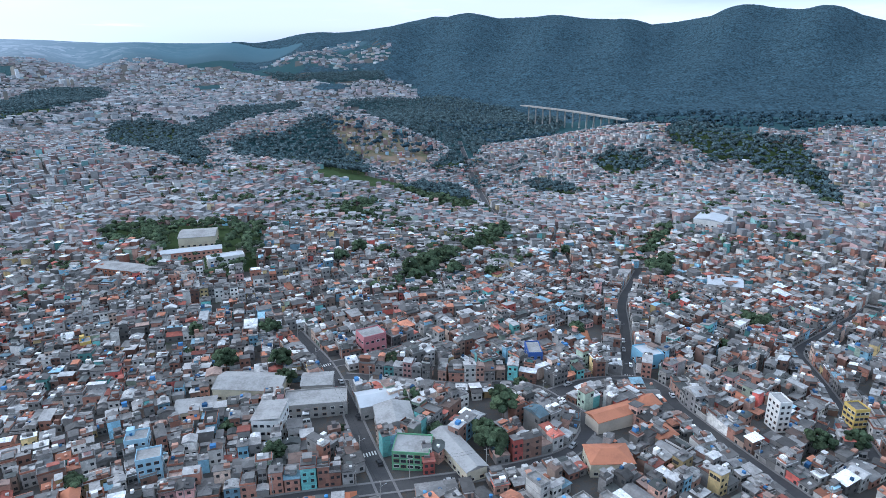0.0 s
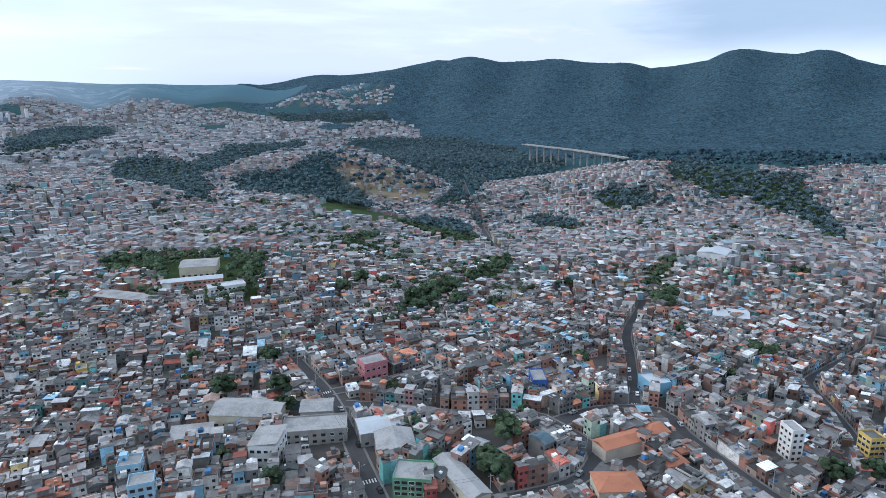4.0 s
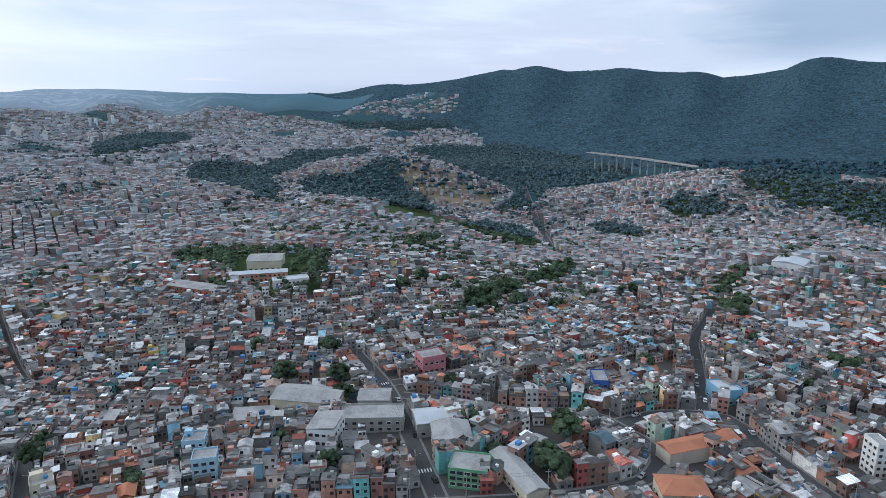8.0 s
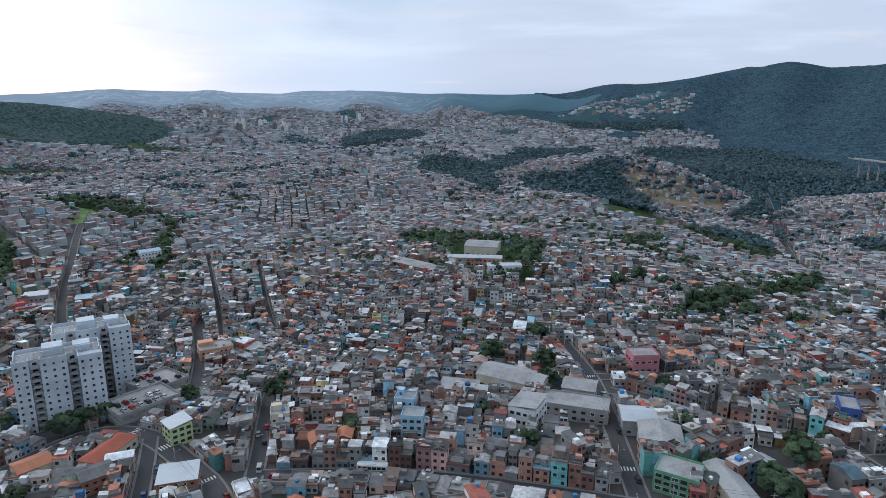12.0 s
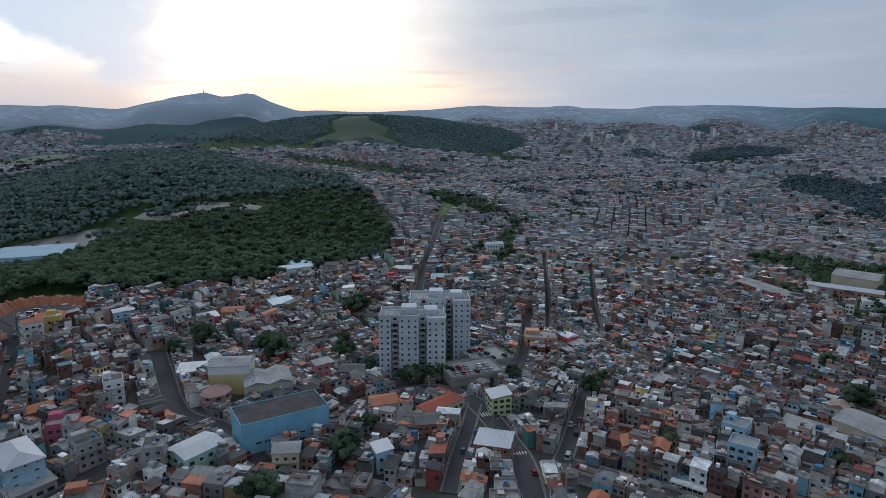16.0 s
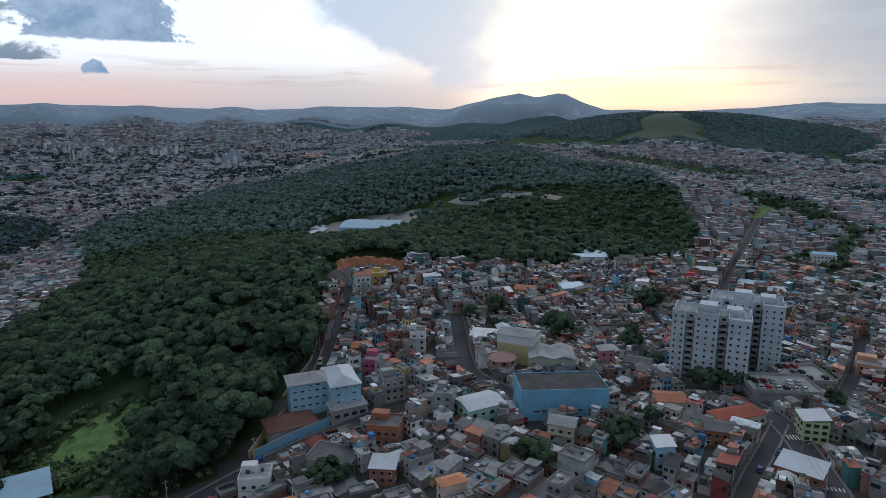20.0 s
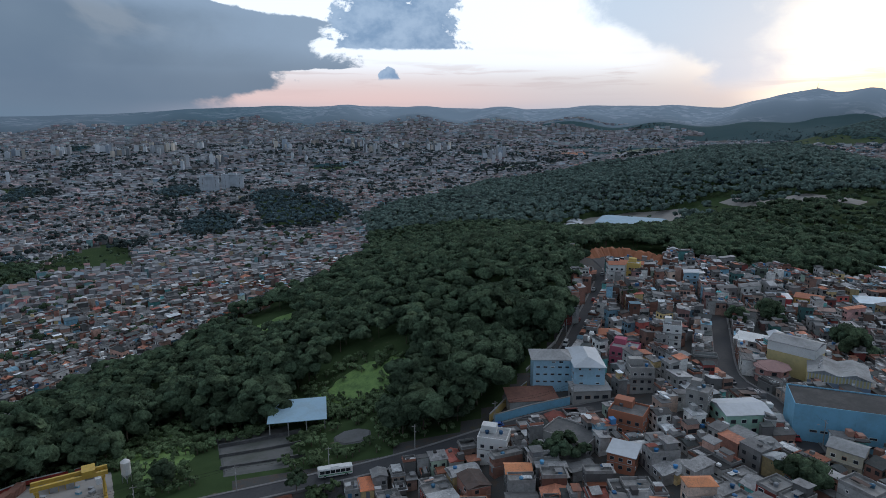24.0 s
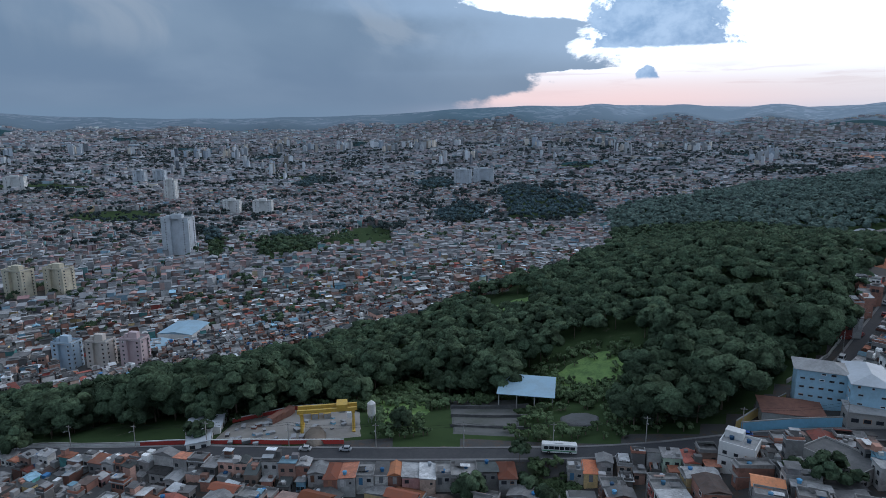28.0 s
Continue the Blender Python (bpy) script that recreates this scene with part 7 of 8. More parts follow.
def bank(name, label, pts, h, mat):
    """A steep bare cutting along a line: a rough face, a rounded lip and a back slope."""
    br = np.random.default_rng(4)
    P = np.array(pts, float)
    L = np.concatenate([[0], np.cumsum(np.hypot(*np.diff(P, axis=0).T))])
    s = np.arange(0, L[-1], 1.5)
    P = np.column_stack([np.interp(s, L, P[:, 0]), np.interp(s, L, P[:, 1])])
    T = np.gradient(P, axis=0)
    T /= np.linalg.norm(T, axis=1)[:, None]
    N = np.column_stack([-T[:, 1], T[:, 0]])
    fade = np.clip(np.minimum(s, s[-1] - s) / 8, 0, 1)
    rows = []
    for off, up in ((0.0, -0.6), (0.7, 0.35), (1.3, 0.7), (2.2, 1.0), (4.0, 0.95), (8.0, -0.6)):
        q = P + N * (off + br.normal(0, 0.35, len(P)))[:, None]
        rows.append(np.column_stack([q, land(*q.T) + np.where(up < 0, up, h * up * fade * br.uniform(0.8, 1.15, len(P)))]))
    n = len(P)
    Fs = [[k * n + i, k * n + i + 1, (k + 1) * n + i + 1, (k + 1) * n + i] for k in range(5) for i in range(n - 1)]
    return tagged(new(name, mesh_from(name, np.vstack(rows), Fs, [mat])), label, "bank", kind="structure")


bank("clay_bank", "bare red clay bank dug out of the hill", [(-376, -26), (-392, -18), (-400, -4), (-398, 12), (-388, 24), (-374, 34)][::-1], 4.5, M_CLAY)
pad("parking_ground", "grey gravel parking place below a clay bank", "yard", [(-350, -14), (-372, -22), (-392, -4), (-376, 10), (-352, 0)], M_ASPHALT, 0.4)
pad("glade_ground", "bright grassy clearing in the woods", "grass", blob(-226, -106, 29, 19, 2.6, 1.0), M_GRASS, 0.3)
pad("glade_ground", "steep rough grass bank beside an old court", "grass", [(-151, -156), (-180, -174), (-194, -167), (-164, -134), (-146, -127), (-136, -134)], M_GRASS, 0.3)
pad("glade_ground", "grassy clearing at the edge of the woods", "grass", blob(-308, -200, 22, 11, 2.7, 2.2), M_GRASS, 0.3)
pad("quarry_ground", "pale bare earth of a dug slope in the woods", "bank", [(-784, 93), (-797, 116), (-746, 152), (-741, 178), (-625, 205), (-612, 193), (-715, 143), (-702, 125)], M_GRAVEL, 0.8)
pad("store_yard", "pale bare ground round a great store", "yard", [(-672, -92), (-730, -84), (-775, -48), (-792, 0), (-785, 66), (-730, 62), (-672, 44), (-668, -20)], M_GRAVEL, 0.6)
pad("clay_cut", "bare red earth where a house was cleared", "bank", [(69, 311), (83, 311), (81, 291), (70, 281), (63, 293)], M_CLAY, 0.5)
pad("red_field", "reddish bare field out on the plain", "field", [(-2316, -435), (-2458, -339), (-2401, -191), (-2080, -150), (-1990, -277)], M_CLAY, 2.0)
pad("green_field", "pale green fields beyond the wooded hill", "field", [(-1560, -60), (-2047, -86), (-2509, 35), (-2511, 179), (-1800, 180), (-1480, 120)], worn("pale_field", (0.105, 0.125, 0.075), (0.06, 0.075, 0.045), 0.6, 0.05, 0.008, relief=0), 2.0)
pad("slope_meadow", "green and tan grassy slope above the houses", "grass", [(510, 851), (534, 841), (506, 744), (464, 662), (440, 645), (486, 744)], worn("tan_grass", (0.16, 0.15, 0.085), (0.06, 0.085, 0.04), 0.8, 0.1, 0.03, relief=0), 1.0)
pad("hill_grass", "rough green open slope among houses", "grass", [(-626, 344), (-652, 402), (-600, 415), (-545, 400), (-545, 372), (-575, 345)], M_GRASS, 0.8)
MEADOW = [(-1452, 575), (-1505, 602), (-1540, 684), (-1622, 716), (-1690, 810), (-1672, 850), (-1604, 818), (-1536, 850), (-1476, 802), (-1392, 812), (-1428, 766), (-1478, 742), (-1440, 676), (-1478, 628)]
pad("hill_meadow", "green meadow on the flank of a far hill", "grass", MEADOW, worn("dry_grass", (0.048, 0.072, 0.042), (0.034, 0.052, 0.034), 0.6, 0.3, 0.02), 1.0)

shed = thing("open_hall", "roofed open hall on posts above old terraces", "shed", Matrix.Translation((-194, -114, float(land(-194, -114)) + 0.3)) @ Matrix.Rotation(radians(118), 4, "Z"))
part("roof", bm_roof(8.5, 10.6, 1.0, 0.15, "shed"), M_BLUEROOF, shed, m=Matrix.Translation((0, 0, 6.2)) @ Matrix.Rotation(math.pi / 2, 4, "Z"))
for sx in (-1, -0.33, 0.33, 1):
    for sy in (-1, 1):
        part("post", boxes((sx * 9.8 - 0.2, sx * 9.8 + 0.2, sy * 7.6 - 0.2, sy * 7.6 + 0.2, -1.5, 6.3)), M_CONCRETE, shed)
part("back_wall", boxes((-9.8, 9.8, 7.4, 7.6, 0, 5.5)), M_CONCRETE, shed)


def wall_run(name, label, pts, h, mat, thick=0.25, cap=None):
    ob = thing(name, label, "wall", Matrix.Identity(4))
    for a, b in zip(pts, pts[1:]):
        ln = math.dist(a, b)
        n = max(1, int(ln / 6))
        for k in range(n):
            p, q = [(a[i] + (b[i] - a[i]) * k / n) for i in (0, 1)], [(a[i] + (b[i] - a[i]) * (k + 1) / n) for i in (0, 1)]
            za, zb = float(land(*p)) + 0.3, float(land(*q)) + 0.3
            lean = Matrix.Identity(4)
            lean[2][0] = (zb - za) / (ln / n)
            m = Matrix.Translation(((p[0] + q[0]) / 2, (p[1] + q[1]) / 2, (za + zb) / 2)) @ Matrix.Rotation(math.atan2(q[1] - p[1], q[0] - p[0]), 4, "Z")
            for name_, row, m_ in (("panel", (-ln / n / 2 - 0.01, ln / n / 2 + 0.01, -thick / 2, thick / 2, -1.5, h), mat), ("coping", (-ln / n / 2, ln / n / 2, -thick / 2 - 0.06, thick / 2 + 0.06, h, h + 0.25), cap or M_CONCRETE)):
                bm = boxes(row)
                bm.transform(lean)
                part(name_, bm, m_, ob, m=m)
    return ob


wall_run("road_wall", "long low pale wall along the ridge road", [(-50, -300), (-66, -248), (-76, -217), (-86, -195)], 1.0, M_WHITE)
wall_run("yard_wall", "low white and red wall before the works yard", [(-86, -195), (-98, -169), (-110, -151), (-122, -136)], 1.1, M_RED, cap=M_WHITE)
wall_run("back_wall", "low red and white wall behind the works yard", [(-112, -182), (-122, -178), (-134, -176), (-146, -166)], 1.1, M_RED, cap=M_WHITE)
for k, (a, b) in enumerate((((-154, -119), (-169, -97)), ((-163, -126), (-179, -103)), ((-172, -133), (-189, -110)))):
    wall_run("terrace_wall", "low mossy retaining wall of an old court", [a, b], 0.5 + 0.3 * k, M_OLDROOF, cap=M_OLDROOF)
wall_run("blue_wall", "painted blue boundary wall with panels", [(-190.5, -38.5), (-197.3, -26.6), (-203, -15)], 2.6, M_BLUE)
wall_run("stepped_wall", "stepped yellow and grey wall beside the woods", [(-191, -40), (-201, -37), (-214, -31.5)], 2.6, worn("ochre_wall", (0.50, 0.36, 0.13), (0.30, 0.25, 0.16), 0.5), cap=M_CONCRETE)
wall_run("kerb_wall", "low pale wall along the forest road", [(-228, -34), (-254, -26), (-275, -24), (-309, -20), (-335, -18)], 0.9, M_CONCRETE)
block("rusty_shed", "low shed with a patched rusty sheet roof", "shed", -204.5, -28.5, 17, 9, 114, 2.6, M_CONCRETE, M_RUST, "shed", 1.2, 0)
block("shop_row", "grey-roofed row of open shop fronts at the kerb", "shop", -208, -9, 13, 6, 112, 4.0, M_CONCRETE, M_GREYROOF, "shed", 0.9, 1, (4, 1), (2.0, 1.3))
block("site_office", "pale site shed with a white sheet roof in the yard", "shed", -105, -186, 17, 11, 50, 4.2, M_WHITE, M_PALEROOF, "gable", 1.0, 1, (4, 2))
block("site_office", "small pale shed beside the works yard", "shed", -96, -175, 11, 7, 55, 2.8, M_WHITE, M_PALEROOF, "shed", 0.6, 1, (3, 2))
block("ruined_hut", "small roofed hut at the edge of the woods", "hut", -208, -154, 11, 6, 120, 3.0, M_WHITE, M_GREYROOF, "gable", 1.0, 1, (3, 2))
block("flat_house", "broad low house with a stained dark flat roof", "house", -178, -12, 15, 11, 68, 4.5, M_CONCRETE, M_OLDROOF, "flat", 1, 1, (4, 3), parapet=0.6)

# ---- trees ----
def leaf_cloud(r, n, size, centres, radii, hubs):
    """Leaf clumps as small bent quads round several limb ends."""
    k = r.integers(0, len(centres), n)
    u = r.normal(size=(n, 3))
    u /= np.linalg.norm(u, axis=1)[:, None]
    rad = radii[k] * (0.70 + 0.42 * r.random(n))
    c = centres[k] + u * rad[:, None] * np.array([1, 1, 0.75])
    u = u + r.normal(0, 0.5, (n, 3))
    u /= np.linalg.norm(u, axis=1)[:, None]
    way = c - hubs[k]
    out = 0.75 * u + 0.55 * way / (np.linalg.norm(way, axis=1)[:, None] + 1e-9)
    a = np.cross(u, r.normal(size=(n, 3)))
    a /= np.linalg.norm(a, axis=1)[:, None] + 1e-9
    b = np.cross(u, a)
    b /= np.linalg.norm(b, axis=1)[:, None] + 1e-9
    tilt = u * r.uniform(-0.3, 0.3, (n, 1))
    s = size * r.uniform(0.55, 1.3, (n, 1))
    V = np.stack([c - a * s - b * s * 0.7 + tilt * s, c + a * s - b * s * 0.6 - tilt * s, c + a * s * 0.9 + b * s * 0.7 + tilt * s * 0.5, c - a * s * 0.8 + b * s - tilt * s], 1)
    return V.reshape(-1, 3), np.repeat(out, 4, 0)


def soft_normals(me, N, lift=0.35):
    """Shade the leaf masses as rounded crowns."""
    N = N + np.array([0, 0, lift])
    N /= np.linalg.norm(N, axis=1)[:, None] + 1e-9
    me.normals_split_custom_set_from_vertices(N.tolist())


def lobes(r, centres, radii, fine):
    """Uneven rounded masses of foliage under the outer leaves."""
    bm = bmesh.new()
    bmesh.ops.create_icosphere(bm, subdivisions=2 if fine else 1, radius=1.0)
    base = np.array([v.co[:] for v in bm.verts])
    tri = np.array([[v.index for v in f.verts] for f in bm.faces])
    bm.free()
    n, k = len(centres), len(base)
    q = r.uniform(0, 6.28, n)
    c, s = np.cos(q)[:, None], np.sin(q)[:, None]
    bx = base[None, :, 0] * c - base[None, :, 1] * s
    by = base[None, :, 0] * s + base[None, :, 1] * c
    wob = r.uniform(0.74, 1.14, (n, k))
    R = radii[:, None] * wob
    V = np.stack([centres[:, :1] + bx * R, centres[:, 1:2] + by * R, centres[:, 2:3] + np.repeat(base[None, :, 2], n, 0) * R * 0.8], -1).reshape(-1, 3)
    F3 = (tri[None] + (np.arange(n) * k)[:, None, None]).reshape(-1, 3)
    return V, F3, np.stack([bx, by, np.repeat(base[None, :, 2], n, 0)], -1).reshape(-1, 3)


def tree_parts(seed, height, spread, clumps, size):
    r = np.random.default_rng(seed)
    n = 17
    k = np.arange(n)
    up = 1 - (k + 0.5) / n * 1.25
    az = k * 2.39996 + r.uniform(-0.5, 0.5, n)
    side = np.sqrt(np.clip(1 - up * up, 0, 1))
    reach = r.uniform(0.66, 0.92, n) * (1 + 0.18 * np.sin(az * 2 + seed))
    deep = height * 0.42
    cen = np.column_stack([side * spread * reach * np.cos(az), side * spread * reach * np.sin(az), height - deep + up * deep * reach])
    cen = np.vstack([cen[r.permutation(n)], [[0, 0, height - deep]]])
    rad = spread * r.uniform(0.30, 0.46, len(cen))
    rad[-1] = spread * 0.62
    LV, LF, LN = lobes(r, cen, rad * 0.86, True)
    V, N = leaf_cloud(r, clumps, size, cen[:-1], rad[:-1], np.tile([0, 0, height - deep * 1.2], (n, 1)))
    crown = mesh_from("crown", np.vstack([LV, V]), LF.tolist() + (np.arange(len(V)).reshape(-1, 4) + len(LV)).tolist(), [M_LEAF], smooth=True)
    hub = np.vstack([LV, V]) - np.array([0, 0, height - deep])
    hub /= np.linalg.norm(hub, axis=1)[:, None] + 1e-9
    soft_normals(crown, np.vstack([hub[:len(LV)], N]))
    bars = [((0, 0, -0.8), (0.15, 0.1, height * 0.5), 0.034 * height * 0.6, 0.018 * height * 0.6)]
    for c in cen[:6]:
        bars.append(((0.12, 0.08, height * (0.30 + 0.1 * r.random())), tuple(c), 0.011 * height * 0.6, 0.004 * height))
    bm = tubes(*bars, sides=6)
    trunk = bpy.data.meshes.new("trunk")
    bm.to_mesh(trunk)
    bm.free()
    trunk.materials.append(M_BARK)
    return trunk, crown


SPECIES = [tree_parts(s, h, w, c, z) for s, h, w, c, z in ((1, 11, 5.6, 900, 0.20), (2, 13, 6.0, 950, 0.21), (3, 9, 5.2, 800, 0.19), (4, 14, 5.6, 900, 0.20), (5, 8, 5.6, 850, 0.20), (6, 12, 6.8, 1000, 0.22))]
KIND = ["broad dark green tree with a rounded crown", "tall dark green tree with several crowns", "low bushy green tree", "tall slender tree with a high crown", "wide low green tree", "large spreading dark green tree"]
TREES = []
for k, (trunk, crown) in enumerate(SPECIES):
    ob = thing("tree", KIND[k], "tree", pose(0, 0, -400))
    part("trunk", trunk, None, ob)
    part("crown", crown, None, ob)
    TREES.append(ob)
placed = [0] * len(TREES)


def plant(x, y, k, scale, turn, group):
    m = Matrix.Translation((x, y, float(land(x, y)) - 0.1)) @ Matrix.Rotation(turn, 4, "Z") @ Matrix.Diagonal((scale, scale, scale * (0.9 + 0.2 * ((turn * 7) % 1)), 1))
    if not placed[k]:
        TREES[k].matrix_basis = m
        ob = TREES[k]
    else:
        ob = copy_thing(TREES[k], Matrix.Identity(4))
        ob.matrix_basis = m
    placed[k] += 1
    tagged(ob, group=group)
    return ob


tr = np.random.default_rng(5)


def scatter(poly, step):
    P = np.array(poly, float)
    lo, hi = P.min(0), P.max(0)
    gx, gy = np.meshgrid(np.arange(lo[0], hi[0], step), np.arange(lo[1], hi[1], step))
    x, y = gx.ravel() + tr.uniform(-0.45, 0.45, gx.size) * step, gy.ravel() + tr.uniform(-0.45, 0.45, gx.size) * step
    ok = inside(poly, x, y)
    for cx, cy, r in GLADES:
        ok &= np.hypot(x - cx, y - cy) > r * (0.85 + 0.3 * tr.random(x.size))
    for cx, cy, r in CLEAR:
        ok &= np.hypot(x - cx, y - cy) > r * 0.8
    x, y = x[ok], y[ok]
    near_road = road_gap(x, y) > np.where((y < -20) & (x > -190), 11.0, 4.0)
    return x[near_road], y[near_road]


fx, fy = scatter(WOODS[0], 6.3)
order = np.argsort(np.hypot(fx, fy))
single = order[:300]
for i in single:
    plant(fx[i], fy[i], int(tr.integers(0, 6)), 0.68 + 0.9 * tr.random() ** 1.5, tr.uniform(0, 6.28), "trees of the wooded hill")

TOWN_TREES = [(-164, 47, 1.1), (-326, 157, 1.1), (-267, 120, 1.1), (-275, 88, 1.1), (-304, 64, 0.9), (-219, 136, 0.8), (-222, 130, 0.8), (-173, 77, 0.8), (-208, 178, 0.8), (-299, 4, 0.7), (-287, 48, 0.8), (-278, 195, 0.8),
              (-79, 205, 0.6), (-98, 258, 1.0), (-66, 243, 0.7), (-72, 258, 0.9), (-87, 295, 0.9), (-81, 226, 0.5), (-20, 258, 0.9), (-10, 222, 0.7), (27, 214, 1.0), (21, 190, 0.9), (18, 196, 0.8), (0, 200, 0.6), (73, 297, 0.7),
              (178, 327, 0.9), (182, 318, 0.9), (174, 320, 0.8), (151, 364, 0.9), (146, 284, 0.7), (140, 193, 0.8), (155, 195, 0.7), (36, 236, 0.5), (-37, 203, 0.5), (-57, 186, 0.8), (-127, 298, 0.7), (-123, 278, 0.6),
              (-70, 415, 1.0), (-58, 433, 1.0), (17, 492, 1.0), (-9, 409, 1.0), (-19, 393, 1.0), (11, 399, 0.9), (37, 398, 0.8), (24, 470, 0.9), (5, 440, 1.0), (-4, 428, 1.0), (50, 520, 1.0), (58, 540, 1.0), (100, 470, 0.8),
              (-62, -235, 1.0), (-203, -146, 0.8), (-129, -93, 0.7), (-167, -14, 0.8), (-143, -82, 0.5), (-148, -88, 0.5), (-140, -74, 0.5), (-96, -176, 0.6), (-176, 202, 0.7), (-171, 190, 0.8), (-121, 174, 0.7), (-200, 203, 0.6),
              (160, 420, 1.1), (166, 432, 1.1), (172, 445, 1.1), (158, 436, 1.0), (-436, 350, 1.0)]
for x, y, s in TOWN_TREES:
    plant(x, y, int(tr.integers(0, 6)), s, tr.uniform(0, 6.28), "trees among the houses")


def grove(name, x, y, height, spread, clumps, size, label, mat=None, limbs=5, bulk=True):
    """Many trees joined: leaf clumps round a few limb ends each, with bare gaps."""
    n = len(x)
    z = land(x, y)
    big = tr.uniform(0.62, 1.35, n)
    h, w = height * (0.5 + 0.5 * big) * tr.uniform(0.85, 1.1, n), spread * big
    az, out = tr.uniform(0, 6.28, (n, limbs)), np.sqrt(tr.random((n, limbs))) * 0.7
    cx = x[:, None] + out * w[:, None] * np.cos(az)
    cy = y[:, None] + out * w[:, None] * np.sin(az)
    cz = z[:, None] + h[:, None] * (0.82 - 0.3 * out ** 1.5)
    cen = np.stack([cx, cy, cz], -1).reshape(-1, 3)
    rad = (w[:, None] * tr.uniform(0.28, 0.46, (n, limbs))).ravel()
    hubs = np.repeat(np.column_stack([x, y, z + h * 0.5]), limbs, 0)
    V, N = leaf_cloud(tr, n * clumps, size, cen, rad, hubs)
    low = tubes(*[((x[i], y[i], z[i] - 0.5), (x[i], y[i], z[i] + h[i] * 0.6), 0.22, 0.12) for i in range(0, n, max(1, n // 400))], sides=4)
    faces = np.arange(len(V)).reshape(-1, 4)
    if bulk:
        LV, LF, LN = lobes(tr, cen, rad * 0.95, False)
        way = LV - np.repeat(hubs, len(LV) // len(hubs), 0)
        LN = 0.1 * LN + 0.9 * way / (np.linalg.norm(way, axis=1)[:, None] + 1e-9)
        V, N, faces = np.vstack([LV, V]), np.vstack([LN, N]), LF.tolist() + (faces + len(LV)).tolist()
    me = mesh_from(name, V, faces, [mat or M_LEAF], smooth=True)
    soft_normals(me, N)
    ob = tagged(new(name, me), label, "trees", kind="stuff")
    bark = bpy.data.meshes.new("trunks")
    low.to_mesh(bark)
    low.free()
    bark.materials.append(M_BARK)
    t = new("trunks", bark)
    t.parent = ob
    tagged(t, kind="stuff")


rest = order[300:]
rest = rest[np.hypot(fx[rest], fy[rest]) < 520]
grove("hill_wood", fx[rest], fy[rest], 11, 6.2, 60, 0.34, "dense dark green woods on the hill", None, 7)
gx, gy = [], []
fx2, fy2 = scatter(WOODS[0], 9.4)
far_ok = np.hypot(fx2, fy2) >= 520
back = np.hypot(fx2, fy2) > 700
slope_x, slope_y = fx2[far_ok & back], fy2[far_ok & back]
gx.append(fx2[far_ok & ~back]); gy.append(fy2[far_ok & ~back])
for poly in WOODS[1:]:
    a, b = scatter(poly, 10.0 if abs(poly[0][0]) + abs(poly[0][1]) < 1500 else 11.5)
    gx.append(a); gy.append(b)
gx, gy = np.concatenate(gx), np.concatenate(gy)
gnear = np.hypot(gx, gy) < 760
grove("town_wood", gx[gnear], gy[gnear], 10, 5.6, 40, 0.42, "dark green woods between parts of the town", None, 6)
grove("distant_wood", gx[~gnear], gy[~gnear], 11, 7.0, 14, 0.9, "distant dark woods between parts of the town", M_HAZELEAF, 4)
# paler, bluer leaf colours stand in for haze over the far slope
grove("hill_slope_wood", slope_x, slope_y, 11, 8.4, 14, 0.9, "dense woods on the far slope of the hill", foliage("hazed_slope_leaves", (0.092, 0.132, 0.116), (0.112, 0.152, 0.130), (0.102, 0.142, 0.122), 0.3, 0.7, 0.72), 4)
# clumps of trees among the houses of the plain, and the wooded slopes of the hills
k = 2000
b, d = np.radians(tr.uniform(-36, 168, k)), 420 + 2400 * tr.random(k) ** 1.1
cx, cy = -d * np.sin(b), d * np.cos(b)
cnt = np.maximum(1, (tr.random(k) ** 3 * 13).astype(int))
px = np.repeat(cx, cnt) + tr.normal(0, 1, cnt.sum()) * np.repeat(6 + d * 0.008, cnt)
py = np.repeat(cy, cnt) + tr.normal(0, 1, cnt.sum()) * np.repeat(5 + d * 0.004, cnt)
k = 34000
b, d = np.radians(tr.uniform(-36, 168, k)), np.sqrt(tr.uniform(700 ** 2, 3200 ** 2, k))
qx, qy = -d * np.sin(b), d * np.cos(b)
wob = np.sin(qx / 130 + 1.7 * np.sin(qy / 210)) * np.sin(qy / 150 + 1.3 * np.sin(qx / 270))
px, py = np.concatenate([px, qx[wob > 0.85]]), np.concatenate([py, qy[wob > 0.85]])
# woods and hedges on the green plain towards the double peak
k = 1500
b, d = np.radians(tr.uniform(58, 95, k)), np.sqrt(tr.uniform(1250 ** 2, 3100 ** 2, k))
qx, qy = -d * np.sin(b), d * np.cos(b)
keep = ~built_up(qx, qy) & (np.sin(qx / 90 + qy / 300) + np.sin(qy / 110 - qx / 210) > -0.5)
px, py = np.concatenate([px, qx[keep]]), np.concatenate([py, qy[keep]])
# belts of trees along streams and roads of the plain, and bushes on the terraces
for k in range(190):
    b, d = np.radians(tr.uniform(-30, 166)), 560 + 2400 * tr.random()
    long_, n = tr.uniform(40, 150) * (0.6 + d / 2200), int(tr.integers(12, 30))
    u, v = tr.normal(0, 0.5, n) * long_, tr.normal(0, 7, n) + 10 * np.sin(tr.uniform(0, 6) + np.linspace(0, 4, n))
    bend = b + tr.uniform(-0.5, 0.5)
    px = np.concatenate([px, -d * np.sin(b) - u * np.cos(bend) - v * np.sin(bend)])
    py = np.concatenate([py, d * np.cos(b) - u * np.sin(bend) + v * np.cos(bend)])
qx, qy = tr.uniform(-270, 0, 700), tr.uniform(840, 1510, 700)
keep = inside(TERRACES, qx, qy) & (tr.random(700) < 0.6)
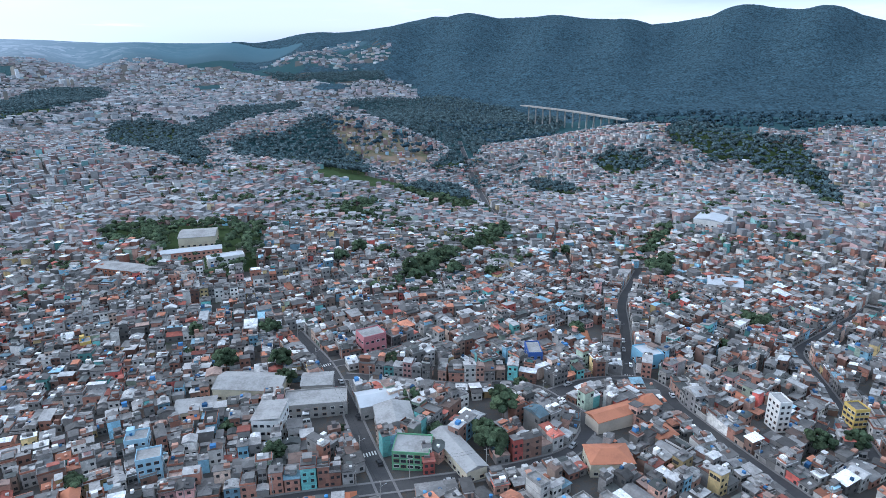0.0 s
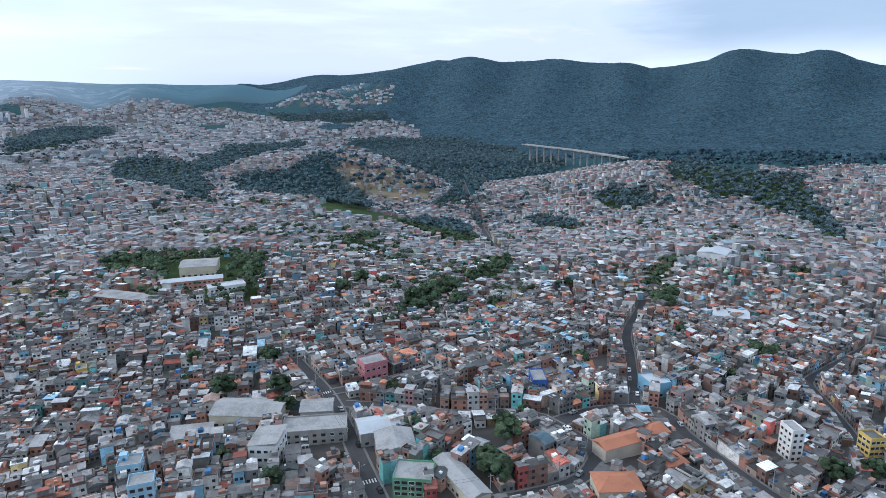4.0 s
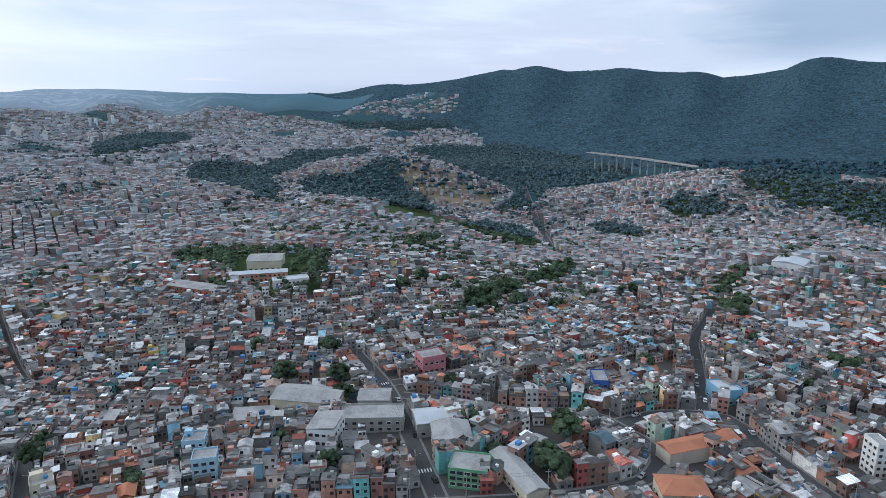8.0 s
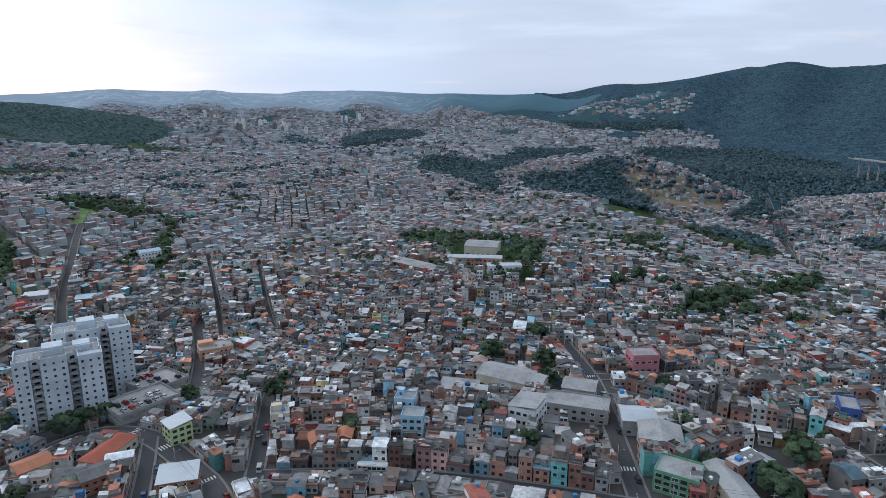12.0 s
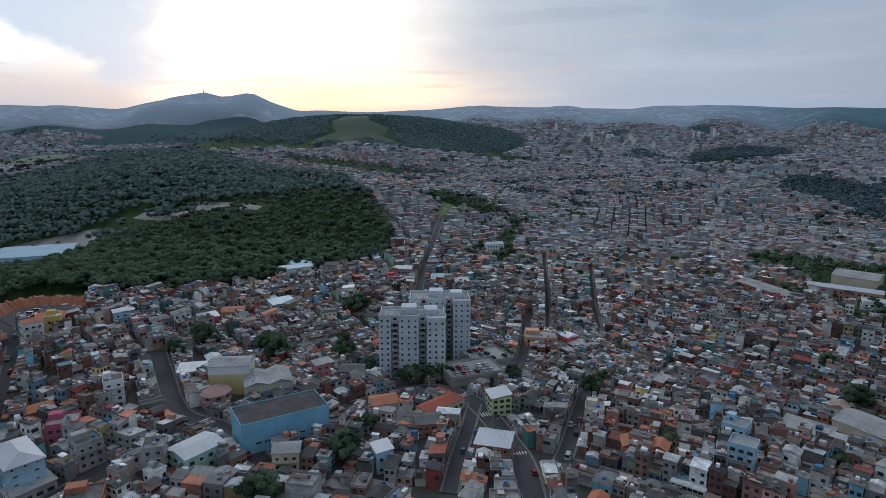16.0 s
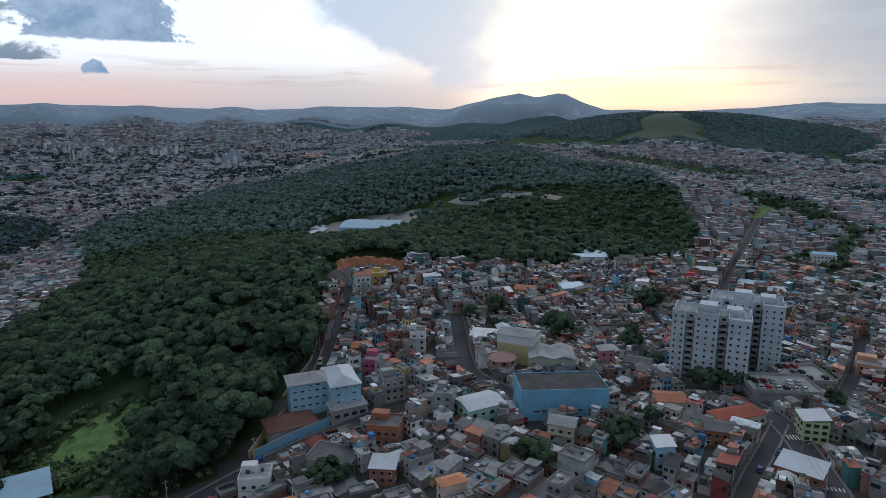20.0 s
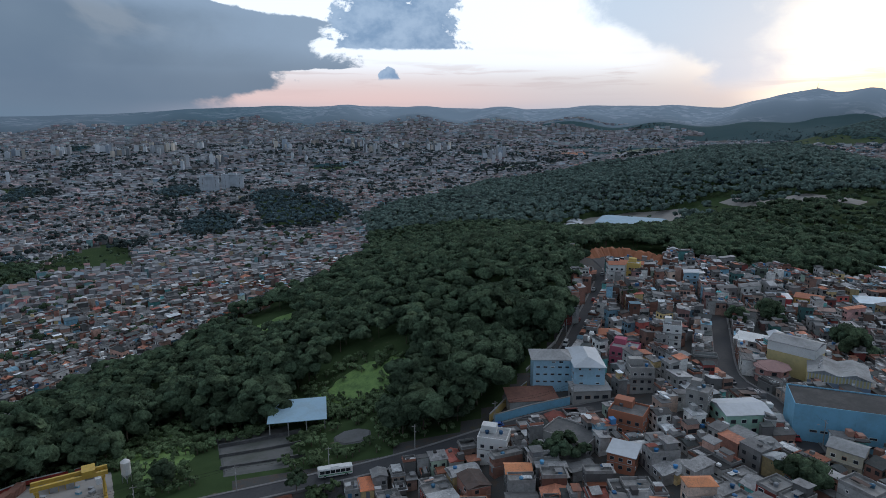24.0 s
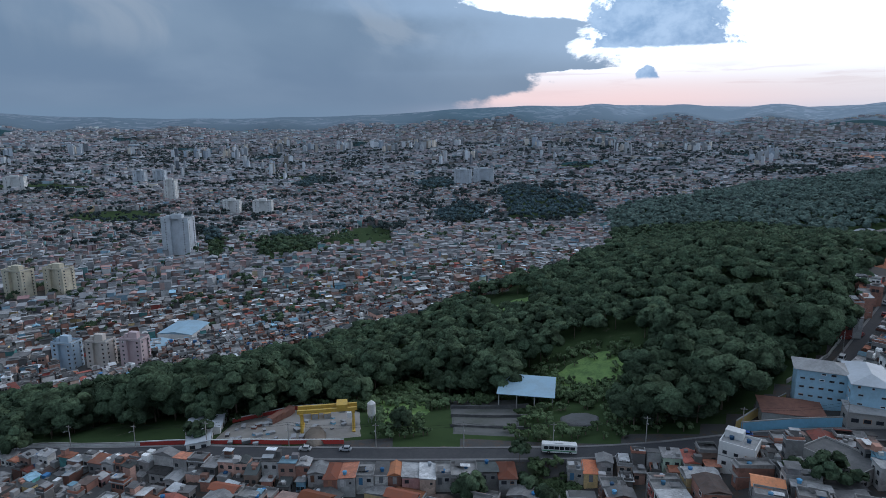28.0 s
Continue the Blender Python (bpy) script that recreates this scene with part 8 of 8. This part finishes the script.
px, py = np.concatenate([px, qx[keep]]), np.concatenate([py, qy[keep]])
# ragged fringes round the woods of the town
for poly in WOODS[1:]:
    P = np.array(poly + poly[:1], float)
    s = np.sort(tr.uniform(0, len(poly), 10 * len(poly)))
    ex, ey = np.interp(s, np.arange(len(P)), P[:, 0]), np.interp(s, np.arange(len(P)), P[:, 1])
    wide = 9 + 0.012 * np.hypot(ex, ey)
    px, py = np.concatenate([px, ex + tr.normal(0, 1, len(s)) * wide]), np.concatenate([py, ey + tr.normal(0, 1, len(s)) * wide])
near_road = np.ones(len(px), bool)
close = np.hypot(px, py) < 700
near_road[close] = road_gap(px[close], py[close]) > 3
px, py = px[near_road], py[near_road]
k = 1500          # single trees and small clumps in the yards of the plain
b, d = np.radians(tr.uniform(96, 168, k)), np.sqrt(tr.uniform(480 ** 2, 2700 ** 2, k))
cnt = tr.integers(1, 6, k)
px = np.concatenate([px, np.repeat(-d * np.sin(b), cnt) + tr.normal(0, 1, cnt.sum()) * np.repeat(5 + d * 0.006, cnt)])
py = np.concatenate([py, np.repeat(d * np.cos(b), cnt) + tr.normal(0, 1, cnt.sum()) * np.repeat(4 + d * 0.006, cnt)])
turn = np.degrees(np.arctan2(-px, py))
keep = (built_up(px, py) | (turn > 22)) & (np.hypot((np.hypot(px, py) - 1870) / 350, (turn - 63.0) / 14.5) > 1)
px, py = px[keep], py[keep]
for x, y, r in YARD_TREES:
    k = max(2, int(r * 0.7))
    px, py = np.concatenate([px, x + tr.normal(0, 0.36 * r, k)]), np.concatenate([py, y + tr.normal(0, 0.36 * r, k)])
pnear = np.hypot(px, py) < 800
grove("street_groves", px[pnear], py[pnear], 8, 3.8, 36, 0.40, "dark green clumps of trees among the houses", None, 5)
plain = np.degrees(np.arctan2(-px, py)) > 88
grove("town_groves", px[~pnear & ~plain], py[~pnear & ~plain], 10, 5.4, 12, 0.9, "dark clumps of trees among distant houses", M_HAZELEAF, 3)
grove("plain_groves", px[~pnear & plain], py[~pnear & plain], 11, 6.4, 12, 0.9, "dark clumps of trees all over the town of the plain", M_PLAIN, 3)
# the wooded mountain
k = 13000
b, d = np.radians(tr.uniform(-48, 17, k)), np.sqrt(tr.uniform(1100 ** 2, 4350 ** 2, k))
mx, my = -d * np.sin(b), d * np.cos(b)
keep = ~built_up(mx, my) & (np.hypot(mx - 262, (my - 1330) * 0.6) > 85) & (np.degrees(b) < 17 - 9 * tr.random(k) ** 2)
mx, my, d = mx[keep], my[keep], d[keep]
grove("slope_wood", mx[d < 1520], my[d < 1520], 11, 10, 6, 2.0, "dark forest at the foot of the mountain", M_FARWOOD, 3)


def canopy(name, label, mat, r0, r1, b0, b1, step, cut):
    """The closed tree tops of the mountain, one rolling sheet of rounded crowns."""
    rings, spokes = int((r1 - r0) / step), int(math.radians(b1 - b0) * (r0 + r1) / 2 / step)
    R, B = np.meshgrid(np.linspace(r0, r1, rings), np.radians(np.linspace(b0, b1, spokes)), indexing="ij")
    R, B = R + tr.uniform(-0.35, 0.35, R.shape) * step, B + tr.uniform(-0.35, 0.35, B.shape) * step / R
    X, Y = -R * np.sin(B), R * np.cos(B)
    Z = land(X, Y) + 5 + tr.uniform(-3.6, 3.6, X.shape) * (0.7 + 0.3 * np.sin(X / 60) * np.sin(Y / 75)) - np.clip((r0 + 40 - R) / 40, 0, 1) * 12
    out = built_up(X, Y) | cut(X, Y, R, np.degrees(B))
    rim = out.copy()
    rim[1:] |= out[:-1]; rim[:-1] |= out[1:]; rim[:, 1:] |= out[:, :-1]; rim[:, :-1] |= out[:, 1:]
    Z = np.where(rim, land(X, Y) - 1.5, Z)      # the edge comes down to the ground
    i, j = np.meshgrid(np.arange(rings - 1), np.arange(spokes - 1), indexing="ij")
    Fq = np.stack([i * spokes + j, i * spokes + j + 1, (i + 1) * spokes + j + 1, (i + 1) * spokes + j], -1).reshape(-1, 4)
    Fq = Fq[~out.ravel()[Fq].all(1)][:, ::-1]
    V = np.stack([X, Y, Z], -1).reshape(-1, 3)
    me = mesh_from(name, V, Fq, [mat], smooth=True)
    tagged(new(name, me), label, "trees", kind="stuff")


canopy("mountain_wood", "dense forest on the mountain, haze-tinted blue-green", M_FARWOOD, 1450.0, 4330.0, -48.0, 19.0, 12.0, lambda X, Y, R, B: B > 15 + 3 * np.sin(R / 120))
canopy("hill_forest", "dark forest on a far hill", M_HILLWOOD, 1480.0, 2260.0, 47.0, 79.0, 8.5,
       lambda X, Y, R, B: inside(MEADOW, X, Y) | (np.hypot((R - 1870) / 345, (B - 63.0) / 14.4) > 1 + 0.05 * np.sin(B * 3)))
# scrub beside the old court and the yard
k = 1500
a, r = tr.uniform(0, 6.28, k), np.sqrt(tr.random(k))
sx, sy = -150 + 70 * r * np.cos(a), -120 + 78 * r * np.sin(a)
sx[:70], sy[:70] = -147 + 7 * r[:70] * np.cos(a[:70]), -77 + 8 * r[:70] * np.sin(a[:70])
keep = (inside(WOODS[0], sx, sy) | (np.arange(k) < 70)) & (road_gap(sx, sy) > 2) & (np.hypot(sx + 165, sy + 118) > 17) & (np.hypot(sx + 122, sy + 155) > 24) & (np.hypot(sx + 184, sy + 87) > 9) & (np.hypot(sx + 192, sy + 114) > 11) & (np.hypot(sx + 102, sy + 176) > 12) & (np.hypot(sx + 150, sy + 105) > 12)
grove("scrub", sx[keep], sy[keep], 2.8, 2.2, 26, 0.32, "rough green scrub and young trees beside the road", M_SCRUB)
k = 160
a, r = tr.uniform(0, 6.28, k), 0.35 + 0.8 * np.sqrt(tr.random(k))
sx, sy = -226 + 28 * r * np.cos(a), -106 + 22 * r * np.sin(a)
grove("meadow_scrub", sx, sy, 2.4, 2.0, 24, 0.3, "low green bushes round a clearing", M_SCRUB)

# ---- vehicles, poles and small things ----
M_CARPAINT = palette("car_paint", [(4, (0.62, 0.62, 0.62)), (3, (0.30, 0.31, 0.32)), (3, (0.03, 0.03, 0.035)), (2, (0.34, 0.03, 0.03)), (1, (0.04, 0.08, 0.25))], per_object=True, amount=0.1, rough=0.3)
M_TYRE = worn("tyre_rubber", (0.025, 0.025, 0.025), amount=0.2, relief=0)
M_CARGLASS = worn("car_glass", (0.02, 0.025, 0.03), amount=0.1, rough=0.08, relief=0)
M_WOODPOLE = worn("pole_concrete", (0.34, 0.33, 0.31), (0.18, 0.17, 0.16), 0.5, 3.0, 0.6)


def car_body(length, width, h0, h1, hood, tail):
    """A rounded car shell as a loft of cross-sections along x."""
    bm = bmesh.new()
    half = length / 2
    prof = [(-half, 0.45, h0 * 0.75), (-half + 0.12, 0.3, h0 * 0.95), (-half + tail, 0.28, h0), (-half + tail + 0.45, 0.28, h1), (half - hood - 0.65, 0.28, h1), (half - hood, 0.28, h0 * 1.02), (half - 0.15, 0.28, h0 * 0.86), (half, 0.42, h0 * 0.65)]
    rings = []
    for x, zb, zt in prof:
        top_w = width / 2 * (0.80 if zt > h0 * 1.05 else 0.94)
        rings.append([bm.verts.new(p) for p in ((x, -width / 2 * 0.95, zb), (x, -width / 2, min(h0 * 0.8, zt)), (x, -top_w, zt), (x, top_w, zt), (x, width / 2, min(h0 * 0.8, zt)), (x, width / 2 * 0.95, zb))])
    for a, b in zip(rings, rings[1:]):
        for k in range(6):
            j = (k + 1) % 6
            bm.faces.new((a[k], a[j], b[j], b[k]))
    bm.faces.new(rings[0])
    bm.faces.new(rings[-1][::-1])
    bmesh.ops.recalc_face_normals(bm, faces=bm.faces)
    return bm


def make_car(label, length=4.1, width=1.72, h0=0.92, h1=1.46, hood=1.05, tail=0.55, name="car"):
    ob = thing(name, label, name.replace("_", " "), pose(0, 0, -300), "cars along the streets")
    part("body", car_body(length, width, h0, h1, hood, tail), M_CARPAINT, ob)
    w = width / 2
    half = length / 2
    part("windscreen", boxes((half - hood - 0.52, half - hood - 0.12, -w * 0.74, w * 0.74, h0 + 0.08, h1 - 0.08)), M_CARGLASS, ob)
    part("rear_window", boxes((-half + tail + 0.08, -half + tail + 0.36, -w * 0.74, w * 0.74, h0 + 0.1, h1 - 0.08)), M_CARGLASS, ob)
    for sy in (-1, 1):
        part("side_window", boxes((-half + tail + 0.5, half - hood - 0.7, sy * w * 0.9 - 0.06, sy * w * 0.9 + 0.06, h0 + 0.08, h1 - 0.12)), M_CARGLASS, ob)
        for sx in (-1, 1):
            part("wheel", tubes(((sx * length * 0.31, sy * (w - 0.2), 0.31), (sx * length * 0.31, sy * (w + 0.02), 0.31), 0.31, 0.31), sides=12), M_TYRE, ob)
    return ob


CARS = [make_car("small hatchback car parked by the kerb", 3.8, 1.65, 0.92, 1.5, 0.95, 0.25), make_car("saloon car standing along the street"), make_car("white delivery van parked by the kerb", 4.8, 1.9, 1.1, 2.2, 0.7, 0.12, "van")]
for k, o in enumerate(CARS):
    tagged(o, category=["car", "car", "van"][k])
cars_placed = [0, 0, 0]


def park(x, y, z, turn, k):
    m = Matrix.Translation((x, y, z)) @ Matrix.Rotation(turn, 4, "Z")
    if cars_placed[k] == 0:
        CARS[k].matrix_basis = m
    else:
        copy_thing(CARS[k], m)
    cars_placed[k] += 1


def road_height(x, y, P, width):
    i = int(np.argmin(np.hypot(P[:, 0] - x, P[:, 1] - y)))
    T = np.gradient(P, axis=0)[i]
    T /= np.linalg.norm(T) + 1e-9
    N = np.array([-T[1], T[0]])
    A, B = P[i] + N * width / 2, P[i] - N * width / 2
    return max(float(land(*A)), float(land(*B)), float(land(*P[i]))) + 0.25, math.atan2(T[1], T[0]), N


cr = random.Random(12)
for n, (P, width) in enumerate(ROAD_LINES):
    for i in range(1, len(P) - 1):
        if math.hypot(*P[i]) > 340 or cr.random() > 0.2:
            continue
        z, turn, N = road_height(*P[i], P, width)
        side = cr.choice([-1, 1])
        q = P[i] + N * side * (width / 2 - 1.2)
        park(q[0], q[1], z, turn + (math.pi if side > 0 else 0) + cr.uniform(-0.04, 0.04), cr.choices([0, 1, 2], [0.5, 0.36, 0.14])[0])
# cars on the open decks and in the gravel parking place
for (cx, cy), deg, z, rows in (((-212, 157), 76, Z1, 2), ((-228, 178), 82, Z2, 3)):
    a = radians(deg)
    for r in range(rows):
        for k in range(6):
            if cr.random() < 0.55:
                u, v = -9 + k * 3.2, -5 + r * 6.0
                park(cx + u * math.cos(a) - v * math.sin(a), cy + u * math.sin(a) + v * math.cos(a), z, a + math.pi / 2 + cr.uniform(-0.05, 0.05), cr.choice([0, 1]))
for k in range(6):
    x, y = -366 - k * 2.6, -8 + k * 1.5
    park(x, y, float(land(x, y)) + 0.42, 1.1, cr.choice([0, 1, 2]))


def bus(x, y, z, turn, label):
    ob = thing("bus", label, "bus", Matrix.Translation((x, y, z)) @ Matrix.Rotation(turn, 4, "Z"))
    bm = boxes((-5.2, 5.2, -1.25, 1.25, 0.35, 3.0))
    bmesh.ops.bevel(bm, geom=[e for e in bm.edges], offset=0.18, segments=2, affect="EDGES")
    part("body", bm, M_WHITE, ob)
    for sy in (-1, 1):
        for k in range(6):
            part("window", boxes((-4.6 + k * 1.55, -3.25 + k * 1.55, sy * 1.27 - 0.02, sy * 1.27 + 0.02, 1.5, 2.5)), M_CARGLASS, ob)
        for sx in (-3.2, 3.2):
            wheel = part("wheel", tubes(((sx, sy * 1.0, 0.48), (sx, sy * 1.28, 0.48), 0.48, 0.48), sides=14), M_TYRE, ob)
            part("hub", tubes(((sx, sy * 1.27, 0.48), (sx, sy * 1.31, 0.48), 0.24, 0.22), sides=10), M_GREYSTEEL, wheel, "grey steel hub")
        part("stripe", boxes((-5.0, 5.0, sy * 1.268 - 0.01, sy * 1.268 + 0.01, 0.9, 1.25)), M_GREEN, ob)
    part("windscreen", boxes((5.16, 5.23, -1.05, 1.05, 1.3, 2.6)), M_CARGLASS, ob)
    part("roof_unit", boxes((-1.4, 1.2, -0.7, 0.7, 3.0, 3.3)), M_WHITE, ob)


RIDGE, RW = ROAD_LINES[17]
z, turn, N = road_height(-160, -80, RIDGE, RW)
bus(-158, -80.5, z, turn, "white and green town bus on the ridge road")
CROSS, CW = ROAD_LINES[9]
z, turn, N = road_height(-100, 154, CROSS, CW)
bus(-100, 155.5, z, turn, "white and green bus on the cross street")


def pole(x, y, z, h, turn, lamp=True):
    ob = thing("utility_pole", "grey concrete utility pole with a crossarm and lamp", "pole", Matrix.Translation((x, y, z)) @ Matrix.Rotation(turn, 4, "Z"), "poles along the streets")
    part("mast", tubes(((0, 0, -0.8), (0, 0, h), 0.17, 0.11), sides=8), M_WOODPOLE, ob)
    part("crossarm", boxes((-0.06, 0.06, -1.0, 1.0, h - 0.7, h - 0.56)), M_WOODPOLE, ob)
    if lamp:
        arm = part("lamp_arm", tubes(((0, 0, h - 2.2), (1.6, 0, h - 1.6), 0.04, 0.03), sides=6), M_GREYSTEEL, ob)
        part("lamp_head", boxes((1.5, 2.1, -0.12, 0.12, h - 1.66, h - 1.52)), M_GREYSTEEL, arm)
    return ob


M_CABLE = worn("black_cable", (0.02, 0.02, 0.02), amount=0.1, relief=0)


def cable(a, b, off):
    """One sagging wire, swept as a single tube."""
    bm = bmesh.new()
    rings = []
    side = Vector((-(b[1] - a[1]), b[0] - a[0], 0)).normalized()
    for k in range(9):
        f = k / 8
        p = Vector((a[0] + (b[0] - a[0]) * f, a[1] + (b[1] - a[1]) * f, a[2] + (b[2] - a[2]) * f - 4.4 * f * (1 - f) + abs(off) * 0.3)) + side * off
        rings.append([bm.verts.new(p + side * (0.03 * u) + Vector((0, 0, 0.03 * v))) for u, v in ((-1, 0), (0, -1), (1, 0), (0, 1))])
    for p, q in zip(rings, rings[1:]):
        for k in range(4):
            j = (k + 1) % 4
            bm.faces.new((p[k], p[j], q[j], q[k]))
    bm.faces.new(rings[0])
    bm.faces.new(rings[-1][::-1])
    me = bpy.data.meshes.new("cable")
    bm.to_mesh(me)
    bm.free()
    me.materials.append(M_CABLE)
    tagged(new("cable", me), "black overhead cable slung between utility poles", "cable", "cables along the streets")


for n, (P, width) in enumerate(ROAD_LINES):
    if n in (6, 7, 14, 15, 16):
        continue
    L = np.concatenate([[0], np.cumsum(np.hypot(*np.diff(P, axis=0).T))])
    tops = []
    for s in np.arange(6, L[-1], 27.0):
        x, y = float(np.interp(s, L, P[:, 0])), float(np.interp(s, L, P[:, 1]))
        if math.hypot(x, y) > 330:
            continue
        z, turn, N = road_height(x, y, P, width)
        q = np.array([x, y]) + N * (width / 2 + 0.4)
        pole(q[0], q[1], z, 8.2, turn - math.pi / 2)
        tops.append((q[0], q[1], z + 7.7))
    for a, b in zip(tops, tops[1:]):
        for off in (-0.8, 0.8):
            cable(a, b, off)

# painted crossings and centre lines
for cx, cy, deg in ((-22, 188, 72), (-52, 262, 60), (90, 252, 80), (-178, 139, 120), (-196, 143, 200), (-150, 130, 140), (-222, 44, 40), (-226, 118, 60)):
    i = int(np.argmin([np.hypot(P[:, 0] - cx, P[:, 1] - cy).min() for P, w in ROAD_LINES]))
    P, width = ROAD_LINES[i]
    z, turn, N = road_height(cx, cy, P, width)
    j = int(np.argmin(np.hypot(P[:, 0] - cx, P[:, 1] - cy)))
    ob = tagged(new("zebra_crossing"), "worn white zebra crossing painted on the street", "road marking")
    ob.matrix_basis = Matrix.Translation((P[j][0], P[j][1], z)) @ Matrix.Rotation(turn, 4, "Z")
    for k in range(int(width / 1.1)):
        y0 = -width / 2 + 0.6 + k * 1.05
        part("stripe", boxes((-1.6, 1.6, y0, y0 + 0.5, 0.0, 0.02)), M_LINE, ob)

# the works yard: stacked goods, drums and a heap
yr = random.Random(3)
for k in range(34):
    f, h = yr.uniform(0.1, 1.0), yr.uniform(-7, 7)
    x, y = -98 - 34 * f + h * 0.6, -172 + 26 * f + h
    z = float(land(x, y)) + 0.4
    s = yr.uniform(0.4, 1.3)
    ob = thing("crate", "stacked crate of building goods in a works yard", "crate", Matrix.Translation((x, y, z)) @ Matrix.Rotation(yr.uniform(0, 3), 4, "Z"), "goods in the yard")
    part("box", boxes((-s, s, -s * 0.6, s * 0.6, 0, s * 0.8)), yr.choice([M_RUST, M_GREYSTEEL, M_CONCRETE, M_GREYSTEEL, M_OLDROOF, M_BLUE]), ob)
    part("lid", boxes((-s - 0.05, s + 0.05, -s * 0.6 - 0.05, s * 0.6 + 0.05, s * 0.8, s * 0.8 + 0.12)), M_GREYSTEEL, ob)


def container(x, y, turn, mat, label):
    """A ribbed steel box with corner posts and doors."""
    ob = thing("container", label, "container", Matrix.Translation((x, y, float(land(x, y)) + 0.4)) @ Matrix.Rotation(turn, 4, "Z"), "goods in the yard")
    part("body", boxes((-3.0, 3.0, -1.2, 1.2, 0.1, 2.5)), mat, ob)
    for k in range(10):
        for sy in (-1, 1):
            part("rib", boxes((-2.75 + k * 0.6, -2.55 + k * 0.6, sy * 1.22 - 0.04, sy * 1.22 + 0.04, 0.2, 2.4)), mat, ob)
    part("door", boxes((3.0, 3.06, -1.1, 1.1, 0.2, 2.4)), M_GREYSTEEL, ob)


container(-120, -168, 0.2, M_RUST, "long brown steel container in a works yard")
container(-126, -170, 0.3, M_RUST, "brown steel container beside another")
container(-134, -158, 0.9, M_STEEL, "orange steel container under the gantry crane")
container(-131, -161, 0.9, M_STEEL, "orange steel container standing in the yard")
hx, hy = -119, -146
heap = thing("covered_heap", "rounded beige heap under a tarpaulin by the wall", "heap", Matrix.Translation((hx, hy, float(land(hx, hy)) + 0.3)) @ Matrix.Rotation(0.9, 4, "Z"))
bm = bmesh.new()
bmesh.ops.create_icosphere(bm, subdivisions=4, radius=1.0)
hr = random.Random(8)
for v in bm.verts:
    k = 1 + 0.05 * math.sin(9 * v.co.x + 4 * v.co.y) + hr.uniform(-0.015, 0.015)
    v.co = Vector((v.co.x * 6.5 * k, v.co.y * 3.4 * k, max(v.co.z, -0.2) * 2.0 * k))
part("tarpaulin", bm, worn("brown_tarpaulin", (0.20, 0.165, 0.13), (0.10, 0.085, 0.07), 0.5), heap)
part("edge_weight", boxes((-6.6, 6.6, -3.6, -3.3, -0.3, 0.2)), M_CONCRETE, heap)
silo = thing("silo", "white steel silo standing by the crane", "silo", Matrix.Translation((-140, -142, float(land(-140, -142)))))
part("drum", tubes(((0, 0, 3), (0, 0, 7), 1.4, 1.4), ((0, 0, 7), (0, 0, 7.8), 1.4, 0.4), ((0, 0, 1.2), (0, 0, 3), 0.4, 1.4), sides=16), M_WHITE, silo)
for k in range(4):
    c, s = math.cos(k * math.pi / 2 + 0.8) * 1.2, math.sin(k * math.pi / 2 + 0.8) * 1.2
    part("leg", tubes(((c, s, -0.5), (c, s, 3.4), 0.12, 0.12), sides=6), M_GREYSTEEL, silo)
# mast on the far double peak
mast = thing("radio_mast", "thin lattice radio mast on a far peak", "mast", Matrix.Translation((-4284, 1010, float(land(-4284, 1010)) - 2)))
part("mast", tubes(((0, 0, 0), (0, 0, 30), 2.0, 0.7), sides=4), M_GREYSTEEL, mast)
